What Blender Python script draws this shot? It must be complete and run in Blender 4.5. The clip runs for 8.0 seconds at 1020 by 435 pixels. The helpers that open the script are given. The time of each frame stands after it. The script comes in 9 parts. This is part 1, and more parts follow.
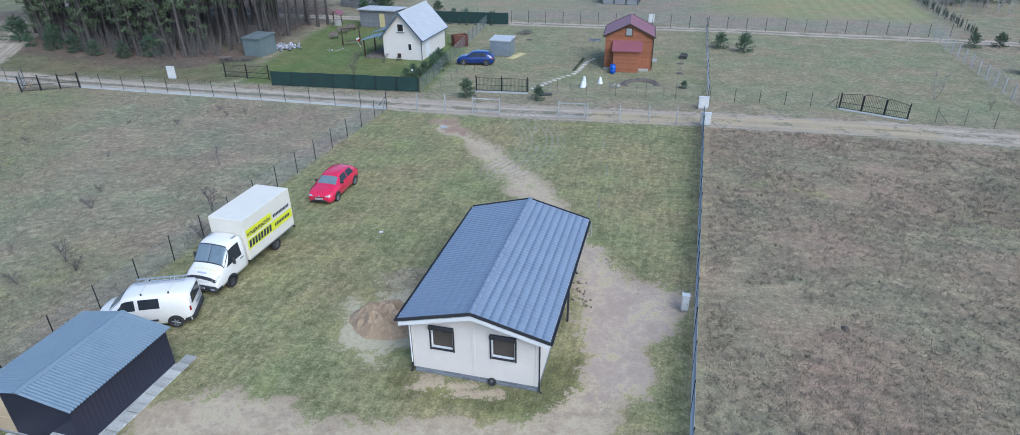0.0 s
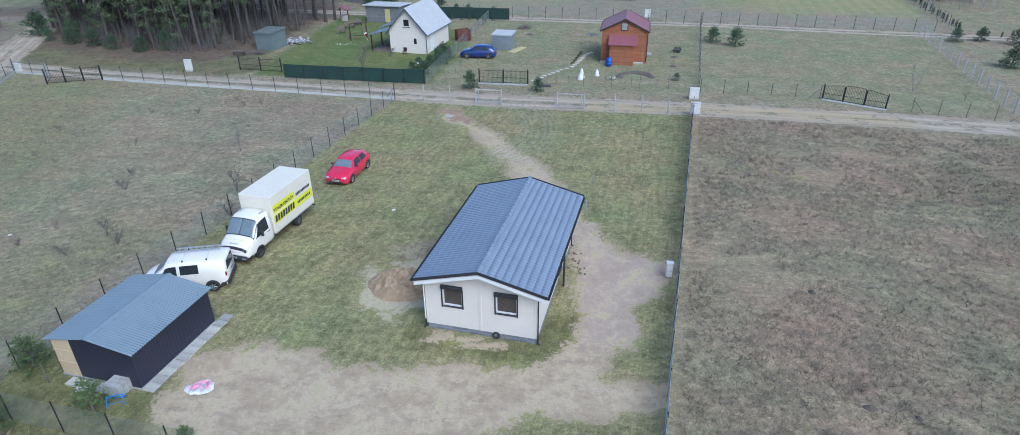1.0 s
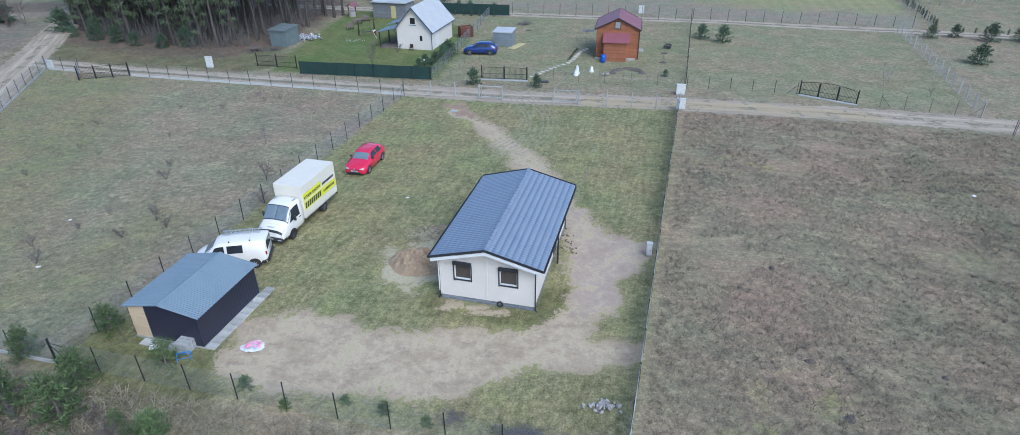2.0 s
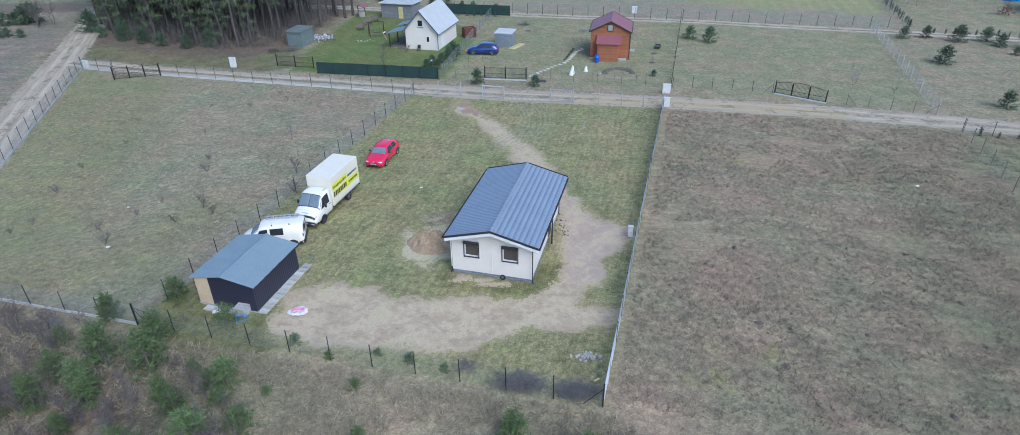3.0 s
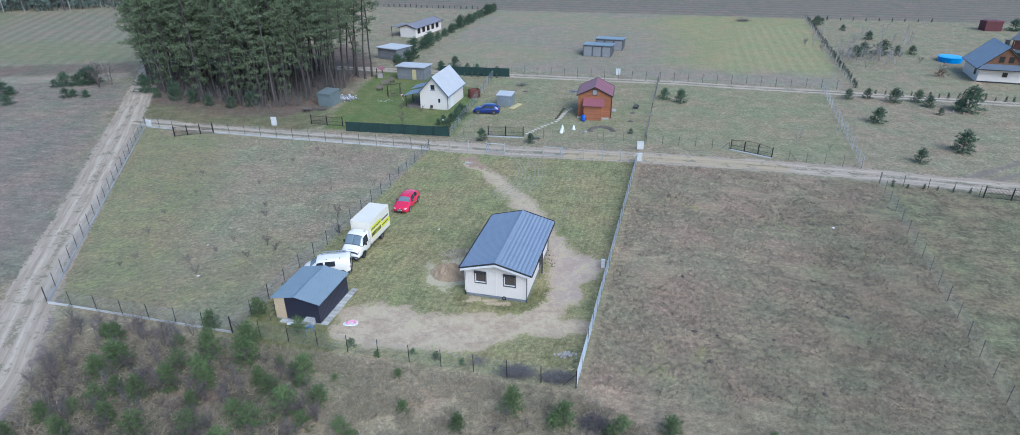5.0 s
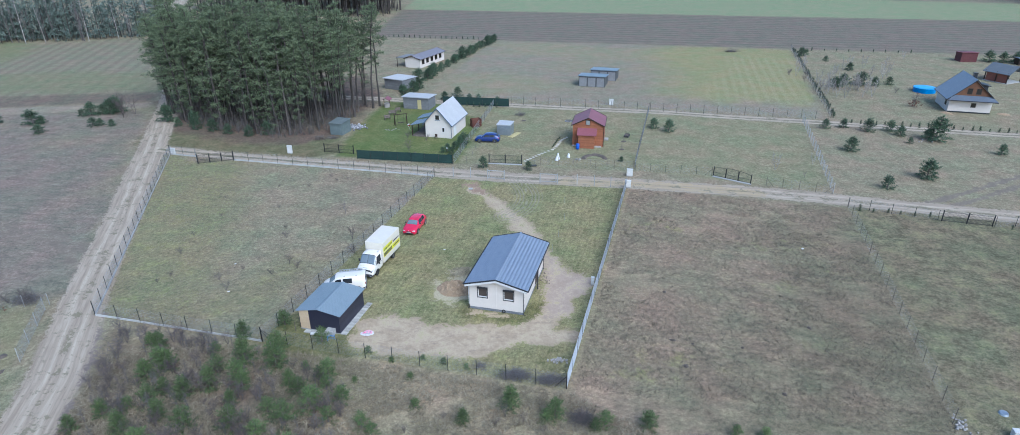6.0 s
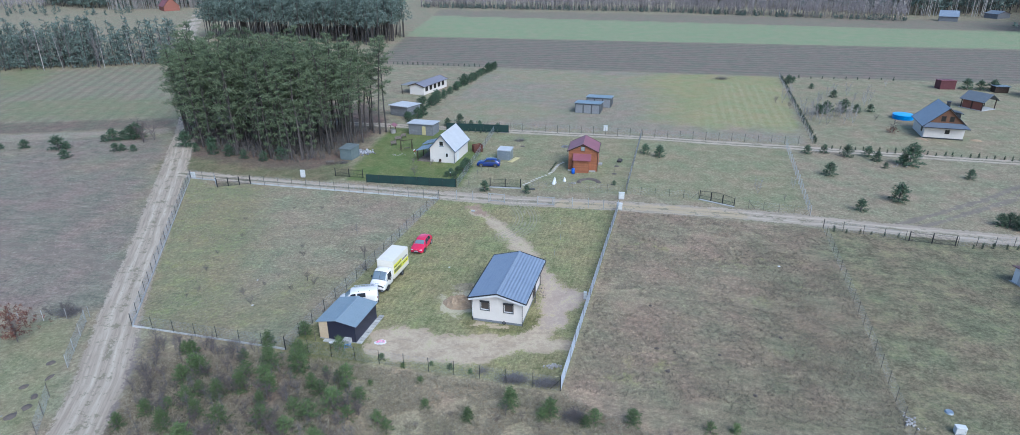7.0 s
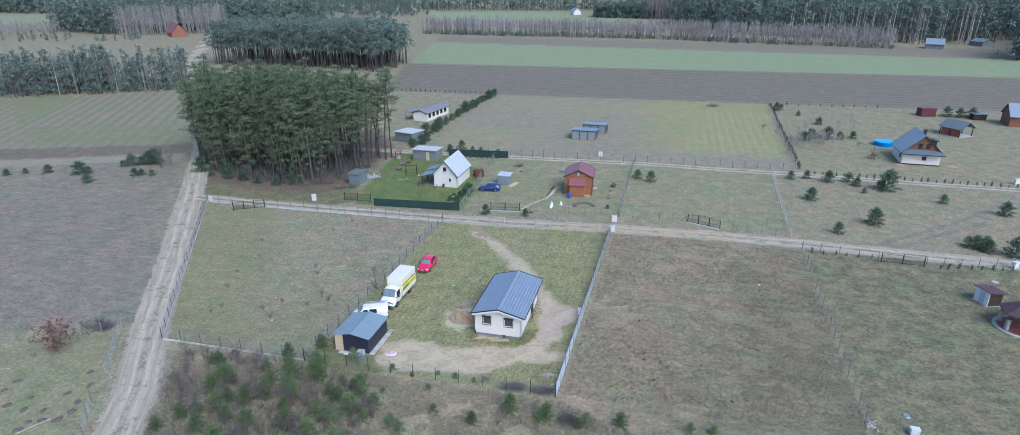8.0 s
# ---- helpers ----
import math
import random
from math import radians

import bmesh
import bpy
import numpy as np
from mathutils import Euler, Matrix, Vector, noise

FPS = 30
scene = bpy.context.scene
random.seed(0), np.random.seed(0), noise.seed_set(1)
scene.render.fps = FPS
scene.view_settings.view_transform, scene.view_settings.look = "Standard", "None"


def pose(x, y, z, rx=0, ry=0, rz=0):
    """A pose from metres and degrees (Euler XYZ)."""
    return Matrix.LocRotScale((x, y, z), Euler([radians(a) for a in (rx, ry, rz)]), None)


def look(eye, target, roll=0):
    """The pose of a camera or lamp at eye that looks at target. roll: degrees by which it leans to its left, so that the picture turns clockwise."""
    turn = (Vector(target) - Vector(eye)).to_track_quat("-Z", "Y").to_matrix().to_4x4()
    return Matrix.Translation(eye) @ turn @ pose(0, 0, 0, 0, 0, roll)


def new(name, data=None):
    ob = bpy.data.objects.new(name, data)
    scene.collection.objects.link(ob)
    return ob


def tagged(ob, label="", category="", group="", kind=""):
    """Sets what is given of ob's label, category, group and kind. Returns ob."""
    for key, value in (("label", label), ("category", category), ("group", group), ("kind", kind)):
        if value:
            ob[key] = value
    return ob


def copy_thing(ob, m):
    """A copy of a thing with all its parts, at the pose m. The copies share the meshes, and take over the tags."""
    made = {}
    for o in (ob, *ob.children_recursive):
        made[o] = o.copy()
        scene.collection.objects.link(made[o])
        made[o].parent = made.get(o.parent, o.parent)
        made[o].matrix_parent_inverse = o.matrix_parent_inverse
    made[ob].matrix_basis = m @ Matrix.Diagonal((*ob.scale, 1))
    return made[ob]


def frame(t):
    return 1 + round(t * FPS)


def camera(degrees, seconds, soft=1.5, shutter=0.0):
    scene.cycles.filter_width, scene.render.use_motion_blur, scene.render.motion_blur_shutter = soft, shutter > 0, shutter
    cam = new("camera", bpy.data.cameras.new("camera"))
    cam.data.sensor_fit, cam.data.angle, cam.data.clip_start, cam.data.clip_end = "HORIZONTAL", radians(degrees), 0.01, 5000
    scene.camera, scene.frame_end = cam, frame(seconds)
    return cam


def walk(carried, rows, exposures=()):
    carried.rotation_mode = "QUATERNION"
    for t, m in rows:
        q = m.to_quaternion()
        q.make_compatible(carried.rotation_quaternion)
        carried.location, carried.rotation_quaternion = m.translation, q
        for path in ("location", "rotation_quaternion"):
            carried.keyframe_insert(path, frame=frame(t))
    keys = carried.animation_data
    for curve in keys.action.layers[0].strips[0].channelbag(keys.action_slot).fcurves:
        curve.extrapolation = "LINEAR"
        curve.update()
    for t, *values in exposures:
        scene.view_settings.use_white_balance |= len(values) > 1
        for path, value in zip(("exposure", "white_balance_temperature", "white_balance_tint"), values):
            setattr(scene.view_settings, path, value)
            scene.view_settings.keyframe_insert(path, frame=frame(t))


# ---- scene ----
cam = camera(77.0, 8.0, 0.8)


def aim(x, y, z, yaw, pitch, lean):
    return pose(x, y, z, 90 + pitch, 0, yaw) @ pose(0, 0, 0, 0, 0, -lean)


# seconds, place, yaw, pitch, lean: a drone backing away and climbing
ROWS = [
    (0.0, 0.111, -0.042, 18.783, 0.578, -27.791, 0.439),
    (0.5, 0.058, -1.664, 18.753, 0.564, -27.911, 0.404),
    (1.0, 0.055, -3.658, 19.467, 0.620, -28.178, 0.458),
    (1.5, 0.013, -5.756, 20.613, 0.588, -28.669, 0.457),
    (3.0, -0.008, -14.288, 25.070, 0.622, -30.255, 0.528),
    (3.5, -0.013, -17.194, 26.708, 0.600, -29.675, 0.493),
    (4.0, 0.000, -20.426, 28.509, 0.554, -28.727, 0.458),
    (4.5, 0.031, -23.248, 30.230, 0.534, -27.903, 0.500),
    (6.0, 0.240, -32.418, 35.096, 0.490, -25.084, 0.458),
    (6.5, 0.278, -35.267, 36.472, 0.486, -24.231, 0.432),
    (7.0, 0.265, -38.411, 37.840, 0.427, -23.251, 0.406),
    (7.5, 0.224, -41.235, 39.109, 0.377, -22.380, 0.377),
    (8.0, 0.199, -44.383, 40.519, 0.318, -21.363, 0.300),
]
KELVIN, TINT = 5150, 5
walk(cam, [(t, aim(*r)) for t, *r in ROWS], [(0.0, 0.71, KELVIN, TINT), (3.0, 0.74, KELVIN, TINT), (5.0, 0.79, KELVIN, TINT), (8.0, 0.84, KELVIN, TINT)])

# ---- overcast daylight ----
world = bpy.data.worlds.new("overcast")
scene.world = world
world.use_nodes = True
wn = world.node_tree.nodes
sky = wn.new("ShaderNodeTexSky")
sky.sky_type, sky.sun_disc = "NISHITA", False
sky.sun_elevation, sky.sun_rotation = radians(42), radians(148)
sky.air_density, sky.dust_density, sky.ozone_density = 1.0, 3.0, 1.0
wn["Background"].inputs["Strength"].default_value = 0.13
world.node_tree.links.new(sky.outputs["Color"], wn["Background"].inputs["Color"])
sun = new("sun", bpy.data.lights.new("sun", "SUN"))
sun.data.energy, sun.data.angle, sun.data.color = 1.1, radians(35), (1.0, 0.97, 0.93)
sun.matrix_basis = look((0, 0, 60), (-60 * math.sin(radians(32)), 60 * math.cos(radians(32)), 60 - 60 * math.tan(radians(48))))

# ---- materials ----
def wire(tree, a, out, b, inp):
    tree.links.new(a.outputs[out], b.inputs[inp])


def noise_node(tree, scale, detail=4.0, rough=0.6, coord=None, kind="Object"):
    n = tree.nodes.new("ShaderNodeTexNoise")
    n.inputs["Scale"].default_value, n.inputs["Detail"].default_value, n.inputs["Roughness"].default_value = scale, detail, rough
    if coord is None:
        coord = tree.nodes.new("ShaderNodeTexCoord")
    tree.links.new(coord.outputs[kind], n.inputs["Vector"])
    return n


def ramp_node(tree, lo, hi, a=(0, 0, 0, 1), b=(1, 1, 1, 1)):
    r = tree.nodes.new("ShaderNodeValToRGB")
    r.color_ramp.elements[0].position, r.color_ramp.elements[1].position = lo, hi
    r.color_ramp.elements[0].color, r.color_ramp.elements[1].color = a, b
    return r


def mix_node(tree, blend="MIX", factor=None):
    m = tree.nodes.new("ShaderNodeMix")
    m.data_type, m.blend_type = "RGBA", blend
    if factor is not None:
        m.inputs["Factor"].default_value = factor
    return m


def col(c):
    return (*c, 1.0)


def surface(name, base, other=None, rough=0.6, metal=0.0, grain=30.0, wear=1.5, bump=0.1, vary=0.0, island=0.0, spec=0.5, coat=0.0):
    """A surface whose colour runs between base and other at two scales, with fine relief; vary: between objects, island: between pieces."""
    m = bpy.data.materials.new(name)
    m.use_nodes = True
    t = m.node_tree
    b = t.nodes["Principled BSDF"]
    b.inputs["Roughness"].default_value, b.inputs["Metallic"].default_value = rough, metal
    b.inputs["Specular IOR Level"].default_value, b.inputs["Coat Weight"].default_value = spec, coat
    other = other or tuple(c * 0.75 for c in base)
    fine, broad = noise_node(t, grain), noise_node(t, wear, 5.0, 0.65)
    add = t.nodes.new("ShaderNodeMath")
    add.operation = "ADD"
    wire(t, fine, "Fac", add, 0)
    wire(t, broad, "Fac", add, 1)
    r = ramp_node(t, 0.72, 1.3, col(base), col(other))
    wire(t, add, 0, r, "Fac")
    last = r
    for on, node, socket in ((vary, "ShaderNodeObjectInfo", "Random"), (island, "ShaderNodeNewGeometry", "Random Per Island")):
        if on:
            src = t.nodes.new(node)
            rg = t.nodes.new("ShaderNodeMapRange")
            rg.inputs["To Min"].default_value, rg.inputs["To Max"].default_value = 1 - on, 1 + on
            mul = mix_node(t, "MULTIPLY", 1.0)
            wire(t, src, socket, rg, "Value")
            t.links.new(last.outputs["Color"] if last is r else last.outputs["Result"], mul.inputs["A"])
            t.links.new(rg.outputs["Result"], mul.inputs["B"])
            last = mul
    t.links.new(last.outputs["Color"] if last is r else last.outputs["Result"], b.inputs["Base Color"])
    if bump:
        bp = t.nodes.new("ShaderNodeBump")
        bp.inputs["Strength"].default_value, bp.inputs["Distance"].default_value = bump, 0.02
        wire(t, fine, "Fac", bp, "Height")
        wire(t, bp, "Normal", b, "Normal")
    return m


ROOF = surface("blue_grey_roof_steel", (0.168, 0.205, 0.268), (0.20, 0.24, 0.305), 0.5, 0.05, 8, 0.8, 0.03)
SHEDROOF = surface("ribbed_roof_steel", (0.16, 0.21, 0.25), (0.19, 0.24, 0.28), 0.42, 0.05, 9, 0.9, 0.03)
TRIM = surface("anthracite_trim", (0.016, 0.018, 0.024), (0.028, 0.03, 0.036), 0.45, 0.1, 25, 2, 0.03)
WHITE = surface("white_render", (0.66, 0.61, 0.56), (0.60, 0.553, 0.508), 0.7, 0, 60, 0.7, 0.06)
WHITEBOARD = surface("white_painted_board", (0.70, 0.70, 0.70), (0.62, 0.62, 0.62), 0.55, 0, 40, 1.0, 0.05)
BLOCK = surface("concrete_block", (0.26, 0.27, 0.29), (0.17, 0.18, 0.20), 0.9, 0, 25, 2, 0.3, vary=0.18)
CONCRETE = surface("pale_concrete", (0.42, 0.42, 0.41), (0.30, 0.30, 0.29), 0.9, 0, 22, 1.2, 0.25, vary=0.12)
BASEPLATE = surface("white_concrete_plate", (0.53, 0.53, 0.52), (0.40, 0.40, 0.39), 0.85, 0, 22, 1.2, 0.2, vary=0.1)
SLAB = surface("paving_slab", (0.47, 0.46, 0.43), (0.34, 0.335, 0.31), 0.9, 0, 18, 1.3, 0.25, vary=0.2)
GLASS = surface("dark_window_glass", (0.018, 0.019, 0.021), (0.03, 0.028, 0.026), 0.08, 0, 3, 0.6, 0.0, spec=0.6)
SHUT = surface("brown_lowered_blind", (0.055, 0.045, 0.04), (0.075, 0.062, 0.055), 0.35, 0, 12, 2, 0.05)
NAVY = surface("navy_sheet_steel", (0.018, 0.019, 0.036), (0.024, 0.025, 0.044), 0.45, 0.05, 14, 0.8, 0.03)
PLY = surface("plywood", (0.58, 0.47, 0.31), (0.48, 0.37, 0.24), 0.7, 0, 10, 1.2, 0.1)
OLDWOOD = surface("weathered_wood", (0.20, 0.17, 0.14), (0.11, 0.09, 0.075), 0.85, 0, 25, 2, 0.25, vary=0.15)
FRESHWOOD = surface("yellow_planks", (0.55, 0.50, 0.24), (0.42, 0.36, 0.18), 0.75, 0, 15, 2, 0.15, vary=0.1)
DARKWOOD = surface("dark_stained_wood", (0.06, 0.035, 0.022), (0.035, 0.02, 0.013), 0.6, 0, 20, 2, 0.15)
POST = surface("dark_fence_post", (0.016, 0.018, 0.02), (0.03, 0.03, 0.032), 0.5, 0.3, 30, 3, 0.05)
WIRE = surface("galvanised_wire", (0.40, 0.42, 0.44), (0.30, 0.32, 0.34), 0.5, 0.1, 30, 2, 0.0)
BRIGHTWIRE = surface("new_galvanised_wire", (0.62, 0.66, 0.72), (0.52, 0.56, 0.62), 0.5, 0.0, 30, 2, 0.0)
VAN = surface("white_car_paint", (0.74, 0.71, 0.66), (0.70, 0.67, 0.625), 0.35, 0, 3, 0.6, 0.0, coat=0.3)
BOXWHITE = surface("white_box_panel", (0.68, 0.635, 0.545), (0.65, 0.605, 0.52), 0.5, 0, 3, 0.4, 0.0)
REDPAINT = surface("red_car_paint", (0.60, 0.018, 0.07), (0.54, 0.014, 0.06), 0.2, 0.0, 3, 0.6, 0.0, coat=0.8)
BLUEPAINT = surface("blue_car_paint", (0.012, 0.032, 0.17), (0.010, 0.028, 0.145), 0.22, 0.1, 3, 0.6, 0.0, coat=0.8)
CARGLASS = surface("tinted_car_glass", (0.02, 0.024, 0.028), (0.03, 0.034, 0.04), 0.12, 0, 2, 0.5, 0.0, spec=0.35)
# windscreens: the sky's grey-blue reflection is partly put into the base colour
SCREEN = surface("sky_tinted_windscreen_glass", (0.10, 0.135, 0.16), (0.15, 0.185, 0.21), 0.06, 0, 2, 1.1, 0.0, spec=0.9)
PLASTIC = surface("black_plastic", (0.02, 0.02, 0.022), (0.032, 0.032, 0.034), 0.6, 0, 30, 3, 0.05)
TYRE = surface("tyre_rubber", (0.016, 0.016, 0.017), (0.03, 0.029, 0.028), 0.85, 0, 40, 4, 0.1)
RIM = surface("alloy_rim", (0.42, 0.43, 0.45), (0.30, 0.31, 0.32), 0.35, 0.7, 12, 3, 0.0)
DARKRIM = surface("dark_steel_rim", (0.07, 0.07, 0.075), (0.11, 0.11, 0.11), 0.5, 0.5, 12, 3, 0.0)
LAMP = surface("headlamp_glass", (0.55, 0.58, 0.6), (0.4, 0.42, 0.45), 0.1, 0.2, 8, 3, 0.0, spec=0.8)
REDLAMP = surface("red_lamp_glass", (0.32, 0.012, 0.012), (0.22, 0.01, 0.01), 0.15, 0, 8, 3, 0.0)
CHROME = surface("brushed_aluminium", (0.62, 0.63, 0.65), (0.5, 0.51, 0.53), 0.35, 0.9, 15, 3, 0.0)
YELLOW = surface("yellow_vinyl", (0.72, 0.72, 0.02), (0.66, 0.65, 0.02), 0.45, 0, 5, 1, 0.0)
PALEYELLOW = surface("pale_yellow_vinyl", (0.70, 0.64, 0.30), (0.64, 0.58, 0.28), 0.45, 0, 5, 1, 0.0)
INK = surface("dark_blue_vinyl", (0.015, 0.018, 0.05), (0.02, 0.024, 0.06), 0.5, 0, 5, 1, 0.0)
INKGREY = surface("grey_vinyl_mark", (0.45, 0.46, 0.50), (0.38, 0.39, 0.43), 0.5, 0, 5, 1, 0.0)
PLATE = surface("pale_plate", (0.62, 0.62, 0.61), (0.52, 0.52, 0.51), 0.5, 0, 8, 2, 0.0)
BROWNWALL = surface("orange_brown_cladding", (0.34, 0.13, 0.06), (0.25, 0.095, 0.045), 0.65, 0, 18, 1.2, 0.12, vary=0.12)
MAROON = surface("maroon_roof_sheet", (0.25, 0.09, 0.105), (0.20, 0.07, 0.085), 0.45, 0.0, 9, 0.8, 0.05)
PALEROOF = surface("pale_grey_roof_sheet", (0.50, 0.505, 0.515), (0.43, 0.435, 0.445), 0.55, 0.1, 9, 0.8, 0.03)
GREYBOARD = surface("grey_boards", (0.24, 0.245, 0.255), (0.16, 0.165, 0.175), 0.8, 0, 20, 1.5, 0.2, vary=0.1)
ZINC = surface("galvanised_sheet", (0.40, 0.44, 0.48), (0.30, 0.34, 0.38), 0.4, 0.6, 12, 1.2, 0.05)
GREENSHEET = surface("grey_green_shed_paint", (0.17, 0.205, 0.205), (0.12, 0.15, 0.15), 0.7, 0, 15, 1.2, 0.1)
SCREENCLOTH = surface("dark_green_screen_cloth", (0.018, 0.05, 0.042), (0.012, 0.034, 0.03), 0.85, 0, 20, 0.7, 0.25)
BARREL = surface("blue_plastic_barrel", (0.01, 0.10, 0.52), (0.01, 0.08, 0.42), 0.4, 0, 8, 2, 0.02)
FLEECE = surface("white_fleece", (0.72, 0.72, 0.72), (0.58, 0.58, 0.58), 0.95, 0, 12, 3, 0.4)
PINK = surface("pink_printed_sheet", (0.75, 0.16, 0.30), (0.70, 0.32, 0.42), 0.6, 0, 4, 2.5, 0.2)
GREYSHEET = surface("grey_white_sheet", (0.55, 0.54, 0.55), (0.38, 0.37, 0.39), 0.6, 0, 5, 2.5, 0.2)
BLUESTEEL = surface("bright_blue_painted_steel", (0.02, 0.24, 0.65), (0.02, 0.18, 0.5), 0.4, 0, 10, 3, 0.02)
POOL = surface("blue_pool_wall", (0.01, 0.26, 0.68), (0.01, 0.19, 0.52), 0.4, 0, 6, 1, 0.05)
POOLCOVER = surface("blue_pool_cover", (0.08, 0.42, 0.75), (0.04, 0.32, 0.65), 0.35, 0, 4, 1, 0.2)
BRICK = surface("red_brick_wall", (0.27, 0.10, 0.07), (0.20, 0.078, 0.055), 0.85, 0, 25, 1.2, 0.2, vary=0.12)
STONE = surface("pale_rubble", (0.45, 0.43, 0.40), (0.30, 0.28, 0.26), 0.9, 0, 14, 2, 0.4, vary=0.15)
SANDM = surface("heaped_sand", (0.45, 0.345, 0.225), (0.30, 0.215, 0.135), 0.95, 0, 9, 1.6, 0.9)
SOIL = surface("dark_soil", (0.075, 0.06, 0.05), (0.11, 0.09, 0.075), 0.95, 0, 9, 1.5, 0.6)
BARK = surface("pine_bark", (0.088, 0.074, 0.066), (0.056, 0.049, 0.045), 0.9, 0, 8, 0.6, 0.5, vary=0.2)
BIRCH = surface("birch_bark", (0.48, 0.46, 0.43), (0.26, 0.24, 0.22), 0.85, 0, 6, 1.5, 0.3, vary=0.15)
TWIG = surface("bare_twig", (0.18, 0.15, 0.14), (0.125, 0.102, 0.096), 0.9, 0, 10, 2, 0.2, vary=0.15)
GREYTWIG = surface("grey_bare_birch_twig", (0.20, 0.185, 0.18), (0.14, 0.125, 0.12), 0.9, 0, 10, 2, 0.2, vary=0.15)
NEEDLE = surface("pine_needles", (0.078, 0.108, 0.054), (0.108, 0.138, 0.072), 0.7, 0, 1.2, 0.35, 0.0, vary=0.2, island=0.28)
YOUNGNEEDLE = surface("young_pine_needles", (0.060, 0.100, 0.034), (0.098, 0.140, 0.047), 0.7, 0, 3, 0.9, 0.0, vary=0.25, island=0.45)
# needles of the far woods: aerial haze put into a paler, bluer colour
HAZENEEDLE = surface("hazed_spruce_needles", (0.085, 0.118, 0.10), (0.12, 0.155, 0.13), 0.75, 0, 0.5, 0.05, 0.0, island=0.3)
DENSENEEDLE = surface("dense_conifer_needles", (0.042, 0.078, 0.042), (0.062, 0.105, 0.056), 0.75, 0, 3, 0.9, 0.0, vary=0.2, island=0.4)
THUJA = surface("dark_green_hedge_leaf", (0.025, 0.05, 0.025), (0.04, 0.07, 0.034), 0.75, 0, 3, 0.9, 0.0, vary=0.15, island=0.35)
RUSTLEAF = surface("rust_brown_oak_leaf", (0.17, 0.062, 0.038), (0.12, 0.045, 0.03), 0.8, 0, 3, 0.9, 0.0, island=0.4)
BELTTWIG = surface("mauve_bare_birch_twig", (0.36, 0.325, 0.325), (0.28, 0.25, 0.25), 0.9, 0, 0.5, 0.05, 0.0, island=0.25)
DRYBLADE = surface("dry_grass_blade", (0.36, 0.315, 0.225), (0.25, 0.215, 0.15), 0.85, 0, 2.0, 0.15, 0.0, island=0.4)
HEATHBLADE = surface("heath_grass_blade", (0.27, 0.23, 0.17), (0.17, 0.145, 0.11), 0.85, 0, 1.5, 0.12, 0.0, island=0.45)
LAWNBLADE = surface("short_grass_blade", (0.15, 0.16, 0.07), (0.22, 0.21, 0.115), 0.8, 0, 1.5, 0.15, 0.0, island=0.4)


# ---- mesh helpers ----
def part(name, bm, material, parent, label="", smooth=False):
    me = bpy.data.meshes.new(name)
    bm.to_mesh(me)
    bm.free()
    me.materials.append(material)
    if smooth:
        me.polygons.foreach_set("use_smooth", [True] * len(me.polygons))
    ob = new(name, me)
    ob.parent = parent
    if label:
        ob["label"] = label
    return ob


def soup(name, verts, faces, material, parent=None, smooth=False):
    me = bpy.data.meshes.new(name)
    verts, faces = np.asarray(verts, np.float32), np.asarray(faces, np.int32)
    n, k = faces.shape
    me.vertices.add(len(verts))
    me.vertices.foreach_set("co", verts.ravel())
    me.loops.add(n * k)
    me.loops.foreach_set("vertex_index", faces.ravel())
    me.polygons.add(n)
    me.polygons.foreach_set("loop_start", np.arange(0, n * k, k, dtype=np.int32))
    if smooth:
        me.polygons.foreach_set("use_smooth", np.ones(n, bool))
    me.update(calc_edges=True)
    me.validate()
    me.materials.append(material)
    ob = new(name, me)
    ob.parent = parent
    return ob


def thing(name, m, label, category, group="", kind=""):
    ob = new(name)
    ob.empty_display_size = 0.3
    ob.matrix_basis = m
    return tagged(ob, label, category, group, kind)


def again(name, ob, parent, m, label=""):
    """Another piece on the same mesh."""
    o = new(name, ob.data)
    o.parent = parent
    o.matrix_basis = m
    if label:
        o["label"] = label
    return o


def box(bm, x0, x1, y0, y1, z0, z1, bevel=0.0, turn=None):
    m = Matrix.Translation(((x0 + x1) / 2, (y0 + y1) / 2, (z0 + z1) / 2)) @ Matrix.Diagonal((abs(x1 - x0), abs(y1 - y0), abs(z1 - z0), 1))
    made = bmesh.ops.create_cube(bm, size=1.0, matrix=(turn @ m) if turn else m)
    if bevel:
        edges = list({e for v in made["verts"] for e in v.link_edges})
        bmesh.ops.bevel(bm, geom=edges, offset=bevel, segments=1, affect="EDGES", profile=0.5)
    return bm


def rod(bm, a, b, r0, r1=None, seg=8):
    a, b = Vector(a), Vector(b)
    d = b - a
    q = d.to_track_quat("Z", "Y").to_matrix().to_4x4()
    bmesh.ops.create_cone(bm, cap_ends=True, segments=seg, radius1=r0, radius2=r0 if r1 is None else r1, depth=d.length, matrix=Matrix.Translation((a + b) / 2) @ q)
    return bm


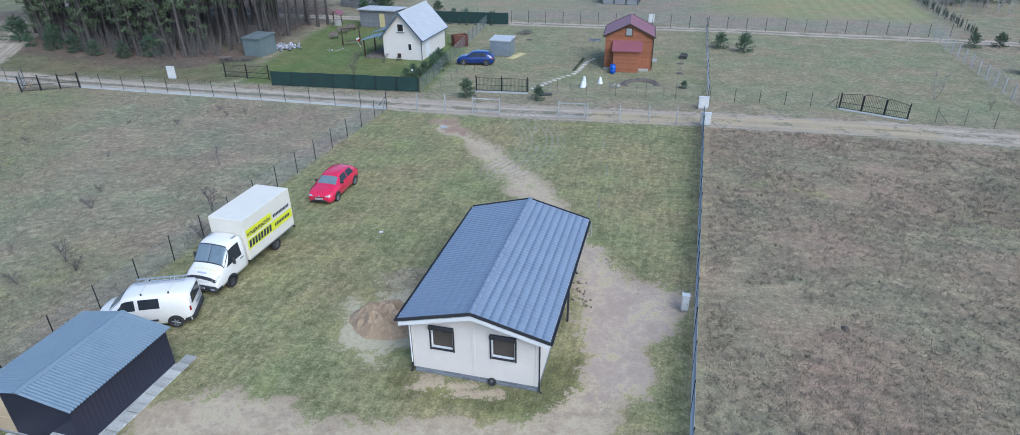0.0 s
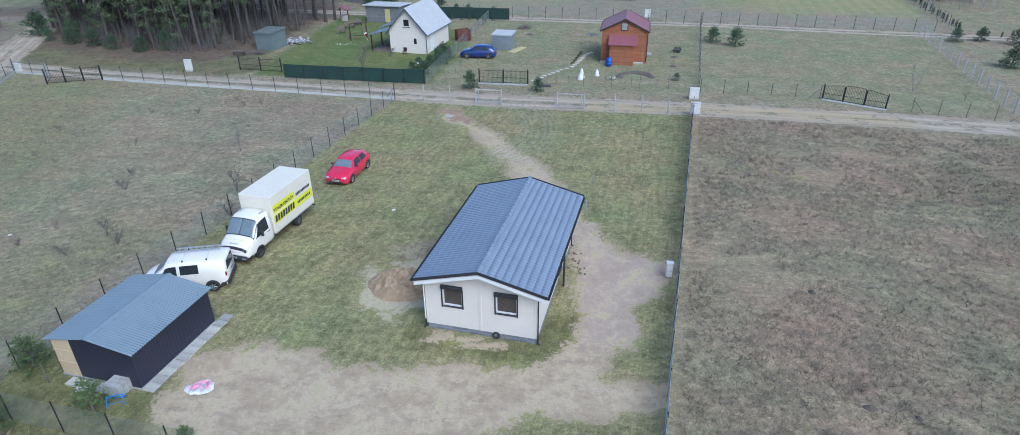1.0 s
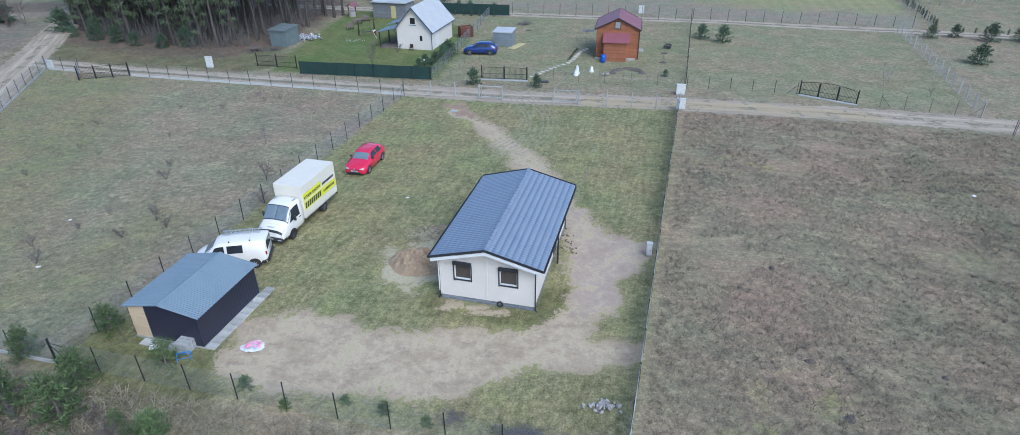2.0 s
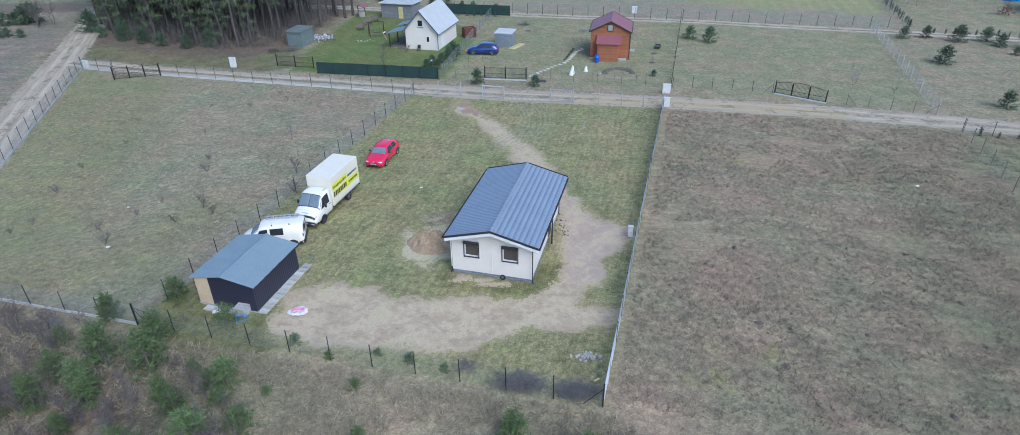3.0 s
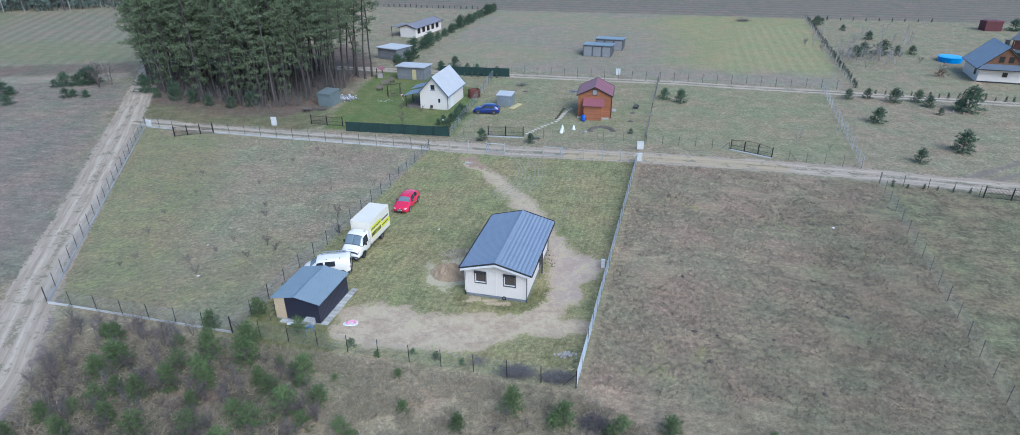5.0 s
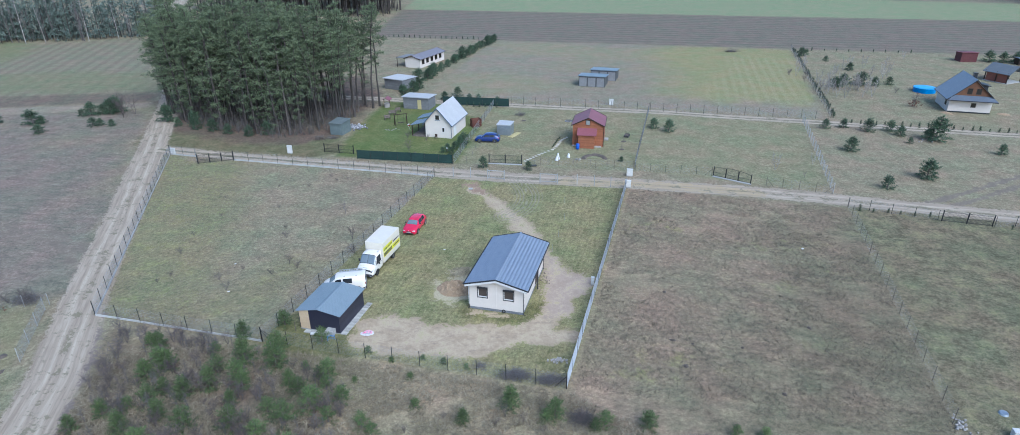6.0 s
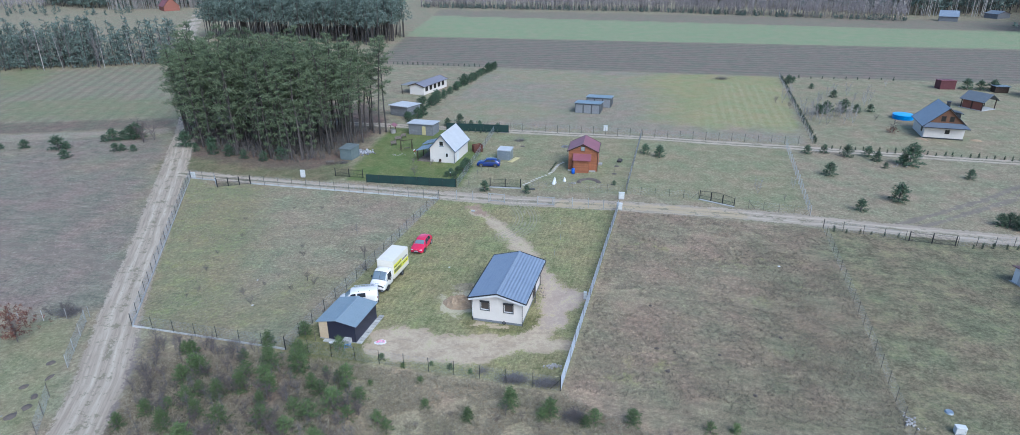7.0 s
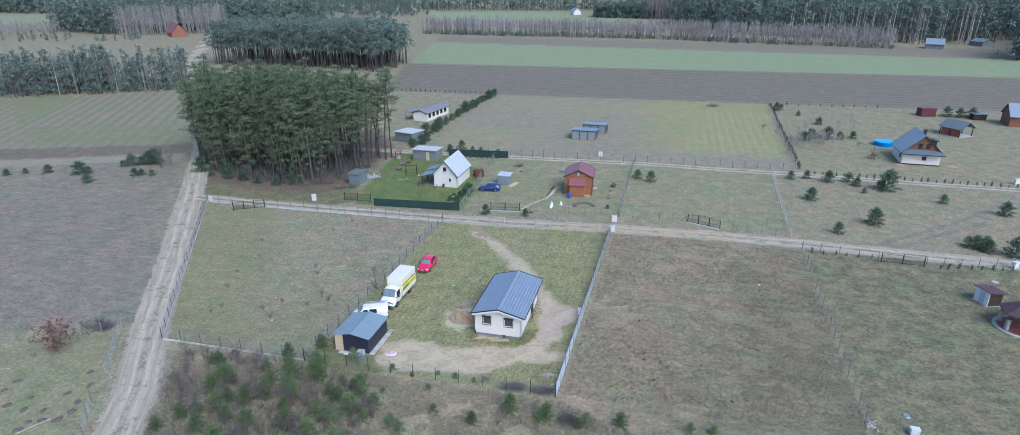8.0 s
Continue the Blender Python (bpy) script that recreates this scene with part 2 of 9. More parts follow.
def prism(bm, pts, y0, y1, axis="y"):
    """Extrudes a polygon given in (x, z) along y, or in (y, z) along x, or in (x, y) along z."""
    def at(p, s):
        return {"y": (p[0], s, p[1]), "x": (s, p[0], p[1]), "z": (p[0], p[1], s)}[axis]
    a, b = [bm.verts.new(at(p, y0)) for p in pts], [bm.verts.new(at(p, y1)) for p in pts]
    n = len(pts)
    bm.faces.new(a[::-1])
    bm.faces.new(b)
    for i in range(n):
        bm.faces.new((a[i], a[(i + 1) % n], b[(i + 1) % n], b[i]))
    bmesh.ops.recalc_face_normals(bm, faces=bm.faces[:])
    return bm


def NB():
    return bmesh.new()


def fbm(x, y, scale, octaves=4, seed=0):
    """Smooth value noise over arrays, 0 to 1."""
    total, amp, norm = 0.0, 1.0, 0.0
    for o in range(octaves):
        u, v = x * scale + 17.3 * o + seed * 7.1, y * scale - 9.7 * o + seed * 3.3
        iu, iv = np.floor(u).astype(np.int64), np.floor(v).astype(np.int64)
        fu, fv = u - iu, v - iv
        fu, fv = fu * fu * (3 - 2 * fu), fv * fv * (3 - 2 * fv)

        def h(a, b):
            k = (a * 374761393 + b * 668265263 + (seed + o) * 974711) & 0x7FFFFFFF
            k = ((k ^ (k >> 13)) * 1274126177) & 0x7FFFFFFF
            return ((k ^ (k >> 16)) & 0xFFFF) / 65535.0

        total = total + amp * ((h(iu, iv) * (1 - fu) + h(iu + 1, iv) * fu) * (1 - fv) + (h(iu, iv + 1) * (1 - fu) + h(iu + 1, iv + 1) * fu) * fv)
        norm += amp
        amp *= 0.5
        scale = scale * 2.0
    return total / norm


def inside(x, y, poly):
    """Signed distance-like mask: metres inside a polygon (negative outside)."""
    best, odd = np.full(np.shape(x), 1e9), np.zeros(np.shape(x), bool)
    for (ax, ay), (bx, by) in zip(poly, poly[1:] + poly[:1]):
        dx, dy = bx - ax, by - ay
        k = np.clip(((x - ax) * dx + (y - ay) * dy) / (dx * dx + dy * dy), 0, 1)
        best = np.minimum(best, np.hypot(x - ax - k * dx, y - ay - k * dy))
        cross = ((ay > y) != (by > y)) & (x < (bx - ax) * (y - ay) / (by - ay + 1e-12) + ax)
        odd ^= cross
    return np.where(odd, best, -best)


def along(x, y, line):
    """Distance from a polyline."""
    best = np.full(np.shape(x), 1e9)
    for (ax, ay), (bx, by) in zip(line, line[1:]):
        dx, dy = bx - ax, by - ay
        k = np.clip(((x - ax) * dx + (y - ay) * dy) / (dx * dx + dy * dy), 0, 1)
        best = np.minimum(best, np.hypot(x - ax - k * dx, y - ay - k * dy))
    return best


def step(v, lo, hi):
    k = np.clip((v - lo) / (hi - lo), 0, 1)
    return k * k * (3 - 2 * k)

# ---- the ground: one sheet out to the horizon ----
YARD = [(-22.95, 15.9), (4.4, 9.3), (16.2, 52.6), (-11.8, 57.2)]
LEFT_PLOT = [(-41.0, 20.3), (-22.95, 15.9), (-11.8, 57.2), (-45.0, 64.6), (-50.5, 63.6), (-56.7, 67.7)]
RIGHT_PLOT = [(4.4, 9.3), (26.0, -30.0), (33.5, 5.3), (44.2, 45.0), (16.2, 52.6)]
FAR_PLOT = [(25.0, -30.0), (33.5, 5.3), (44.2, 45.0), (72.5, 38.8), (120.0, 20.0), (110.0, -30.0)]
SOUTH = [(-38.0, 18.8), (-22.95, 15.9), (4.4, 9.3), (24.0, -30.0), (-32.0, -60.0), (-35.0, 3.8)]
LITTER = [(-37.5, 18.0), (-22.0, 14.5), (-17.0, 11.0), (-14.0, 4.0), (-16.0, -10.0), (-34.0, -6.0)]
LAWN_WH = [(-29.0, 66.6), (-9.3, 62.9), (-5.6, 84.0), (-14.0, 100.0), (-27.0, 101.0), (-29.0, 82.0)]
BROWN_PLOT = [(-9.0, 63.0), (18.4, 59.0), (27.0, 92.3), (-13.5, 98.5)]
NORTH_FIELD = [(-19.5, 107.0), (59.0, 86.5), (80.0, 155.8), (-6.0, 175.0)]
STRIPES = [(37.0, 93.5), (59.0, 88.0), (76.0, 142.0), (60.0, 148.0)]
VILLA_PLOT = [(61.5, 84.5), (130.0, 67.0), (200.0, 130.0), (81.0, 157.0)]
PLOUGH = [(-47.0, 183.0), (400.0, 93.0), (520.0, 140.0), (-47.0, 252.0)]
GREENFIELD = [(-47.0, 252.0), (520.0, 140.0), (560.0, 160.0), (190.0, 264.0), (-45.0, 338.0)]
FALLOW = [(-45.0, 338.0), (190.0, 264.0), (560.0, 160.0), (620.0, 190.0), (-45.0, 372.0)]
WEST_PLOUGH = [(-77.0, 103.0), (-114.0, 184.0), (-175.0, 167.0), (-240.0, 120.0), (-118.0, 96.5)]
WEST_MEADOW = [(-141.0, 174.0), (-176.0, 167.0), (-240.0, 140.0), (-240.0, 120.0), (-150.0, 146.0)]
FOREST_FLOOR = [(-76.0, 100.0), (-64.5, 82.0), (-48.0, 74.2), (-38.0, 72.0), (-31.5, 77.0), (-28.0, 101.0), (-36.0, 124.0), (-74.0, 130.0)]
DIRT = [(-14.4, 17.4), (-14.9, 19.1), (-12.1, 19.8), (-10.0, 19.3), (-8.4, 18.2), (-6.4, 18.0), (-2.0, 18.5), (1.6, 19.0), (2.9, 21.4), (3.2, 25.0), (3.6, 29.0),
        (3.6, 32.6), (5.0, 32.0), (5.9, 28.4), (7.1, 27.5), (8.5, 26.6), (8.5, 24.5), (6.9, 23.4), (5.9, 22.6), (6.2, 21.2), (5.7, 19.8), (4.2, 19.3), (4.0, 17.8), (6.2, 17.1), (6.1, 16.2), (3.6, 15.5),
        (0.5, 15.5), (-2.1, 14.6), (-3.3, 13.7), (-4.8, 13.5), (-6.6, 14.1), (-8.5, 13.7), (-10.7, 14.1), (-12.7, 14.3), (-14.4, 15.1), (-15.3, 15.9)]
FRONT_SAND = [(-4.5, 20.9), (-4.0, 20.3), (-1.6, 19.7), (0.2, 19.5), (-0.4, 20.3), (-3.0, 21.0)]
SPOIL = [(-8.1, 24.3), (-7.8, 25.6), (-6.5, 26.9), (-5.0, 27.2), (-4.6, 23.8), (-6.1, 22.8), (-7.2, 23.1)]
MOSSY_WEST = [(-48.0, 21.0), (-80.0, 18.0), (-80.0, -20.0), (-38.0, -20.0), (-42.5, 10.0)]
PLOT_THREE = [(18.6, 59.2), (44.4, 49.9), (54.2, 84.2), (27.0, 92.1)]
BARE_SPOT = [(-6.6, 27.8), (-5.0, 28.2), (-4.9, 29.7), (-6.2, 29.6)]
LEFT_ROAD = [(-34.0, -12.0), (-36.9, 3.8), (-38.8, 10.5), (-43.9, 23.4), (-47.0, 31.8), (-50.6, 42.1), (-55.5, 54.9), (-61.6, 71.4), (-70.0, 93.4), (-75.4, 107.4), (-92.0, 143.0), (-120.0, 202.0)]
MAIN_ROAD = [(-60.0, 70.5), (-46.6, 66.9), (-33.8, 64.0), (-21.6, 61.4), (-10.9, 58.9), (-0.4, 56.6), (16.5, 54.2), (32.8, 51.0), (42.3, 48.5), (51.1, 45.9), (59.7, 43.4), (73.3, 39.8), (110.0, 30.0)]
NORTH_ROAD = [(-76.0, 112.0), (-50.0, 107.0), (-29.0, 103.1), (-13.2, 99.7), (-0.5, 97.2), (30.4, 91.2), (43.4, 87.4), (56.1, 84.3), (68.0, 80.8), (79.4, 77.6), (97.7, 73.0), (140.0, 62.0)]
TRACK = [(54.0, 44.6), (62.3, 48.5), (75.3, 55.2), (92.4, 65.5), (98.0, 72.0)]
PATH = [(3.9, 31.0), (3.0, 34.5), (2.0, 38.0), (0.6, 41.5), (-1.4, 45.5), (-3.6, 49.5), (-5.6, 52.6)]
WEST_FIELD = [(-45.5, 24.0), (-49.5, 33.0), (-60.0, 63.0), (-73.0, 95.0), (-120.0, 93.0), (-170.0, 60.0), (-140.0, 22.0), (-80.0, 20.0)]
FAR_GREEN = [(-411.0, 489.0), (-373.0, 487.0), (-435.0, 585.0), (-500.0, 590.0)]
NORTH_GREEN = [(-85.0, 610.0), (-70.0, 515.0), (30.0, 495.0), (104.0, 468.0), (170.0, 438.0), (180.0, 455.0), (75.0, 520.0), (60.0, 610.0)]
TRODDEN = [(1.5, 21.0), (4.5, 33.5), (9.0, 28.0), (8.5, 21.0), (5.5, 18.6)]
WOOD_EDGE = [(-66.0, 72.5), (-46.0, 68.6), (-33.0, 66.0), (-28.5, 68.0), (-31.5, 80.0), (-48.0, 77.0), (-68.0, 90.0)]
WEST_TRACK = [(-69.4, 40.4), (-57.9, 38.0), (-52.9, 35.3), (-48.4, 30.6)]
GARAGE_SIDE = [(-24.5, 16.0), (-20.0, 13.2), (-14.5, 12.6), (-14.6, 16.6), (-17.6, 17.6), (-22.3, 19.6)]
BROWN_STRIP = [(-180.3, 100.1), (-80.5, 109.7), (-76.9, 101.6), (-172.0, 88.9)]
PALE_STRIP = [(-171.2, 87.8), (-76.7, 101.0), (-75.1, 96.7), (-166.1, 81.0)]
WEST_GRASS = [[(-169.2, 174.3), (-157.1, 178.6), (-142.7, 160.3), (-139.4, 141.4), (-138.8, 133.2)], [(-133.1, 125.5), (-117.3, 132.6), (-92.0, 132.0), (-81.1, 110.9), (-120.7, 108.7)]]
GATE_WEAR = [(-5.9, 53.9), (-4.4, 51.4), (-3.2, 49.2)]
WHEEL_A = [(0.6, 56.0), (1.2, 54.0), (1.8, 52.0), (2.1, 50.0), (2.0, 48.0), (1.5, 46.0), (0.6, 44.3), (-0.5, 43.0)]


def spread(edges):
    out = []
    for a, b, d in edges:
        out += list(np.arange(a, b, d))
    return np.array(out)


def growing(start, first, ratio, end):
    out, p, d = [], start, first
    while p < end:
        out.append(p)
        p, d = p + d, d * ratio
    return out + [end]


gx = np.array([-v for v in growing(128.0, 3.0, 1.13, 2800.0)][::-1] + list(spread([(-125, -62, 0.8), (-62, 64, 0.55), (64, 128, 1.6)])) + growing(128.0, 3.0, 1.13, 2800.0))
gy = np.array([-v for v in growing(30.0, 3.0, 1.3, 900.0)][::-1] + list(spread([(-28, 0, 1.4), (0, 68, 0.5), (68, 112, 0.9), (112, 270, 2.8)])) + growing(270.0, 3.5, 1.07, 3000.0))
X, Y = np.meshgrid(gx, gy)
W1, W2 = fbm(X, Y, 0.35, 4, 1), fbm(X, Y, 0.09, 4, 2)
warp = (W1 - 0.5) * 1.6 + (W2 - 0.5) * 1.2


def zone(poly, soft=0.8, rough=1.0):
    return step(inside(X, Y, poly) + warp * rough, -soft, soft)


lawn = zone(YARD, 0.5, 0.15)
right = zone(RIGHT_PLOT, 0.5, 0.15)
farplot = zone(FAR_PLOT, 0.5, 0.15)
left = zone(LEFT_PLOT, 0.5, 0.15)
south = zone(SOUTH, 1.2, 0.8)
litter = zone(LITTER, 2.0, 2.5)
vivid = zone(LAWN_WH, 1.0, 0.8)
brownplot = zone(BROWN_PLOT, 0.6, 0.3)
northfield = zone(NORTH_FIELD, 0.8, 0.4)
stripes = zone(STRIPES, 3.0, 5.0)
villa = zone(VILLA_PLOT, 0.8, 0.4)
plough = zone(PLOUGH, 1.5, 0.6)
wplough = zone(WEST_PLOUGH, 3.0, 3.0)
green = np.maximum.reduce([zone(GREENFIELD, 1.5, 0.6), zone(FAR_GREEN, 4.0, 1.0), zone(NORTH_GREEN, 4.0, 1.0)])
fallow = zone(FALLOW, 1.5, 0.6)
meadow = zone(WEST_MEADOW, 5.0, 4.0)
floor_f = zone(FOREST_FLOOR, 2.0, 2.0)
dirt = np.maximum.reduce([step(inside(X, Y, DIRT) + warp * 0.75, -0.75, 0.7), zone(FRONT_SAND, 0.4, 0.5) * 0.85, zone(BARE_SPOT, 0.7, 1.0) * 0.9, zone(SPOIL, 1.0, 1.2)])
d_path, d_gate = along(X, Y, PATH), along(X, Y, GATE_WEAR)
dirt = np.maximum(dirt, (1 - step(d_path + warp * 0.7, 0.5, 1.8)) * 0.9)
red = (1 - step(d_gate + warp * 1.0, 0.3, 1.5)) * 0.8
verge = (1 - step(np.abs(along(X, Y, [(-35.4, 4.0), (-37.2, 10.8), (-40.6, 19.4)]) + warp * 0.5), 0.5, 1.5)) * 0.8
western = zone(WEST_FIELD, 2.5, 3.0)
d_wheel = along(X, Y, WHEEL_A)
wheel = (1 - step(d_wheel + warp * 0.4, 1.2, 2.6)) * 0.55


def lane(line):
    """Metres to the side of a line, signed, and along it."""
    best, u, v, run = np.full(X.shape, 1e9), np.zeros(X.shape), np.zeros(X.shape), 0.0
    for (ax, ay), (bx, by) in zip(line, line[1:]):
        dx, dy = bx - ax, by - ay
        size = math.hypot(dx, dy)
        k = np.clip(((X - ax) * dx + (Y - ay) * dy) / (size * size), 0, 1)
        d = np.hypot(X - ax - k * dx, Y - ay - k * dy)
        side = np.sign(dx * (Y - ay) - dy * (X - ax))
        near = d < best
        u, v, best = np.where(near, d * side, u), np.where(near, run + k * size, v), np.where(near, d, best)
        run += size
    return u, v


# each cart road: its line, half its width, how grassy its middle is
FAR_ROAD = [(-118.0, 198.0), (-150.0, 265.0), (-168.0, 310.0), (-193.0, 380.0), (-215.0, 430.0)]
road_u, road_v, road_in, road_mid = np.full(X.shape, 99.0), np.zeros(X.shape), np.full(X.shape, -99.0), np.zeros(X.shape)
for line, half, mid in ((FAR_ROAD, 4.0, 0.0), (LEFT_ROAD, 2.35, 0.22), (MAIN_ROAD[:5], 1.65, 0.75), (MAIN_ROAD[4:], 2.05, 0.4), (NORTH_ROAD, 1.5, 0.6)):
    u, v = lane(line)
    near = half - np.abs(u) > road_in
    road_u, road_v, road_mid = np.where(near, u, road_u), np.where(near, v, road_v), np.where(near, mid, road_mid)
    road_in = np.maximum(road_in, half - np.abs(u))
roads = step(road_in, -0.3, 0.5)
track = (1 - step(np.abs(along(X, Y, TRACK) - 1.05) + warp * 0.25, 0.25, 0.75)) * 0.8
track = np.maximum(track, (1 - step(np.abs(along(X, Y, WEST_TRACK) - 0.75) + warp * 0.3, 0.25, 0.8)) * 0.6)
yellow = (1 - step(along(X, Y, [(8.0, 54.9), (20.0, 53.6), (34.0, 50.4)]) + warp * 0.6, 0.9, 1.9))
sand = np.clip(np.maximum.reduce([dirt, roads, track]), 0, 1)

# low relief: tussocks in the rough plots, furrows in the ploughed land, worn ruts
rough_land = np.clip(right + left + south, 0, 1) * (1 - sand) * (1 - lawn)
Z = 0.07 * (fbm(X, Y, 0.55, 2, 5) - 0.5) * rough_land + 0.05 * (fbm(X, Y, 0.5, 3, 6) - 0.5) * (1 - rough_land) - 0.05 * roads - 0.03 * dirt
Z *= (np.abs(X) < 130) & (Y < 130)
ny, nx = X.shape
idx = np.arange(nx * ny).reshape(ny, nx)
quads = np.stack([idx[:-1, :-1], idx[:-1, 1:], idx[1:, 1:], idx[1:, :-1]], -1).reshape(-1, 4)

GROUND = bpy.data.materials.new("heath_and_sand_ground")
GROUND.use_nodes = True
gt = GROUND.node_tree
gb = gt.nodes["Principled BSDF"]
gb.inputs["Roughness"].default_value, gb.inputs["Specular IOR Level"].default_value = 0.95, 0.15
geo = gt.nodes.new("ShaderNodeNewGeometry")
n_big, n_mid, n_fine, n_blade = (noise_node(gt, sc, d, r, geo, "Position") for sc, d, r in ((0.06, 5.0, 0.65), (0.5, 7.0, 0.7), (2.4, 8.0, 0.8), (9.0, 6.0, 0.8)))


def stretched(node, lo, hi):
    r = gt.nodes.new("ShaderNodeMapRange")
    r.inputs["From Min"].default_value, r.inputs["From Max"].default_value = lo, hi
    wire(gt, node, "Fac", r, "Value")
    return r


def weighted(*terms):
    last = None
    for node, w in terms:
        m = gt.nodes.new("ShaderNodeMath")
        m.operation = "MULTIPLY_ADD"
        gt.links.new(node.outputs["Result"], m.inputs[0])
        m.inputs[1].default_value, m.inputs[2].default_value = w, 0.0
        if last:
            gt.links.new(last.outputs[0], m.inputs[2])
        last = m
    return last


n_grit = noise_node(gt, 26.0, 4.0, 0.8, geo, "Position")
s_grit = stretched(n_grit, 0.34, 0.66)
s_mid, s_fine, s_blade = stretched(n_mid, 0.36, 0.64), stretched(n_fine, 0.36, 0.64), stretched(n_blade, 0.34, 0.66)
patch = weighted((s_mid, 0.3), (s_fine, 0.4), (s_blade, 0.3))
patch2 = weighted((s_fine, 0.35), (s_blade, 0.4), (s_grit, 0.25))
fray_raw = weighted((s_mid, 0.45), (s_fine, 0.4), (s_blade, 0.15))
fray = gt.nodes.new("ShaderNodeMapRange")
fray.inputs["From Min"].default_value, fray.inputs["From Max"].default_value = 0.28, 0.72
wire(gt, fray_raw, 0, fray, "Value")


def tone(dark, light, source=patch, lo=0.15, hi=0.85):
    r = ramp_node(gt, lo, hi, col(dark), col(light))
    r.color_ramp.elements.new((lo + hi) / 2).color = col([(a * 0.55 + b * 0.45) for a, b in zip(dark, light)])
    wire(gt, source, 0, r, "Fac")
    return r.outputs["Color"]


def lay(under, over, mask):
    m = mix_node(gt)
    gt.links.new(under, m.inputs["A"])
    gt.links.new(over, m.inputs["B"])
    gt.links.new(mask, m.inputs["Factor"])
    return m.outputs["Result"]


def broken(mask, source, amount=0.5):
    """A mask whose half tones break up into patches."""
    s = gt.nodes.new("ShaderNodeMath")
    s.operation = "MULTIPLY_ADD"
    gt.links.new(source.outputs["Fac"], s.inputs[0])
    s.inputs[1].default_value = -amount * 2
    gt.links.new(mask, s.inputs[2])
    s2 = gt.nodes.new("ShaderNodeMapRange")
    s2.inputs["From Min"].default_value, s2.inputs["From Max"].default_value = -amount * 1.0, 1 - amount * 1.15
    gt.links.new(s.outputs[0], s2.inputs["Value"])
    k = gt.nodes.new("ShaderNodeMath")
    k.operation = "MULTIPLY"
    gt.links.new(s2.outputs["Result"], k.inputs[0])
    r = gt.nodes.new("ShaderNodeMapRange")
    r.inputs["From Min"].default_value, r.inputs["From Max"].default_value = 0.0, 0.3
    gt.links.new(mask, r.inputs["Value"])
    gt.links.new(r.outputs["Result"], k.inputs[1])
    return k.outputs[0]


def ragged(mask, amount=0.48, gain=4.5):
    """A mask whose edge frays into small crisp tufts and spots."""
    s = gt.nodes.new("ShaderNodeMath")
    s.operation = "MULTIPLY_ADD"
    wire(gt, fray, 0, s, 0)
    s.inputs[1].default_value = -2 * amount
    gt.links.new(mask, s.inputs[2])
    r = gt.nodes.new("ShaderNodeMapRange")
    r.inputs["From Min"].default_value, r.inputs["From Max"].default_value = 0.5 - amount - 0.5 / gain, 0.5 - amount + 0.5 / gain
    gt.links.new(s.outputs[0], r.inputs["Value"])
    k = gt.nodes.new("ShaderNodeMath")
    k.operation = "MULTIPLY"
    gt.links.new(r.outputs["Result"], k.inputs[0])
    q = gt.nodes.new("ShaderNodeMapRange")
    q.inputs["From Min"].default_value, q.inputs["From Max"].default_value = 0.02, 0.15
    gt.links.new(mask, q.inputs["Value"])
    gt.links.new(q.outputs["Result"], k.inputs[1])
    return k.outputs[0]


layers = {}


def drift(angle, across, down, detail=5.0, rough=0.65):
    """Noise drawn out along one direction of the ground."""
    m = gt.nodes.new("ShaderNodeMapping")
    m.vector_type = "TEXTURE"
    m.inputs["Rotation"].default_value, m.inputs["Scale"].default_value = (0, 0, radians(angle)), (down, across, 1.0)
    wire(gt, geo, "Position", m, "Vector")
    return noise_node(gt, 1.0, detail, rough, m, "Vector")


def shade(c, source, lo, hi, dark, light, amount):
    """Grass laid or worn in streaks: the colour under a noise is held back or raised."""
    m = mix_node(gt, "MULTIPLY")
    r = ramp_node(gt, lo, hi, col(dark), col(light))
    wire(gt, source, "Fac", r, "Fac")
    gt.links.new(c, m.inputs["A"])
    gt.links.new(r.outputs["Color"], m.inputs["B"])
    gt.links.new(amount, m.inputs["Factor"])
    return m.outputs["Result"]


def calc(op, a, b):
    n = gt.nodes.new("ShaderNodeMath")
    n.operation = op
    for k, v in enumerate((a, b)):
        if isinstance(v, (int, float)):
            n.inputs[k].default_value = v
        else:
            gt.links.new(v, n.inputs[k])
    return n.outputs[0]


def between(v, lo, hi, a=0.0, b=1.0):
    n = gt.nodes.new("ShaderNodeMapRange")
    n.interpolation_type = "SMOOTHSTEP"
    for k, w in (("From Min", lo), ("From Max", hi), ("To Min", a), ("To Max", b)):
        n.inputs[k].default_value = w
    gt.links.new(v, n.inputs["Value"])
    return n.outputs["Result"]


def furrow_lines(nx, ny, period, wobble):
    """Evenly spaced lines over the ground, across the direction (nx, ny)."""
    d = gt.nodes.new("ShaderNodeVectorMath")
    d.operation = "DOT_PRODUCT"
    d.inputs[1].default_value = (nx * 2 * math.pi / period, ny * 2 * math.pi / period, 0)
    wire(gt, geo, "Position", d, 0)
    return between(calc("SINE", calc("ADD", d.outputs["Value"], calc("MULTIPLY", n_mid.outputs["Fac"], wobble)), 0), -0.6, 0.9)


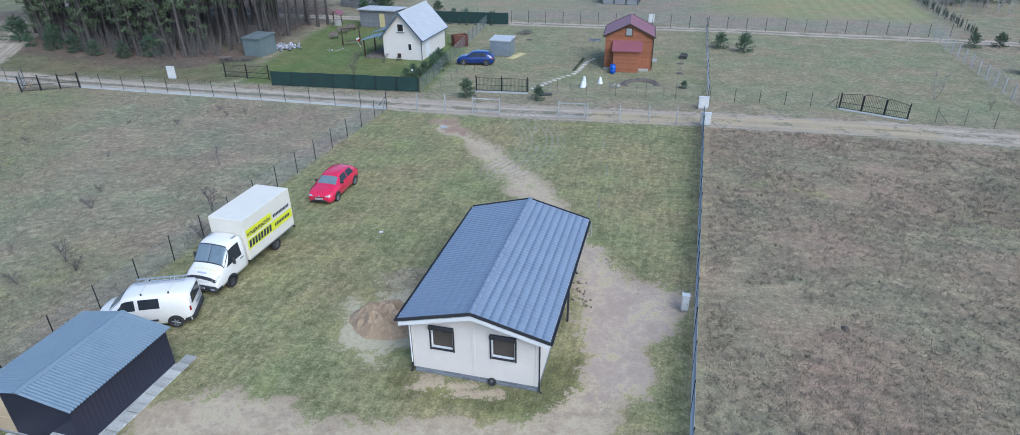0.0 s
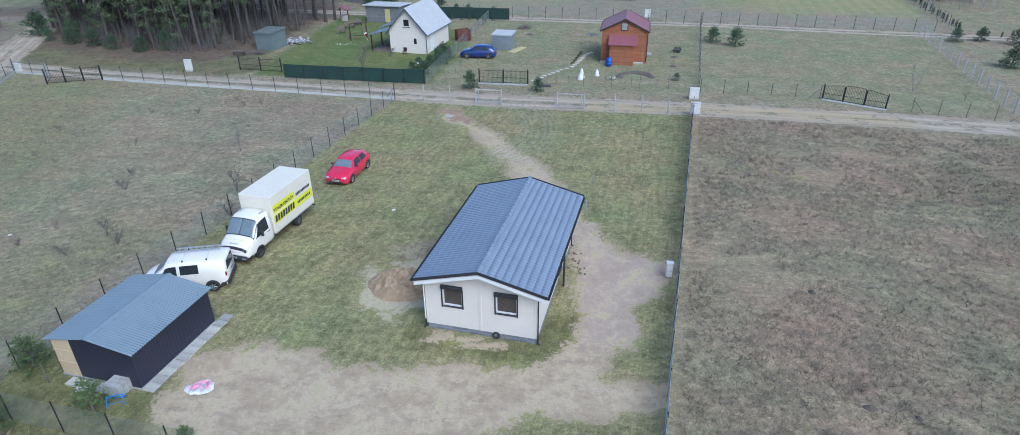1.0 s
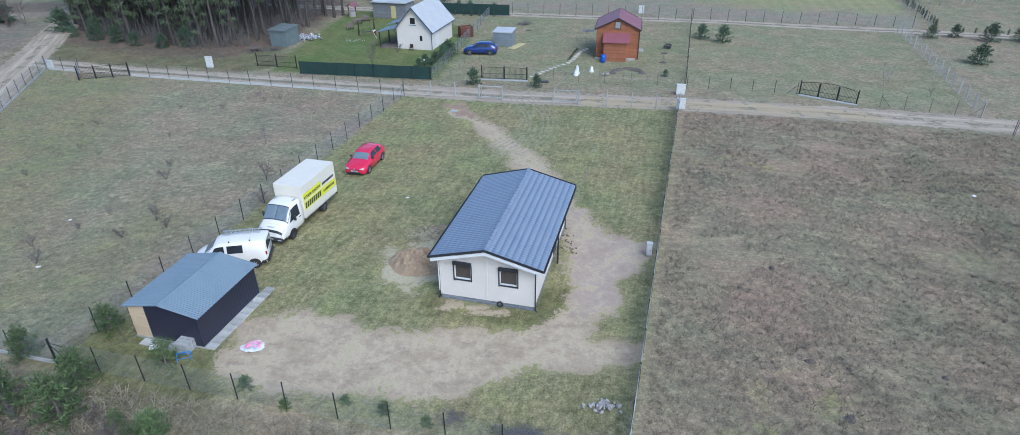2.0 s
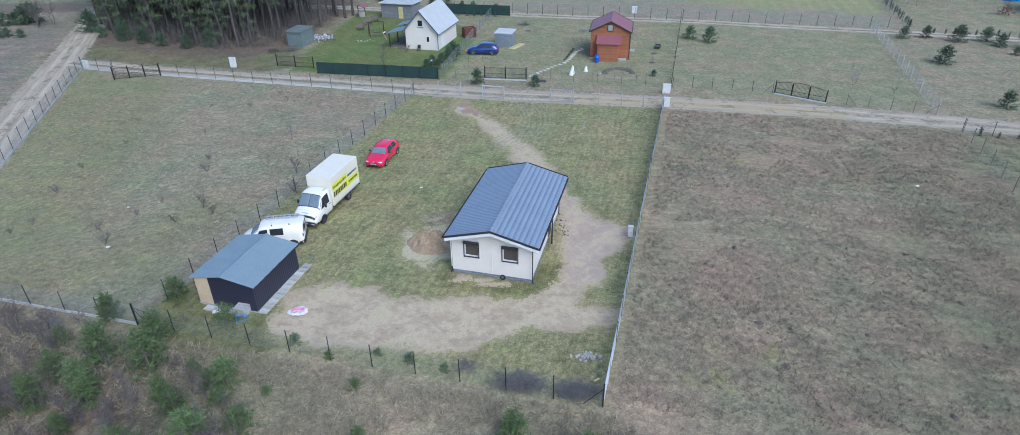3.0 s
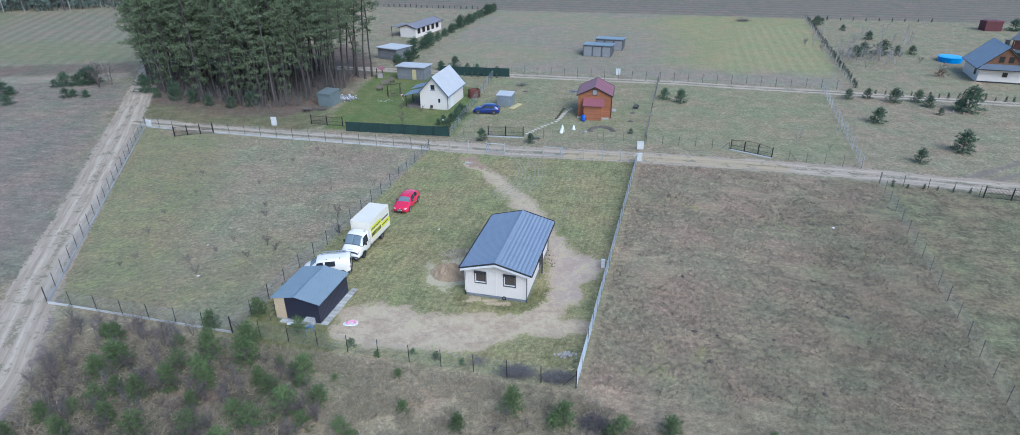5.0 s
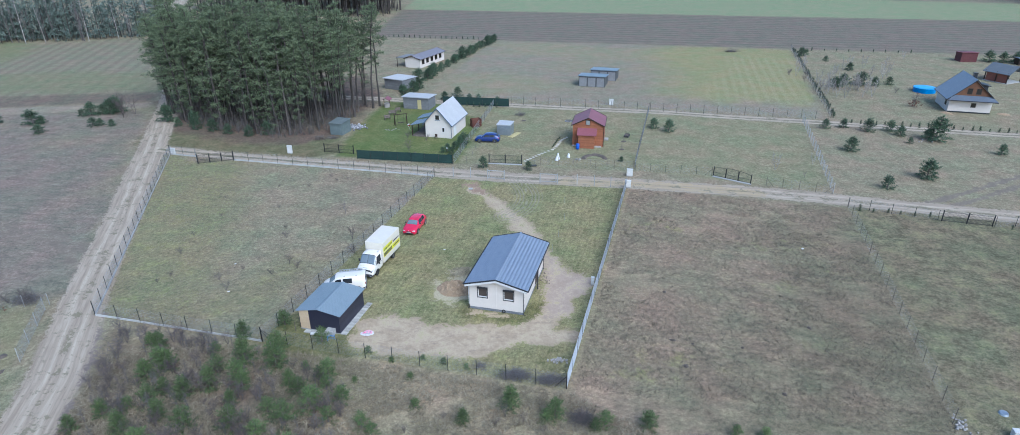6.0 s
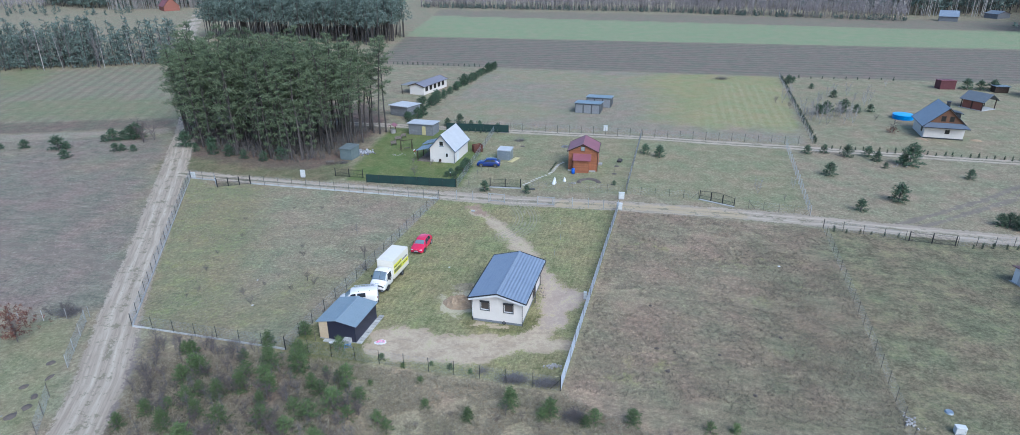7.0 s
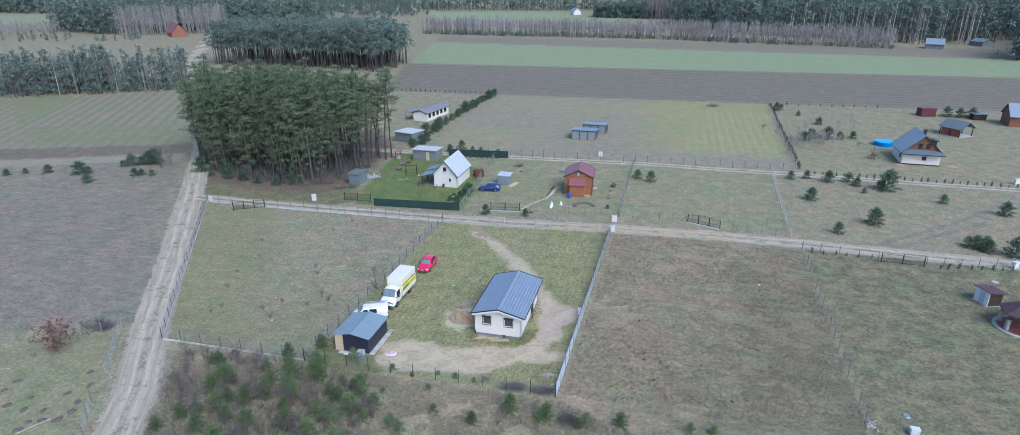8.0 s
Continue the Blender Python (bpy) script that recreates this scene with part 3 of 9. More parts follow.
def blobs(centres, rx, ry):
    out = np.zeros(X.shape)
    for k, (x, y) in enumerate(centres):
        q = 0.7 + 0.6 * ((k * 0.618) % 1)
        out = np.maximum(out, np.exp(-((X - x + warp) / (rx * q)) ** 2 - ((Y - y + warp) / (ry * q)) ** 2))
    return out


def mask_of(name, values):
    layers[name] = values
    a = gt.nodes.new("ShaderNodeAttribute")
    a.attribute_name = name
    return a.outputs["Fac"]


laid = drift(40, 0.28, 0.75)
laid_far = drift(-12, 0.9, 4.5)
mown = drift(75, 0.28, 3.2)
green_west = np.clip(step(-X - 0.28 * (Y - 20), 24.0, 36.0) * 0.9 + step(inside(X, Y, [(-31, 21), (-24, 19), (-21, 32), (-27, 34)]), -2.0, 3.0) * 0.6 + 0.15, 0, 1)
mauve_west = step(inside(X, Y, [(-28, 44), (-14, 44), (-12, 56), (-28, 59)]) + warp, -3.0, 4.0)
c = tone((0.128, 0.114, 0.083), (0.325, 0.291, 0.213))
c = lay(c, tone((0.135, 0.138, 0.078), (0.29, 0.275, 0.185)), broken(mask_of("meadow", np.clip(left * green_west + farplot * 0.4 + brownplot * 0.7 + villa * 0.25 + meadow + zone(MOSSY_WEST, 1.5, 2.0) + zone(PLOT_THREE, 0.5, 0.3) * 0.55, 0, 1)), n_mid))
c = lay(c, tone((0.152, 0.124, 0.094), (0.345, 0.288, 0.218), patch, 0.12, 0.88), broken(mask_of("heath", np.clip(right + left * 0.12 + farplot * 0.4, 0, 1)), n_mid, 0.3))
c = lay(c, tone((0.145, 0.136, 0.102), (0.335, 0.312, 0.24)), broken(mask_of("pale_straw", left * (1 - green_west) * 0.8), n_mid, 0.4))
c = lay(c, tone((0.165, 0.134, 0.112), (0.31, 0.258, 0.216)), broken(mask_of("dead_weeds", left * mauve_west * 0.4), n_mid, 0.4))
c = lay(c, tone((0.085, 0.081, 0.054), (0.215, 0.194, 0.138), patch, 0.25, 0.75), broken(mask_of("far_plot", farplot * 0.85), n_mid, 0.3))
c = lay(c, tone((0.16, 0.134, 0.095), (0.40, 0.345, 0.245)), broken(mask_of("blond", south * (1 - litter)), n_fine, 0.3))
c = lay(c, tone((0.070, 0.057, 0.046), (0.165, 0.130, 0.104)), broken(mask_of("litter", litter * 0.75), n_mid, 0.3))
c = lay(c, tone((0.125, 0.109, 0.095), (0.262, 0.233, 0.205)), broken(mask_of("western", western * (0.55 + 0.45 * step(fbm(X, Y, 0.06, 3, 12), 0.35, 0.6))), n_mid, 0.45))
c = lay(c, tone((0.085, 0.088, 0.05), (0.19, 0.175, 0.11)), broken(mask_of("wood_edge", zone(WOOD_EDGE, 1.0, 1.0) * 0.9), n_mid, 0.3))
c = lay(c, tone((0.085, 0.066, 0.056), (0.175, 0.138, 0.116)), broken(mask_of("forest_floor", floor_f), n_mid, 0.3))
c = lay(c, tone((0.128, 0.130, 0.066), (0.315, 0.292, 0.178), patch, 0.25, 0.75), broken(mask_of("lawn", lawn), n_mid, 0.35))
c = lay(c, tone((0.075, 0.084, 0.038), (0.18, 0.172, 0.09)), broken(mask_of("rank_grass", np.clip(zone(GARAGE_SIDE, 1.0, 1.0) * 0.9 + lawn * (1 - step(along(X, Y, [(-4.9, 21.0), (-4.2, 20.3), (1.0, 19.3), (1.7, 19.8), (2.4, 21.6)]) + warp * 0.5, 0.3, 1.1)) * 0.9, 0, 1)), n_mid, 0.3))
c = lay(c, tone((0.082, 0.112, 0.042), (0.155, 0.18, 0.072)), broken(mask_of("vivid", vivid * 0.9), n_mid, 0.35))
c = lay(c, tone((0.168, 0.149, 0.122), (0.285, 0.258, 0.210)), broken(mask_of("field", northfield), n_mid, 0.25))
wash = northfield * np.clip(step(X - 0.25 * (Y - 110), 20.0, 46.0) * step(Y - 100 + 0.2 * X + warp * 4, 2.0, 14.0) + step(fbm(X, Y * 2.5, 0.02, 3, 21), 0.45, 0.65) * 0.4, 0, 1)
c = lay(c, tone((0.20, 0.200, 0.085), (0.295, 0.284, 0.145)), broken(mask_of("sown", wash * 0.66), n_mid, 0.4))
c = lay(c, tone((0.245, 0.235, 0.15), (0.33, 0.31, 0.205)), calc("MULTIPLY", furrow_lines(0.97, -0.235, 2.0, 1.2), mask_of("sown_rows", stripes * wash * 0.42)))
turned = gt.nodes.new("ShaderNodeMapping")
turned.inputs["Rotation"].default_value = (0, 0, radians(78))
wire(gt, geo, "Position", turned, "Vector")
clods = drift(-12, 0.35, 3.0, 7.0, 0.75)
furrow = furrow_lines(0.2, 0.98, 4.2, 7.0)
furrowed = weighted((stretched(clods, 0.3, 0.7), 0.8))
c = lay(c, tone((0.105, 0.092, 0.080), (0.262, 0.234, 0.198), furrowed, 0.05, 0.8), mask_of("plough", np.clip(plough + fallow * 0.7, 0, 1)))
c = lay(c, tone((0.085, 0.075, 0.066), (0.15, 0.132, 0.114)), calc("MULTIPLY", furrow, mask_of("plough_rows", plough * 0.55)))
c = lay(c, tone((0.155, 0.148, 0.108), (0.26, 0.242, 0.182)), broken(mask_of("west_plough", wplough * 0.9), n_mid, 0.3))
c = lay(c, tone((0.115, 0.095, 0.08), (0.175, 0.148, 0.126)), calc("MULTIPLY", furrow_lines(0.968, 0.25, 3.3, 2.0), mask_of("west_rows", wplough * 0.45)))
c = lay(c, tone((0.125, 0.135, 0.078), (0.225, 0.228, 0.142)), broken(mask_of("west_grass", np.maximum(zone(WEST_GRASS[0], 4.0, 3.0), zone(WEST_GRASS[1], 4.0, 4.0) * 0.6)), n_mid, 0.3))
c = lay(c, tone((0.10, 0.082, 0.068), (0.18, 0.15, 0.125)), broken(mask_of("brown_strip", zone(BROWN_STRIP, 1.5, 1.0) * 0.8), n_mid, 0.3))
c = lay(c, tone((0.19, 0.166, 0.138), (0.31, 0.276, 0.23)), broken(mask_of("pale_strip", zone(PALE_STRIP, 1.0, 1.0) * 0.8), n_mid, 0.3))
c = lay(c, tone((0.185, 0.216, 0.135), (0.245, 0.275, 0.18)), mask_of("green", green))
moss = ramp_node(gt, 0.50, 0.66)
wire(gt, n_mid, "Fac", moss, "Fac")
mossy = gt.nodes.new("ShaderNodeMath")
mossy.operation = "MULTIPLY"
gt.links.new(moss.outputs["Color"], mossy.inputs[0])
MOSS_SPOTS = [(27.6, 34.5), (32.8, 35.0), (38.5, 37.0), (28.4, 15.3), (14.2, 14.0), (18.2, 12.9), (27.6, 25.1), (34.4, 28.8), (17.3, 39.5), (12.4, 11.5)]
gt.links.new(mask_of("moss", np.clip(right * (blobs(MOSS_SPOTS, 3.4, 1.3) * 1.0 + 0.12) + lawn * 0.55 + left * green_west * 0.6 + farplot * 0.3, 0, 1)), mossy.inputs[1])
c = lay(c, tone((0.134, 0.157, 0.056), (0.235, 0.244, 0.095)), mossy.outputs[0])
dark_n = ramp_node(gt, 0.40, 0.80)
n_dark = noise_node(gt, 0.33, 6.0, 0.7, turned, "Vector")
wire(gt, n_dark, "Fac", dark_n, "Fac")
DARK_SPOTS = [(26.1, 38.5), (21.1, 32.4), (14.6, 18.6), (18.5, 13.9), (26.0, 14.2), (30.2, 17.8), (26.8, 24.2), (31.0, 9.4), (20.3, 8.1), (30.3, 27.8), (23.0, 20.0)]
east = step(X * 0.8 - Y * 0.6, -2.0, 16.0)
c = lay(c, tone((0.105, 0.090, 0.075), (0.20, 0.172, 0.14)), calc("MULTIPLY", dark_n.outputs["Color"], mask_of("dead_growth", np.clip(right * (0.14 + 0.75 * east + 0.6 * blobs(DARK_SPOTS, 2.6, 1.3)) + left * (0.12 + 0.4 * step(34 - Y - warp * 2, 0.0, 10.0)) + south * 0.35 + zone(MOSSY_WEST, 1.5, 2.0) * 0.45, 0, 1))))
c = lay(c, tone((0.105, 0.095, 0.068), (0.235, 0.210, 0.150)), broken(mask_of("rank_growth", right * east * 0.75), n_mid, 0.35))
c = shade(c, laid, 0.34, 0.66, (0.82, 0.83, 0.84), (1.18, 1.16, 1.13), mask_of("laid_grass", np.clip(left + south * 0.8 + right * 0.4 + western * 0.5, 0, 1)))
c = shade(c, laid_far, 0.36, 0.64, (0.86, 0.87, 0.88), (1.12, 1.11, 1.09), mask_of("wide_streaks", np.clip(right + left * 0.6 + farplot * 0.8 + western + northfield * 0.3 + brownplot * 0.4, 0, 1)))
c = shade(c, mown, 0.36, 0.64, (0.84, 0.86, 0.84), (1.15, 1.13, 1.14), mask_of("mown", lawn))
hue = mix_node(gt, "MULTIPLY", 1.0)
n_hue = noise_node(gt, 0.17, 5.0, 0.6, geo, "Position")
hr = ramp_node(gt, 0.36, 0.64, (1.12, 0.99, 0.93, 1), (0.93, 1.0, 0.86, 1))
wire(gt, n_hue, "Fac", hr, "Fac")
gt.links.new(c, hue.inputs["A"])
gt.links.new(hr.outputs["Color"], hue.inputs["B"])
c = hue.outputs["Result"]
grain_g = mix_node(gt, "MULTIPLY", 0.9)
gt.links.new(c, grain_g.inputs["A"])
rg = ramp_node(gt, 0.1, 0.9, (0.66, 0.66, 0.67, 1), (1.34, 1.33, 1.30, 1))
wire(gt, patch2, 0, rg, "Fac")
gt.links.new(rg.outputs["Color"], grain_g.inputs["B"])
c = grain_g.outputs["Result"]
smooth_sand = weighted((s_mid, 0.3), (s_fine, 0.3), (s_blade, 0.2), (s_grit, 0.2))
c = lay(c, tone((0.145, 0.118, 0.102), (0.27, 0.225, 0.195)), ragged(mask_of("verge", verge)))
c = lay(c, tone((0.325, 0.253, 0.172), (0.515, 0.422, 0.297), smooth_sand, 0.25, 0.75), ragged(mask_of("sand", dirt)))
c = lay(c, tone((0.255, 0.198, 0.148), (0.385, 0.308, 0.232), smooth_sand, 0.25, 0.75), calc("MULTIPLY", between(drift(-8, 0.45, 1.5, 7.0, 0.75).outputs["Fac"], 0.45, 0.70), ragged(mask_of("churned_sand", dirt * 0.62))))
c = lay(c, tone((0.14, 0.115, 0.09), (0.25, 0.212, 0.168), smooth_sand), ragged(mask_of("cart_track", track * 1.2)))
c = lay(c, tone((0.32, 0.25, 0.195), (0.44, 0.358, 0.285), smooth_sand, 0.25, 0.75), ragged(mask_of("trodden", dirt * zone(TRODDEN, 1.5, 2.0) * 0.8)))
# cart roads: pale sand in long streaks, darker wheel lines, a grassy middle
raw = {"road_side": road_u, "road_run": road_v, "road_inside": np.clip(road_in, -9, 9)}
side, run, within = (mask_of(k, np.zeros(X.shape)) for k in raw)
rv = gt.nodes.new("ShaderNodeCombineXYZ")
gt.links.new(calc("MULTIPLY", side, 2.6), rv.inputs["X"])
gt.links.new(calc("MULTIPLY", run, 0.13), rv.inputs["Y"])
streak = noise_node(gt, 1.0, 6.0, 0.7, rv, "Vector")
off_mid = calc("ABSOLUTE", side, 0)
frayed = calc("MULTIPLY", calc("SUBTRACT", fray.outputs["Result"], 0.5), 0.6)
road_mask = between(calc("ADD", within, frayed), -0.12, 0.22)
wheels = calc("MULTIPLY", between(calc("ABSOLUTE", calc("SUBTRACT", off_mid, 0.8), 0), 0.12, 0.42, 1.0, 0.0), 0.30)
worn = gt.nodes.new("ShaderNodeMath")
worn.operation = "MULTIPLY_ADD"
gt.links.new(between(streak.outputs["Fac"], 0.32, 0.68), worn.inputs[0])
worn.inputs[1].default_value = 0.7
gt.links.new(wheels, worn.inputs[2])
c = lay(c, tone((0.27, 0.218, 0.165), (0.475, 0.405, 0.315), worn, 0.0, 1.0), road_mask)
median = calc("MULTIPLY", between(off_mid, 0.15, 0.5, 1.0, 0.0), mask_of("grassy_middle", road_mid))
c = lay(c, tone((0.12, 0.112, 0.07), (0.24, 0.215, 0.15)), calc("MULTIPLY", between(calc("ADD", median, fray.outputs["Result"]), 0.75, 1.05), road_mask))
STRAW = [(-8.7, 23.9), (-8.4, 26.2), (-7.0, 27.6), (-6.9, 29.4), (-5.4, 30.0), (-4.6, 28.4), (-4.6, 23.4), (-6.3, 22.3), (-7.8, 22.7)]
c = lay(c, tone((0.34, 0.292, 0.19), (0.55, 0.482, 0.335), smooth_sand, 0.25, 0.75), ragged(mask_of("flat_straw", zone(STRAW, 0.9, 1.2))))
c = lay(c, tone((0.245, 0.165, 0.12), (0.36, 0.26, 0.19), smooth_sand), ragged(mask_of("red_earth", red)))
# fine parallel tyre marks curving in from the gate
tyre_d = gt.nodes.new("ShaderNodeMath")
tyre_d.operation = "SINE"
turns = gt.nodes.new("ShaderNodeMath")
turns.operation = "MULTIPLY"
gt.links.new(mask_of("track_distance", np.clip(d_wheel / 4.0, 0, 1)), turns.inputs[0])
turns.inputs[1].default_value = 4.0 * 2 * math.pi / 0.47
gt.links.new(turns.outputs[0], tyre_d.inputs[0])
tyre = gt.nodes.new("ShaderNodeMapRange")
tyre.inputs["From Min"].default_value, tyre.inputs["From Max"].default_value = -0.1, 0.7
gt.links.new(tyre_d.outputs[0], tyre.inputs["Value"])
marks = gt.nodes.new("ShaderNodeMath")
marks.operation = "MULTIPLY"
gt.links.new(tyre.outputs["Result"], marks.inputs[0])
gt.links.new(broken(mask_of("wheel_marks", wheel), n_fine, 0.3), marks.inputs[1])
c = lay(c, tone((0.225, 0.196, 0.15), (0.32, 0.288, 0.225)), marks.outputs[0])
c = lay(c, tone((0.34, 0.262, 0.155), (0.46, 0.37, 0.225), smooth_sand), calc("MULTIPLY", between(streak.outputs["Fac"], 0.35, 0.6), ragged(mask_of("yellow_sand", yellow * roads * 0.8))))
gt.links.new(c, gb.inputs["Base Color"])
bump = gt.nodes.new("ShaderNodeBump")
bump.inputs["Strength"].default_value, bump.inputs["Distance"].default_value = 0.5, 0.02
wire(gt, patch2, 0, bump, "Height")
wire(gt, bump, "Normal", gb, "Normal")

ground = soup("ground", np.stack([X, Y, Z], -1).reshape(-1, 3), quads, GROUND, smooth=True)
tagged(ground, "rough grass, heath, lawn and sandy tracks under overcast light", "ground", kind="structure")
for name, values in layers.items():
    values = raw.get(name, np.clip(values, 0, 1))
    ground.data.attributes.new(name, "FLOAT", "POINT").data.foreach_set("value", values.astype(np.float32).ravel())


def keep(x, y):
    """How high the ground lies at a place."""
    i, j = np.abs(gy - y).argmin(), np.abs(gx - x).argmin()
    return float(Z[i, j])

# ---- the white bungalow ----
house = thing("bungalow", pose(-1.66, 20.11, 0, 0, 0, -14.1), "white single-storey house with low blue-grey steel tile roof", "house")
XL, XR, YF, YB, RZ, SL, EX, LEN = -2.82, 2.60, 0.6, 9.95, 3.97, 0.2635, 3.15, 10.4


def roof_under(x):
    return RZ - 0.16 - SL * abs(x)


def tile_slope(side):
    """Pressed steel tiles: waves down the slope, a step every 35 cm."""
    us = np.linspace(0, 1, 10 * 4 + 1)
    run = EX / math.cos(math.atan(SL))
    ds, hs = [], []
    rows = 9
    for k in range(rows):
        for f, h in ((0.0, -0.010 if side > 0 else 0.0), (0.06, -0.010 if side > 0 else 0.0), (0.075, 0.0), (0.5, 0.001), (0.99, 0.002)):
            ds.append((k + f) / rows)
            hs.append(h)
    ds.append(1.0)
    hs.append(0.0)
    ys = np.arange(0, LEN + 0.001, 0.22 / 6)
    D, YY = np.meshgrid(np.array(ds), ys)
    Hh = np.array(hs)[None, :] + (0.026 if side < 0 else 0.018) * np.abs(np.sin(np.pi * YY / 0.22)) ** 0.8
    xx = side * EX * D
    zz = RZ - SL * EX * D + Hh - 0.02
    v = np.stack([xx, YY, zz], -1).reshape(-1, 3)
    n, m = D.shape
    i = np.arange(n * m).reshape(n, m)
    q = np.stack([i[:-1, :-1], i[:-1, 1:], i[1:, 1:], i[1:, :-1]], -1).reshape(-1, 4)
    return soup("roof_slope", v, q if side < 0 else q[:, ::-1], ROOF, house)


tile_slope(-1)["label"] = "blue-grey pressed steel tile slope"
tile_slope(1)["label"] = "blue-grey pressed steel tile slope"
bm = NB()
for s in (-1, 1):
    prism(bm, [(0, RZ - 0.04), (0, RZ - 0.15), (s * EX, RZ - 0.15 - SL * EX), (s * EX, RZ - 0.04 - SL * EX)], 0.03, LEN - 0.03)
part("roof_deck", bm, WHITEBOARD, house, "white boarded roof underside")
bm = NB()
pts = [(0.11 * math.cos(a), RZ + 0.005 + 0.085 * math.sin(a)) for a in np.linspace(0, math.pi, 9)] + [(-0.13, RZ - 0.03), (0.13, RZ - 0.03)][::1]
prism(bm, pts, -0.02, LEN + 0.02)
for k in range(26):
    rod(bm, (0, 0.2 + k * 0.4, RZ + 0.003), (0, 0.225 + k * 0.4, RZ + 0.003), 0.115, None, 16)
part("ridge_cap", bm, ROOF, house, "rounded steel ridge cap")
for y0, y1 in ((-0.03, 0.0), (LEN, LEN + 0.03)):
    for s in (-1, 1):
        bm = NB()
        prism(bm, [(0, RZ + 0.05), (0, RZ - 0.10), (s * (EX + 0.02), RZ - 0.10 - SL * EX), (s * (EX + 0.02), RZ + 0.05 - SL * EX)], y0, y1)
        box(bm, -0.0, s * 0.001, y0, y1, RZ - 0.1, RZ)
        part("verge_trim", bm, TRIM, house, "dark verge flashing")
        bm = NB()
        yy = (0.0, 0.05) if y0 < 0 else (LEN - 0.05, LEN)
        prism(bm, [(0, RZ - 0.15), (0, RZ - 0.33), (s * (EX - 0.05), RZ - 0.33 - SL * (EX - 0.05)), (s * (EX - 0.05), RZ - 0.15 - SL * (EX - 0.05))], *yy)
        part("barge_board", bm, WHITEBOARD, house)
for s in (-1, 1):
    bm = NB()
    ring = [(s * EX + s * 0.065 + 0.065 * math.cos(a), RZ - SL * EX - 0.04 + 0.07 * math.sin(a)) for a in np.linspace(math.pi, 2 * math.pi, 9)]
    inner = [(s * EX + s * 0.065 + 0.052 * math.cos(a), RZ - SL * EX - 0.04 + 0.057 * math.sin(a)) for a in np.linspace(2 * math.pi, math.pi, 9)]
    prism(bm, ring + inner, -0.02, LEN + 0.02)
    g = part("gutter", bm, TRIM, house, "dark half-round gutter")
    for yy, x in ((0.55, XR if s > 0 else XL), (LEN - 0.55, XR if s > 0 else XL)):
        bm = NB()
        xo = s * (EX + 0.06)
        rod(bm, (xo, yy, RZ - SL * EX - 0.08), (x + s * 0.06, yy, RZ - SL * EX - 0.42), 0.04)
        rod(bm, (x + s * 0.06, yy, RZ - SL * EX - 0.40), (x + s * 0.06, yy, 0.55), 0.032)
        pipe = part("downpipe", bm, TRIM if s > 0 else WHITEBOARD, house)
        bm = NB()
        rod(bm, (x + s * 0.06, yy, 0.56), (x + s * 0.06, yy, 0.14), 0.036)
        rod(bm, (x + s * 0.06, yy, 0.15), (x + s * 0.16, yy, 0.04), 0.038)
        part("pipe_shoe", bm, TRIM, pipe, "dark pipe shoe")
# walls: four slabs, the openings go through the front one
bm = NB()
wins = [(-2.0, -0.96), (0.60, 1.68)]
wz0, wz1 = 1.45, 2.50
xs = [XL, wins[0][0], wins[0][1], -0.12, wins[1][0], wins[1][1], XR]
for a, b in zip(xs, xs[1:]):
    gap = any(abs(a - w0) < 1e-6 for w0, _ in wins)
    lower = wz0 if gap else None
    top = [(a, roof_under(a)), (b, roof_under(b))]
    if a < 0 < b:
        top = [(a, roof_under(a)), (0, roof_under(0)), (b, roof_under(b))]
    if gap:
        prism(bm, [(a, 0.30), (b, 0.30), (b, wz0), (a, wz0)], YF, YF + 0.2)
        prism(bm, [(a, wz1), (b, wz1), *top[::-1]], YF, YF + 0.2)
    else:
        prism(bm, [(a, 0.30), (b, 0.30), *top[::-1]], YF, YF + 0.2)
bmesh.ops.remove_doubles(bm, verts=bm.verts[:], dist=0.0005)
part("front_wall", bm, WHITE, house, "white painted gable wall")
bm = NB()
prism(bm, [(XL, 0.30), (XR, 0.30), (XR, roof_under(XR)), (0, roof_under(0)), (XL, roof_under(XL))], YB - 0.2, YB)
part("back_wall", bm, WHITE, house)
for x0, x1 in ((XL, XL + 0.2), (XR - 0.2, XR)):
    bm = NB()
    box(bm, x0, x1, YF + 0.2, YB - 0.2, 0.30, min(roof_under(x0), roof_under(x1)) - 0.003)
    part("side_wall", bm, WHITE, house, "white painted long wall")
for x in (XL - 0.012, -0.19, XR - 0.128):
    bm = NB()
    box(bm, x, x + 0.14, YF - 0.025, YF - 0.002, 0.31, roof_under(x if x > -1 else x + 0.14) - 0.06, 0.006)
    part("corner_board", bm, WHITE, house)
for k in range(5):
    for s in (-1, 1):
        x = s * (0.45 + 0.62 * k) - 0.06
        bm = NB()
        box(bm, x - 0.04, x + 0.04, 0.06, YF, roof_under(x) - 0.12, roof_under(x) - 0.01, 0.006)
        part("rafter_end", bm, WHITEBOARD, house)
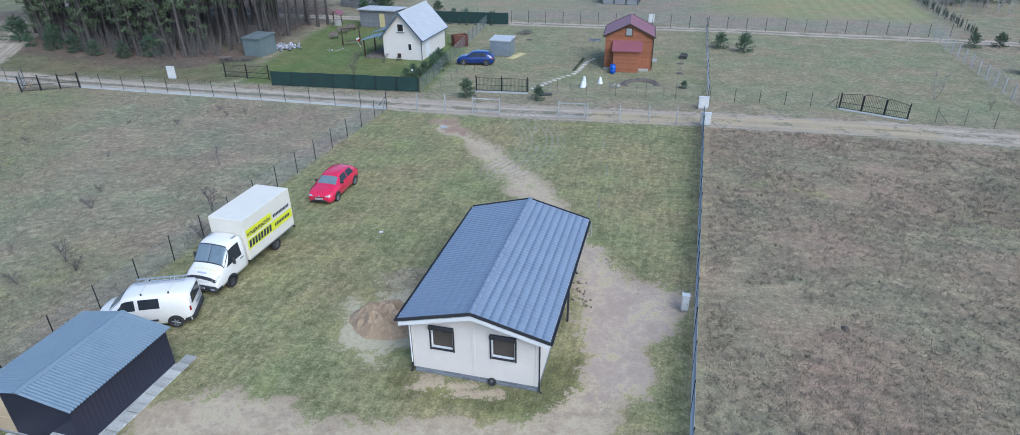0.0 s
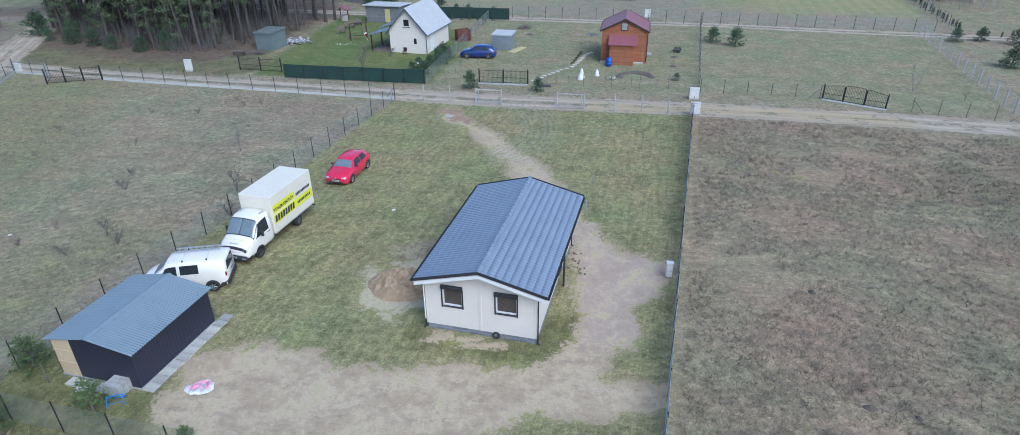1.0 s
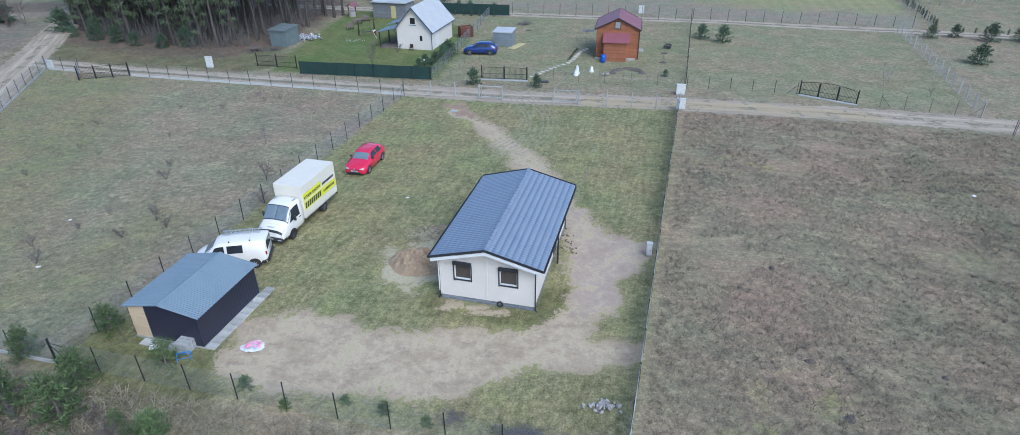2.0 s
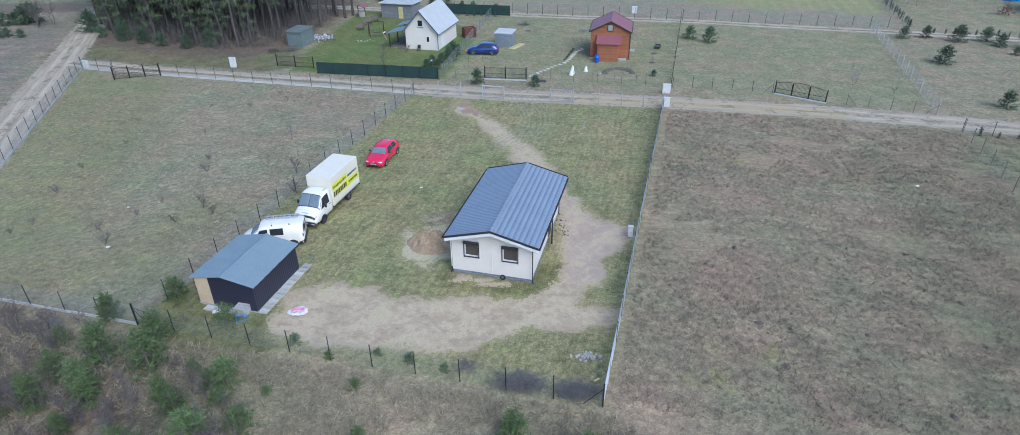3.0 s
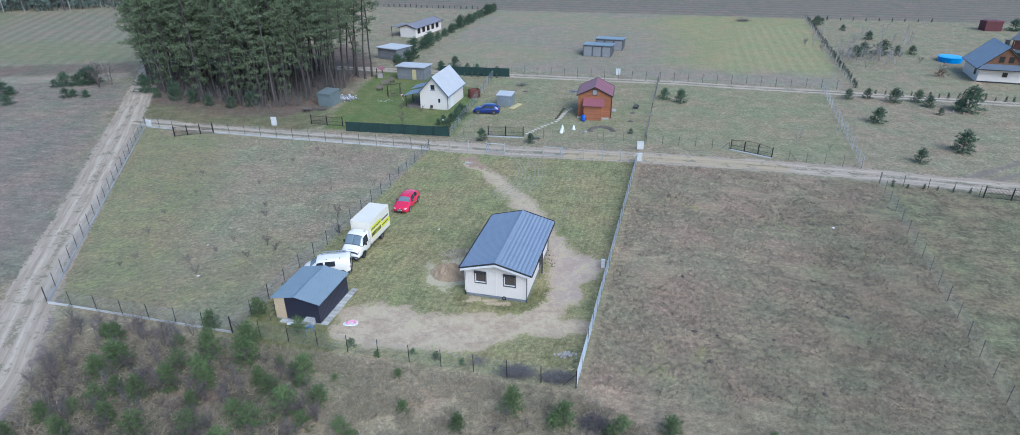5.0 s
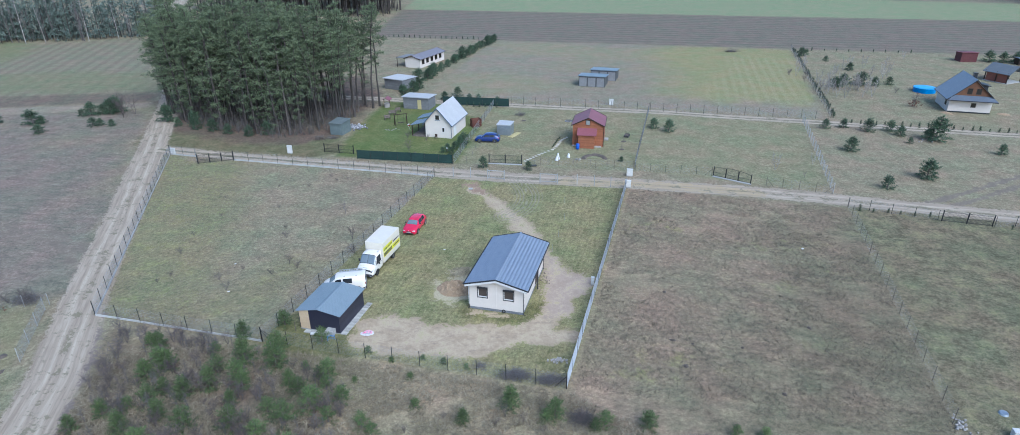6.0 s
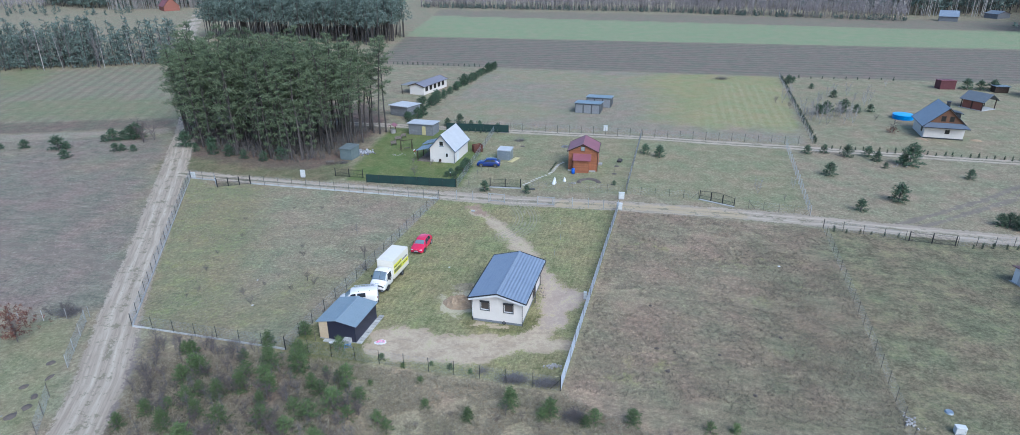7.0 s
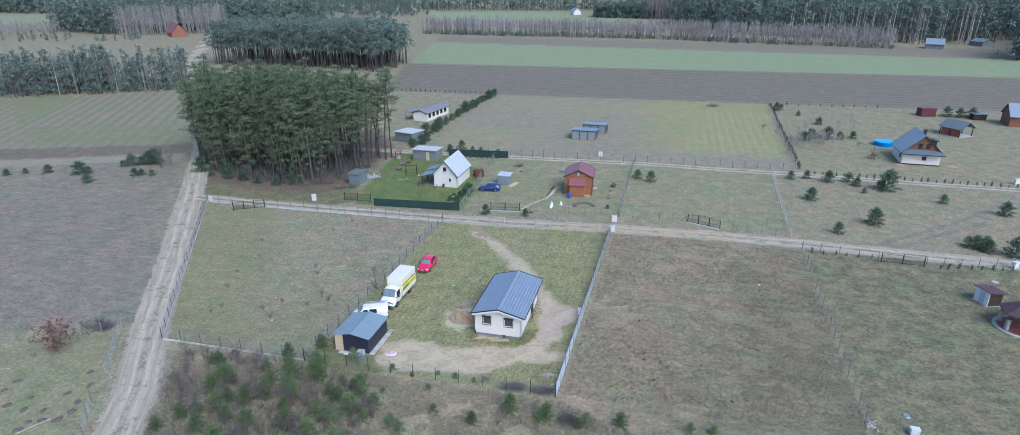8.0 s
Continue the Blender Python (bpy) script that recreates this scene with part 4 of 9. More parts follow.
for a, b in wins:
    bm = NB()
    box(bm, a, b, YF + 0.10, YF + 0.13, wz0 + 0.02, wz1)
    w = part("window", bm, SHUT, house, "dark brown window behind a lowered blind")
    bm = NB()
    for r in ((a, a + 0.09, wz0, wz1), (b - 0.09, b, wz0, wz1), (a, b, wz0, wz0 + 0.10), (a, b, wz1 - 0.08, wz1)):
        box(bm, r[0], r[1], YF + 0.04, YF + 0.10, r[2], r[3], 0.008)
    part("window_frame", bm, WHITEBOARD, w, "white window frame")
    bm = NB()
    box(bm, a - 0.02, b + 0.02, YF - 0.16, YF - 0.003, wz1 - 0.03, wz1 + 0.17, 0.03)
    part("shutter_box", bm, TRIM, w, "dark roller shutter box")
    for xx in (a - 0.02, b - 0.04):
        bm = NB()
        box(bm, xx, xx + 0.06, YF - 0.05, YF - 0.003, wz0 - 0.06, wz1 - 0.03, 0.006)
        part("shutter_rail", bm, TRIM, w, "dark shutter guide rail")
    bm = NB()
    box(bm, a + 0.06, b - 0.06, YF - 0.06, YF + 0.03, wz0 - 0.02, wz0 + 0.03, 0.006)
    part("window_sill", bm, TRIM, w)
# porch on the yard side: a door, a dark post and a small step
bm = NB()
box(bm, XR - 0.02, XR + 0.03, 6.0, 6.95, 0.32, 2.4, 0.01)
d = part("door", bm, DARKWOOD, house, "dark entrance door")
bm = NB()
rod(bm, (XR + 0.05, 6.12, 1.3), (XR + 0.05, 6.12, 1.55), 0.018)
part("handle", bm, CHROME, d)
for yy in (5.6,):
    bm = NB()
    box(bm, XR + 0.30, XR + 0.40, yy, yy + 0.10, 0.02, 2.95, 0.01)
    part("porch_post", bm, TRIM, house)
for yy in (8.4,):
    bm = NB()
    box(bm, XR - 0.015, XR + 0.02, yy, yy + 0.9, 1.35, 2.35, 0.008)
    w = part("window", bm, GLASS, house)
    bm = NB()
    for r in ((yy - 0.05, yy + 0.03, 1.3, 2.4), (yy + 0.87, yy + 0.95, 1.3, 2.4), (yy, yy + 0.9, 1.3, 1.38), (yy, yy + 0.9, 2.32, 2.4)):
        box(bm, XR + 0.004, XR + 0.035, r[0], r[1], r[2], r[3])
    part("window_frame", bm, WHITEBOARD, w)
# plinth of grey blocks, each a piece
bm = NB()
box(bm, XL + 0.05, XR - 0.05, YF + 0.05, YB - 0.05, -0.2, 0.30)
part("plinth_core", bm, BLOCK, house)
bm = NB()
box(bm, -0.195, 0.195, -0.02, 0.02, -0.068, 0.068, 0.008)
first = None
for row in range(2):
    z = 0.075 + 0.15 * row
    for side in range(4):
        span = (XR - XL - 0.06) if side % 2 == 0 else (YB - YF - 0.06)
        n = int(round(span / 0.4))
        for k in range(n):
            u = (k + 0.5) * span / n
            m = {0: pose(XL + 0.03 + u, YF + 0.035, z), 1: pose(XR - 0.035, YF + 0.03 + u, z, 0, 0, 90),
                 2: pose(XL + 0.03 + u, YB - 0.035, z), 3: pose(XL + 0.035, YF + 0.03 + u, z, 0, 0, 90)}[side]
            if first is None:
                first = part("block", bm, BLOCK, house)
                first.matrix_basis = m
            else:
                again("block", first, house, m)
tyre = thing("tyre", pose(-0.9, 20.5, 0.30, 0, 0, -14.1) @ pose(0, 0, -0.12, 76, 0, 0) @ Matrix.Scale(0.68, 4), "small black tyre leaning on the house plinth", "tyre")
bm = NB()
for k in range(24):
    a0, a1 = 2 * math.pi * k / 24, 2 * math.pi * (k + 1) / 24
    ring = []
    for a in (a0, a1):
        ring.append([bm.verts.new((math.cos(a) * (0.21 + 0.075 * math.cos(p)), math.sin(a) * (0.21 + 0.075 * math.cos(p)), 0.075 * math.sin(p))) for p in np.linspace(0, 2 * math.pi, 9)[:-1]])
    for i in range(8):
        bm.faces.new((ring[0][i], ring[1][i], ring[1][(i + 1) % 8], ring[0][(i + 1) % 8]))
bmesh.ops.remove_doubles(bm, verts=bm.verts[:], dist=0.001)
part("casing", bm, TYRE, tyre, smooth=True)

# ---- the dark garage ----
shed = thing("garage", pose(-18.06, 17.55, 0, 0, 0, -14.2), "dark navy sheet-steel garage with ribbed gable roof and a plywood door", "garage")
GW, GL, GE, GR = 2.08, 4.92, 2.02, 2.40
# walls with pressed ribs
for s in (-1, 1):
    bm = NB()
    ys = np.arange(0.0, GL + 0.001, 0.05)
    prof = [(y, s * (GW - (0.0 if (k % 4) < 2 else 0.006))) for k, y in enumerate(ys)]
    prism(bm, [(x, y) for y, x in prof] + [(s * (GW - 0.06), GL), (s * (GW - 0.06), 0)], 0.10, GE - 0.02, "z")
    part("side_wall", bm, NAVY, shed, "navy ribbed steel wall")
for y0, front in ((0.0, True), (GL - 0.05, False)):
    bm = NB()
    x0 = -GW + 1.05 if front else -GW + 0.06
    def ztop(x):
        return GR - 0.05 - (GR - GE) * abs(x) / GW
    prism(bm, [(x0, 0.10), (GW - 0.06, 0.10), (GW - 0.06, ztop(GW - 0.06)), (0, ztop(0)), (x0, ztop(x0))], y0, y0 + 0.05)
    part("gable_wall", bm, NAVY, shed)
bm = NB()
prism(bm, [(-GW + 0.02, 0.10), (-GW + 1.05, 0.10), (-GW + 1.05, 2.12), (-GW + 0.02, 1.97)], 0.0, 0.045)
door = part("door", bm, PLY, shed, "raw plywood door leaf")
for z in (0.75, 1.4):
    bm = NB()
    box(bm, -GW + 0.03, -GW + 1.04, -0.02, -0.001, z, z + 0.09, 0.004)
    part("batten", bm, PLY, door)
for s in (-1, 1):
    vs, fs = [], []
    over = 0.28
    n = int((GL + 2 * 0.12) / 0.033)
    ext = GW + 0.22
    for k in range(n + 1):
        y = -0.12 + k * (GL + 0.24) / n
        h = 0.0 if (k % 4) < 2 else 0.042
        for f in (0.0, 1.0):
            vs.append((s * ext * f, y, GR + 0.02 - (GR - GE) / GW * ext * f + h))
        if k:
            b = 2 * k
            fs.append((b - 2, b - 1, b + 1, b))
    nv = len(vs)
    vs += [(x, y, z - 0.012) for x, y, z in vs]
    fs += [tuple(i + nv for i in f[::-1]) for f in fs]
    soup("roof_slope", vs, fs if s > 0 else [f[::-1] for f in fs], SHEDROOF, shed)["label"] = "blue-grey ribbed roof sheet"
bm = NB()
prism(bm, [(-0.16, GR + 0.022), (0, GR + 0.075), (0.16, GR + 0.022), (0.16, GR + 0.03), (0, GR + 0.085), (-0.16, GR + 0.03)], -0.13, GL + 0.13)
part("ridge_cap", bm, SHEDROOF, shed)
bm = NB()
box(bm, -GW - 0.02, GW + 0.02, -0.02, GL + 0.02, -0.1, 0.10, 0.02)
part("base_slab", bm, CONCRETE, shed, "pale concrete base")
paving = thing("slab_strip", pose(-18.06, 17.55, 0, 0, 0, -14.2), "strip of pale concrete slabs beside the garage", "paving", kind="structure")
bm = NB()
box(bm, -0.27, 0.27, -0.24, 0.24, -0.05, 0.07, 0.014)
slab = part("slab", bm, SLAB, paving)
slab.matrix_basis = pose(GW + 0.31, 0.22, 0)
rnd = random.Random(4)
for k in range(1, 11):
    again("slab", slab, paving, pose(GW + 0.30 + rnd.uniform(-0.02, 0.02), 0.22 + 0.51 * k, rnd.uniform(-0.012, 0.012), rnd.uniform(-1, 1), rnd.uniform(-1, 1), rnd.uniform(-2, 2)))
for k in range(5):
    again("slab", slab, paving, pose(-GW + 0.9 + 0.5 * k + rnd.uniform(-0.02, 0.02), -0.32, rnd.uniform(-0.012, 0.012), rnd.uniform(-1, 1), 0, rnd.uniform(-2, 2)))

# ---- vehicles ----
def hull(rings):
    """A lofted body: rings of (x, z) from the left sill over the top to the right sill, one for each y."""
    bm = NB()
    rows = [[bm.verts.new((x, y, z)) for x, z in ring] for y, ring in rings]
    for a, b in zip(rows, rows[1:]):
        for i in range(len(a) - 1):
            bm.faces.new((a[i], a[i + 1], b[i + 1], b[i]))
        bm.faces.new((a[-1], a[0], b[0], b[-1]))
    bm.faces.new(rows[0])
    bm.faces.new(rows[-1][::-1])
    bmesh.ops.recalc_face_normals(bm, faces=bm.faces[:])
    return bm


def half_ring(pts):
    """Mirrors (x, z) points given for the right side from the sill to the middle."""
    return [(-x, z) for x, z in pts] + [(x, z) for x, z in pts[::-1]]


def on_hull(rings, u, v):
    """A place on the hull at ring u and ring point v, both fractional."""
    i, j = min(int(u), len(rings) - 2), min(int(v), len(rings[0][1]) - 2)
    fu, fv = u - i, v - j
    def at(a, b):
        y, ring = rings[a]
        return Vector((ring[b][0], y, ring[b][1]))
    return (at(i, j) * (1 - fv) + at(i, j + 1) * fv) * (1 - fu) + (at(i + 1, j) * (1 - fv) + at(i + 1, j + 1) * fv) * fu


def patch_on(rings, corners, out=0.008, n=3):
    """A thin sheet that lies on the hull between four (u, v) corners."""
    bm = NB()
    g = []
    for a in range(n + 1):
        row = []
        for b in range(n + 1):
            fa, fb = a / n, b / n
            u = (corners[0][0] * (1 - fb) + corners[1][0] * fb) * (1 - fa) + (corners[3][0] * (1 - fb) + corners[2][0] * fb) * fa
            v = (corners[0][1] * (1 - fb) + corners[1][1] * fb) * (1 - fa) + (corners[3][1] * (1 - fb) + corners[2][1] * fb) * fa
            p = on_hull(rings, u, v)
            e = 0.02
            du = on_hull(rings, min(u + e, len(rings) - 1.001), v) - on_hull(rings, max(u - e, 0), v)
            dv = on_hull(rings, u, min(v + e, len(rings[0][1]) - 1.001)) - on_hull(rings, u, max(v - e, 0))
            nrm = du.cross(dv).normalized()
            mid = Vector((0, p.y, 0.7))
            if nrm.dot(p - mid) < 0:
                nrm = -nrm
            row.append(bm.verts.new(p + nrm * out))
        g.append(row)
    for a in range(n):
        for b in range(n):
            bm.faces.new((g[a][b], g[a][b + 1], g[a + 1][b + 1], g[a + 1][b]))
    bmesh.ops.recalc_face_normals(bm, faces=bm.faces[:])
    return bm


def wheel(parent, x, y, r, w, side, rim, spokes=5, lug=0.62):
    """Tyre and rim; side: -1 on the left, 1 on the right."""
    bm = NB()
    prof = [(-w / 2, r * lug), (-w / 2, r * 0.93), (-w * 0.38, r), (w * 0.38, r), (w / 2, r * 0.93), (w / 2, r * lug)]
    n = 28
    rows = []
    for k in range(n):
        a = 2 * math.pi * k / n
        rows.append([bm.verts.new((x + side * px, y + pr * math.cos(a), r + pr * math.sin(a))) for px, pr in prof])
    for k in range(n):
        a, b = rows[k], rows[(k + 1) % n]
        for i in range(len(prof)):
            bm.faces.new((a[i], a[(i + 1) % len(prof)], b[(i + 1) % len(prof)], b[i]))
    bmesh.ops.recalc_face_normals(bm, faces=bm.faces[:])
    wh = part("wheel", bm, TYRE, parent, smooth=True)
    bm = NB()
    rod(bm, (x + side * w * 0.1, y, r), (x + side * w * 0.2, y, r), r * lug, None, 28)
    part("hub", bm, DARKRIM, wh)
    bm = NB()
    for k in range(spokes):
        a = 2 * math.pi * k / spokes + 0.3
        c, s = math.cos(a), math.sin(a)
        p0 = Vector((x + side * w * 0.34, y + c * r * 0.08, r + s * r * 0.08))
        p1 = Vector((x + side * w * 0.38, y + c * r * lug, r + s * r * lug))
        rod(bm, p0, p1, r * 0.12, r * 0.085, 5)
    rod(bm, (x + side * w * 0.25, y, r), (x + side * w * 0.42, y, r), r * 0.16, None, 12)
    for k in range(n):
        a, b = 2 * math.pi * k / n, 2 * math.pi * (k + 1) / n
        q = [(r * lug, w * 0.36), (r * lug * 0.9, w * 0.36), (r * lug * 0.9, w * 0.2), (r * lug, w * 0.2)]
        va = [bm.verts.new((x + side * d, y + m * math.cos(a), r + m * math.sin(a))) for m, d in q]
        vb = [bm.verts.new((x + side * d, y + m * math.cos(b), r + m * math.sin(b))) for m, d in q]
        for i in range(4):
            bm.faces.new((va[i], va[(i + 1) % 4], vb[(i + 1) % 4], vb[i]))
    part("rim", bm, rim, wh)
    return wh


def arch(parent, x, y, r, side):
    """The dark wheel housing, a shallow half drum."""
    bm = NB()
    pts = [(y + r * math.cos(a), r * 0.86 + r * math.sin(a)) for a in np.linspace(-0.25, math.pi + 0.25, 17)]
    prism(bm, pts, x, x + side * 0.012, "x")
    return part("wheel_arch", bm, PLASTIC, parent)


def mirror(parent, x, y, z, side, mat=None):
    bm = NB()
    box(bm, x, x + side * 0.17, y - 0.05, y + 0.06, z, z + 0.14, 0.03)
    box(bm, x - side * 0.06, x + side * 0.04, y - 0.02, y + 0.03, z + 0.01, z + 0.05)
    return part("wing_mirror", bm, mat or PLASTIC, parent)


def plate(parent, y, z, out):
    bm = NB()
    box(bm, -0.26, 0.26, y, y + out, z, z + 0.115, 0.004)
    p = part("number_plate", bm, PLATE, parent, "pale number plate with dark bars")
    for k in range(7):
        bm = NB()
        x = -0.2 + k * 0.062
        box(bm, x, x + 0.04, y + out, y + out * 1.3, z + 0.025, z + 0.09)
        part("plate_bar", bm, INK, p)


def hatchback(name, m, label, paint, rim, L0, L1, wid, roof_z, wb):
    """Five-door hatchback; the origin lies under the rear axle, y points ahead. L0: rear overhang, L1: front overhang."""
    car = thing(name, m, label, "car")
    f = wb + L1
    w = wid / 2

    def ring(sill, zsill, belt, zbelt, top, ztop, crown=0.025):
        return half_ring([(sill * 0.93, zsill), (sill, zsill + 0.10), (sill * 1.0, (zsill + zbelt) / 2 + 0.08), (belt, zbelt), (top, ztop - 0.035), (top * 0.82, ztop - 0.004), (top * 0.4, ztop + crown * 0.7), (0.0, ztop + crown)])

    r = roof_z
    st = [
        (-L0, ring(w * 0.82, 0.36, w * 0.80, 0.86, w * 0.66, 0.95)),
        (-L0 + 0.10, ring(w * 0.93, 0.27, w * 0.90, 0.92, w * 0.70, 1.02)),
        (-L0 + 0.22, ring(w * 0.97, 0.24, w * 0.93, 0.95, w * 0.68, 1.16)),
        (-L0 + 0.62, ring(w * 0.99, 0.22, w * 0.95, 0.96, w * 0.64, r - 0.08)),
        (0.25, ring(w, 0.20, w * 0.96, 0.95, w * 0.67, r - 0.02)),
        (0.95, ring(w, 0.20, w * 0.96, 0.93, w * 0.69, r)),
        (1.42, ring(w, 0.20, w * 0.96, 0.93, w * 0.68, r - 0.015)),
        (1.72, ring(w, 0.20, w * 0.96, 0.93, w * 0.65, r - 0.09)),
        (2.38, ring(w, 0.20, w * 0.95, 0.92, w * 0.76, 0.99, 0.03)),
        (wb + 0.14, ring(w * 0.99, 0.20, w * 0.93, 0.88, w * 0.74, 0.945, 0.035)),
        (f - 0.32, ring(w * 0.95, 0.20, w * 0.88, 0.80, w * 0.70, 0.85, 0.035)),
        (f - 0.09, ring(w * 0.88, 0.22, w * 0.80, 0.68, w * 0.62, 0.74, 0.02)),
        (f, ring(w * 0.76, 0.26, w * 0.70, 0.58, w * 0.56, 0.63, 0.01)),
    ]
    part("body", hull(st), paint, car, smooth=True)
    nr = len(st[0][1])
    R = nr - 1
    part("windscreen", patch_on(st, [(7.08, 4.1), (7.08, R - 4.1), (7.93, R - 4.1), (7.93, 4.1)], 0.01, 6), SCREEN, car, "pale reflecting windscreen", True)
    part("rear_window", patch_on(st, [(2.1, 4.15), (2.1, R - 4.15), (2.92, R - 4.15), (2.92, 4.15)], 0.012, 5), CARGLASS, car, smooth=True)
    for sgn in (0, 1):
        def V(v):
            return v if sgn == 0 else R - v
        for (u0, u1, u2, u3) in ((3.35, 4.92, 4.92, 3.7), (5.06, 7.55, 6.75, 5.06)):
            part("side_window", patch_on(st, [(u0, V(3.12)), (u1, V(3.12)), (u2, V(3.9)), (u3, V(3.9))], 0.012, 4), CARGLASS, car, smooth=True)
        part("headlight", patch_on(st, [(10.75, V(2.85)), (11.75, V(2.85)), (11.85, V(4.9)), (11.1, V(4.3))], 0.012, 5), LAMP, car, smooth=True)
        part("tail_light", patch_on(st, [(0.15, V(2.6)), (1.9, V(2.7)), (1.9, V(3.2)), (0.15, V(3.2))], 0.012, 3), REDLAMP, car, smooth=True)
        part("sill_trim", patch_on(st, [(4.3, V(0.05)), (7.6, V(0.05)), (7.6, V(0.75)), (4.3, V(0.75))], 0.01, 4), PLASTIC, car)
    part("grille", patch_on(st, [(11.5, 5.3), (11.5, R - 5.3), (11.97, R - 5.3), (11.97, 5.3)], 0.014, 4), PLASTIC, car, "black grille")
    part("upper_grille", box(NB(), -0.40, 0.40, f - 0.03, f + 0.012, 0.53, 0.61, 0.02), PLASTIC, car)
    bm = NB()
    box(bm, -w * 0.62, w * 0.62, f - 0.055, f + 0.012, 0.25, 0.40, 0.02)
    part("lower_grille", bm, PLASTIC, car)
    bm = NB()
    rod(bm, (0, f - 0.08, 0.645), (0, f + 0.004, 0.625), 0.06, None, 16)
    part("badge", bm, CHROME, car)
    bm = NB()
    box(bm, -w * 0.7, w * 0.7, -L0 - 0.015, -L0 + 0.06, 0.30, 0.46, 0.02)
    part("rear_bumper", bm, PLASTIC, car)
    plate(car, f + 0.014, 0.41, 0.012)
    for y in (0.0, wb):
        for s in (-1, 1):
            arch(car, s * (w - 0.004), y, 0.38, s)
            wheel(car, s * (w - 0.085), y, 0.33, 0.215, s, rim, 5, 0.70)
    for s in (-1, 1):
        mirror(car, s * (w - 0.02), wb - 0.75, 0.95, s, PLASTIC)
    return car


red = hatchback("hatchback_car", pose(-11.95, 40.82, 0, 0, 0, -102.3 - 90), "red five-door hatchback parked on the grass", REDPAINT, RIM, 0.78, 0.86, 1.81, 1.46, 2.64)
blue = hatchback("hatchback_car", pose(-3.1, 73.6, 0, 0, 0, 83), "blue five-door hatchback parked beside a metal shed", BLUEPAINT, RIM, 0.80, 0.82, 1.80, 1.50, 2.62)

# panel van: the origin lies under the rear axle
van = thing("panel_van", pose(-16.15, 25.35, 0, 0, 0, -170 - 90), "white compact panel van carrying an aluminium ladder on its roof", "van")


def vring(sill, zsill, belt, zbelt, top, ztop, crown=0.02):
    return half_ring([(sill * 0.94, zsill), (sill, zsill + 0.12), (sill, (zsill + zbelt) / 2 + 0.1), (belt, zbelt), (top, ztop - 0.06), (top * 0.88, ztop - 0.008), (top * 0.4, ztop + crown * 0.7), (0.0, ztop + crown)])


vs = [
    (-0.80, vring(0.80, 0.40, 0.80, 1.05, 0.68, 1.70)),
    (-0.72, vring(0.87, 0.30, 0.88, 1.06, 0.72, 1.76)),
    (-0.45, vring(0.90, 0.26, 0.90, 1.08, 0.74, 1.79)),
    (0.60, vring(0.905, 0.24, 0.905, 1.10, 0.75, 1.80)),
    (1.30, vring(0.905, 0.24, 0.905, 1.10, 0.75, 1.80)),
    (1.95, vring(0.905, 0.24, 0.90, 1.08, 0.73, 1.77)),
    (2.20, vring(0.905, 0.24, 0.90, 1.06, 0.70, 1.66)),
    (2.90, vring(0.90, 0.24, 0.87, 1.00, 0.72, 1.12, 0.04)),
    (3.20, vring(0.88, 0.24, 0.83, 0.92, 0.68, 1.02, 0.04)),
    (3.48, vring(0.80, 0.26, 0.74, 0.78, 0.58, 0.86, 0.03)),
    (3.60, vring(0.62, 0.32, 0.58, 0.62, 0.45, 0.68, 0.02)),
]
part("body", hull(vs), VAN, van, "white painted body", True)
RV = len(vs[0][1]) - 1
part("windscreen", patch_on(vs, [(6.05, 4.1), (6.05, RV - 4.1), (6.95, RV - 4.1), (6.95, 4.1)], 0.01, 6), SCREEN, van, "", True)
part("rear_window", patch_on(vs, [(0.08, 3.25), (0.08, RV - 3.25), (0.95, RV - 3.95), (0.95, 3.95)], 0.012, 1), CARGLASS, van)
bm = NB()
prism(bm, [(-0.62, 1.14), (0.62, 1.14), (0.56, 1.62), (-0.56, 1.62)], -0.83, -0.76)
part("tailgate_window", bm, CARGLASS, van, "dark tailgate window")
for sgn in (0, 1):
    def V(v):
        return v if sgn == 0 else RV - v
    part("side_window", patch_on(vs, [(2.95, V(3.1)), (4.25, V(3.1)), (4.25, V(3.85)), (2.95, V(3.85))], 0.012, 3), CARGLASS, van)
    part("side_window", patch_on(vs, [(4.5, V(3.08)), (6.7, V(3.08)), (5.9, V(3.85)), (4.5, V(3.85))], 0.012, 4), CARGLASS, van)
    part("tail_light", patch_on(vs, [(0.1, V(2.3)), (0.95, V(2.3)), (0.95, V(3.1)), (0.1, V(3.1))], 0.014, 2), REDLAMP, van)
    part("bumper_side", patch_on(vs, [(0.05, V(0.1)), (2.2, V(0.1)), (2.0, V(1.3)), (0.05, V(1.4))], 0.014, 3), PLASTIC, van)
    part("rub_strip", patch_on(vs, [(3.2, V(1.25)), (6.3, V(1.25)), (6.3, V(1.55)), (3.2, V(1.55))], 0.012, 3), PLASTIC, van)
    part("headlight", patch_on(vs, [(7.6, V(2.8)), (9.2, V(2.5)), (9.2, V(3.2)), (7.9, V(3.4))], 0.014, 3), LAMP, van)
bm = NB()
box(bm, -0.80, 0.80, -0.87, -0.76, 0.34, 0.62, 0.04)
part("rear_bumper", bm, PLASTIC, van, "grey plastic bumper")
plate(van, -0.845, 0.86, -0.012)
bm = NB()
box(bm, -0.7, 0.7, 3.52, 3.63, 0.30, 0.50, 0.03)
part("front_bumper", bm, PLASTIC, van)
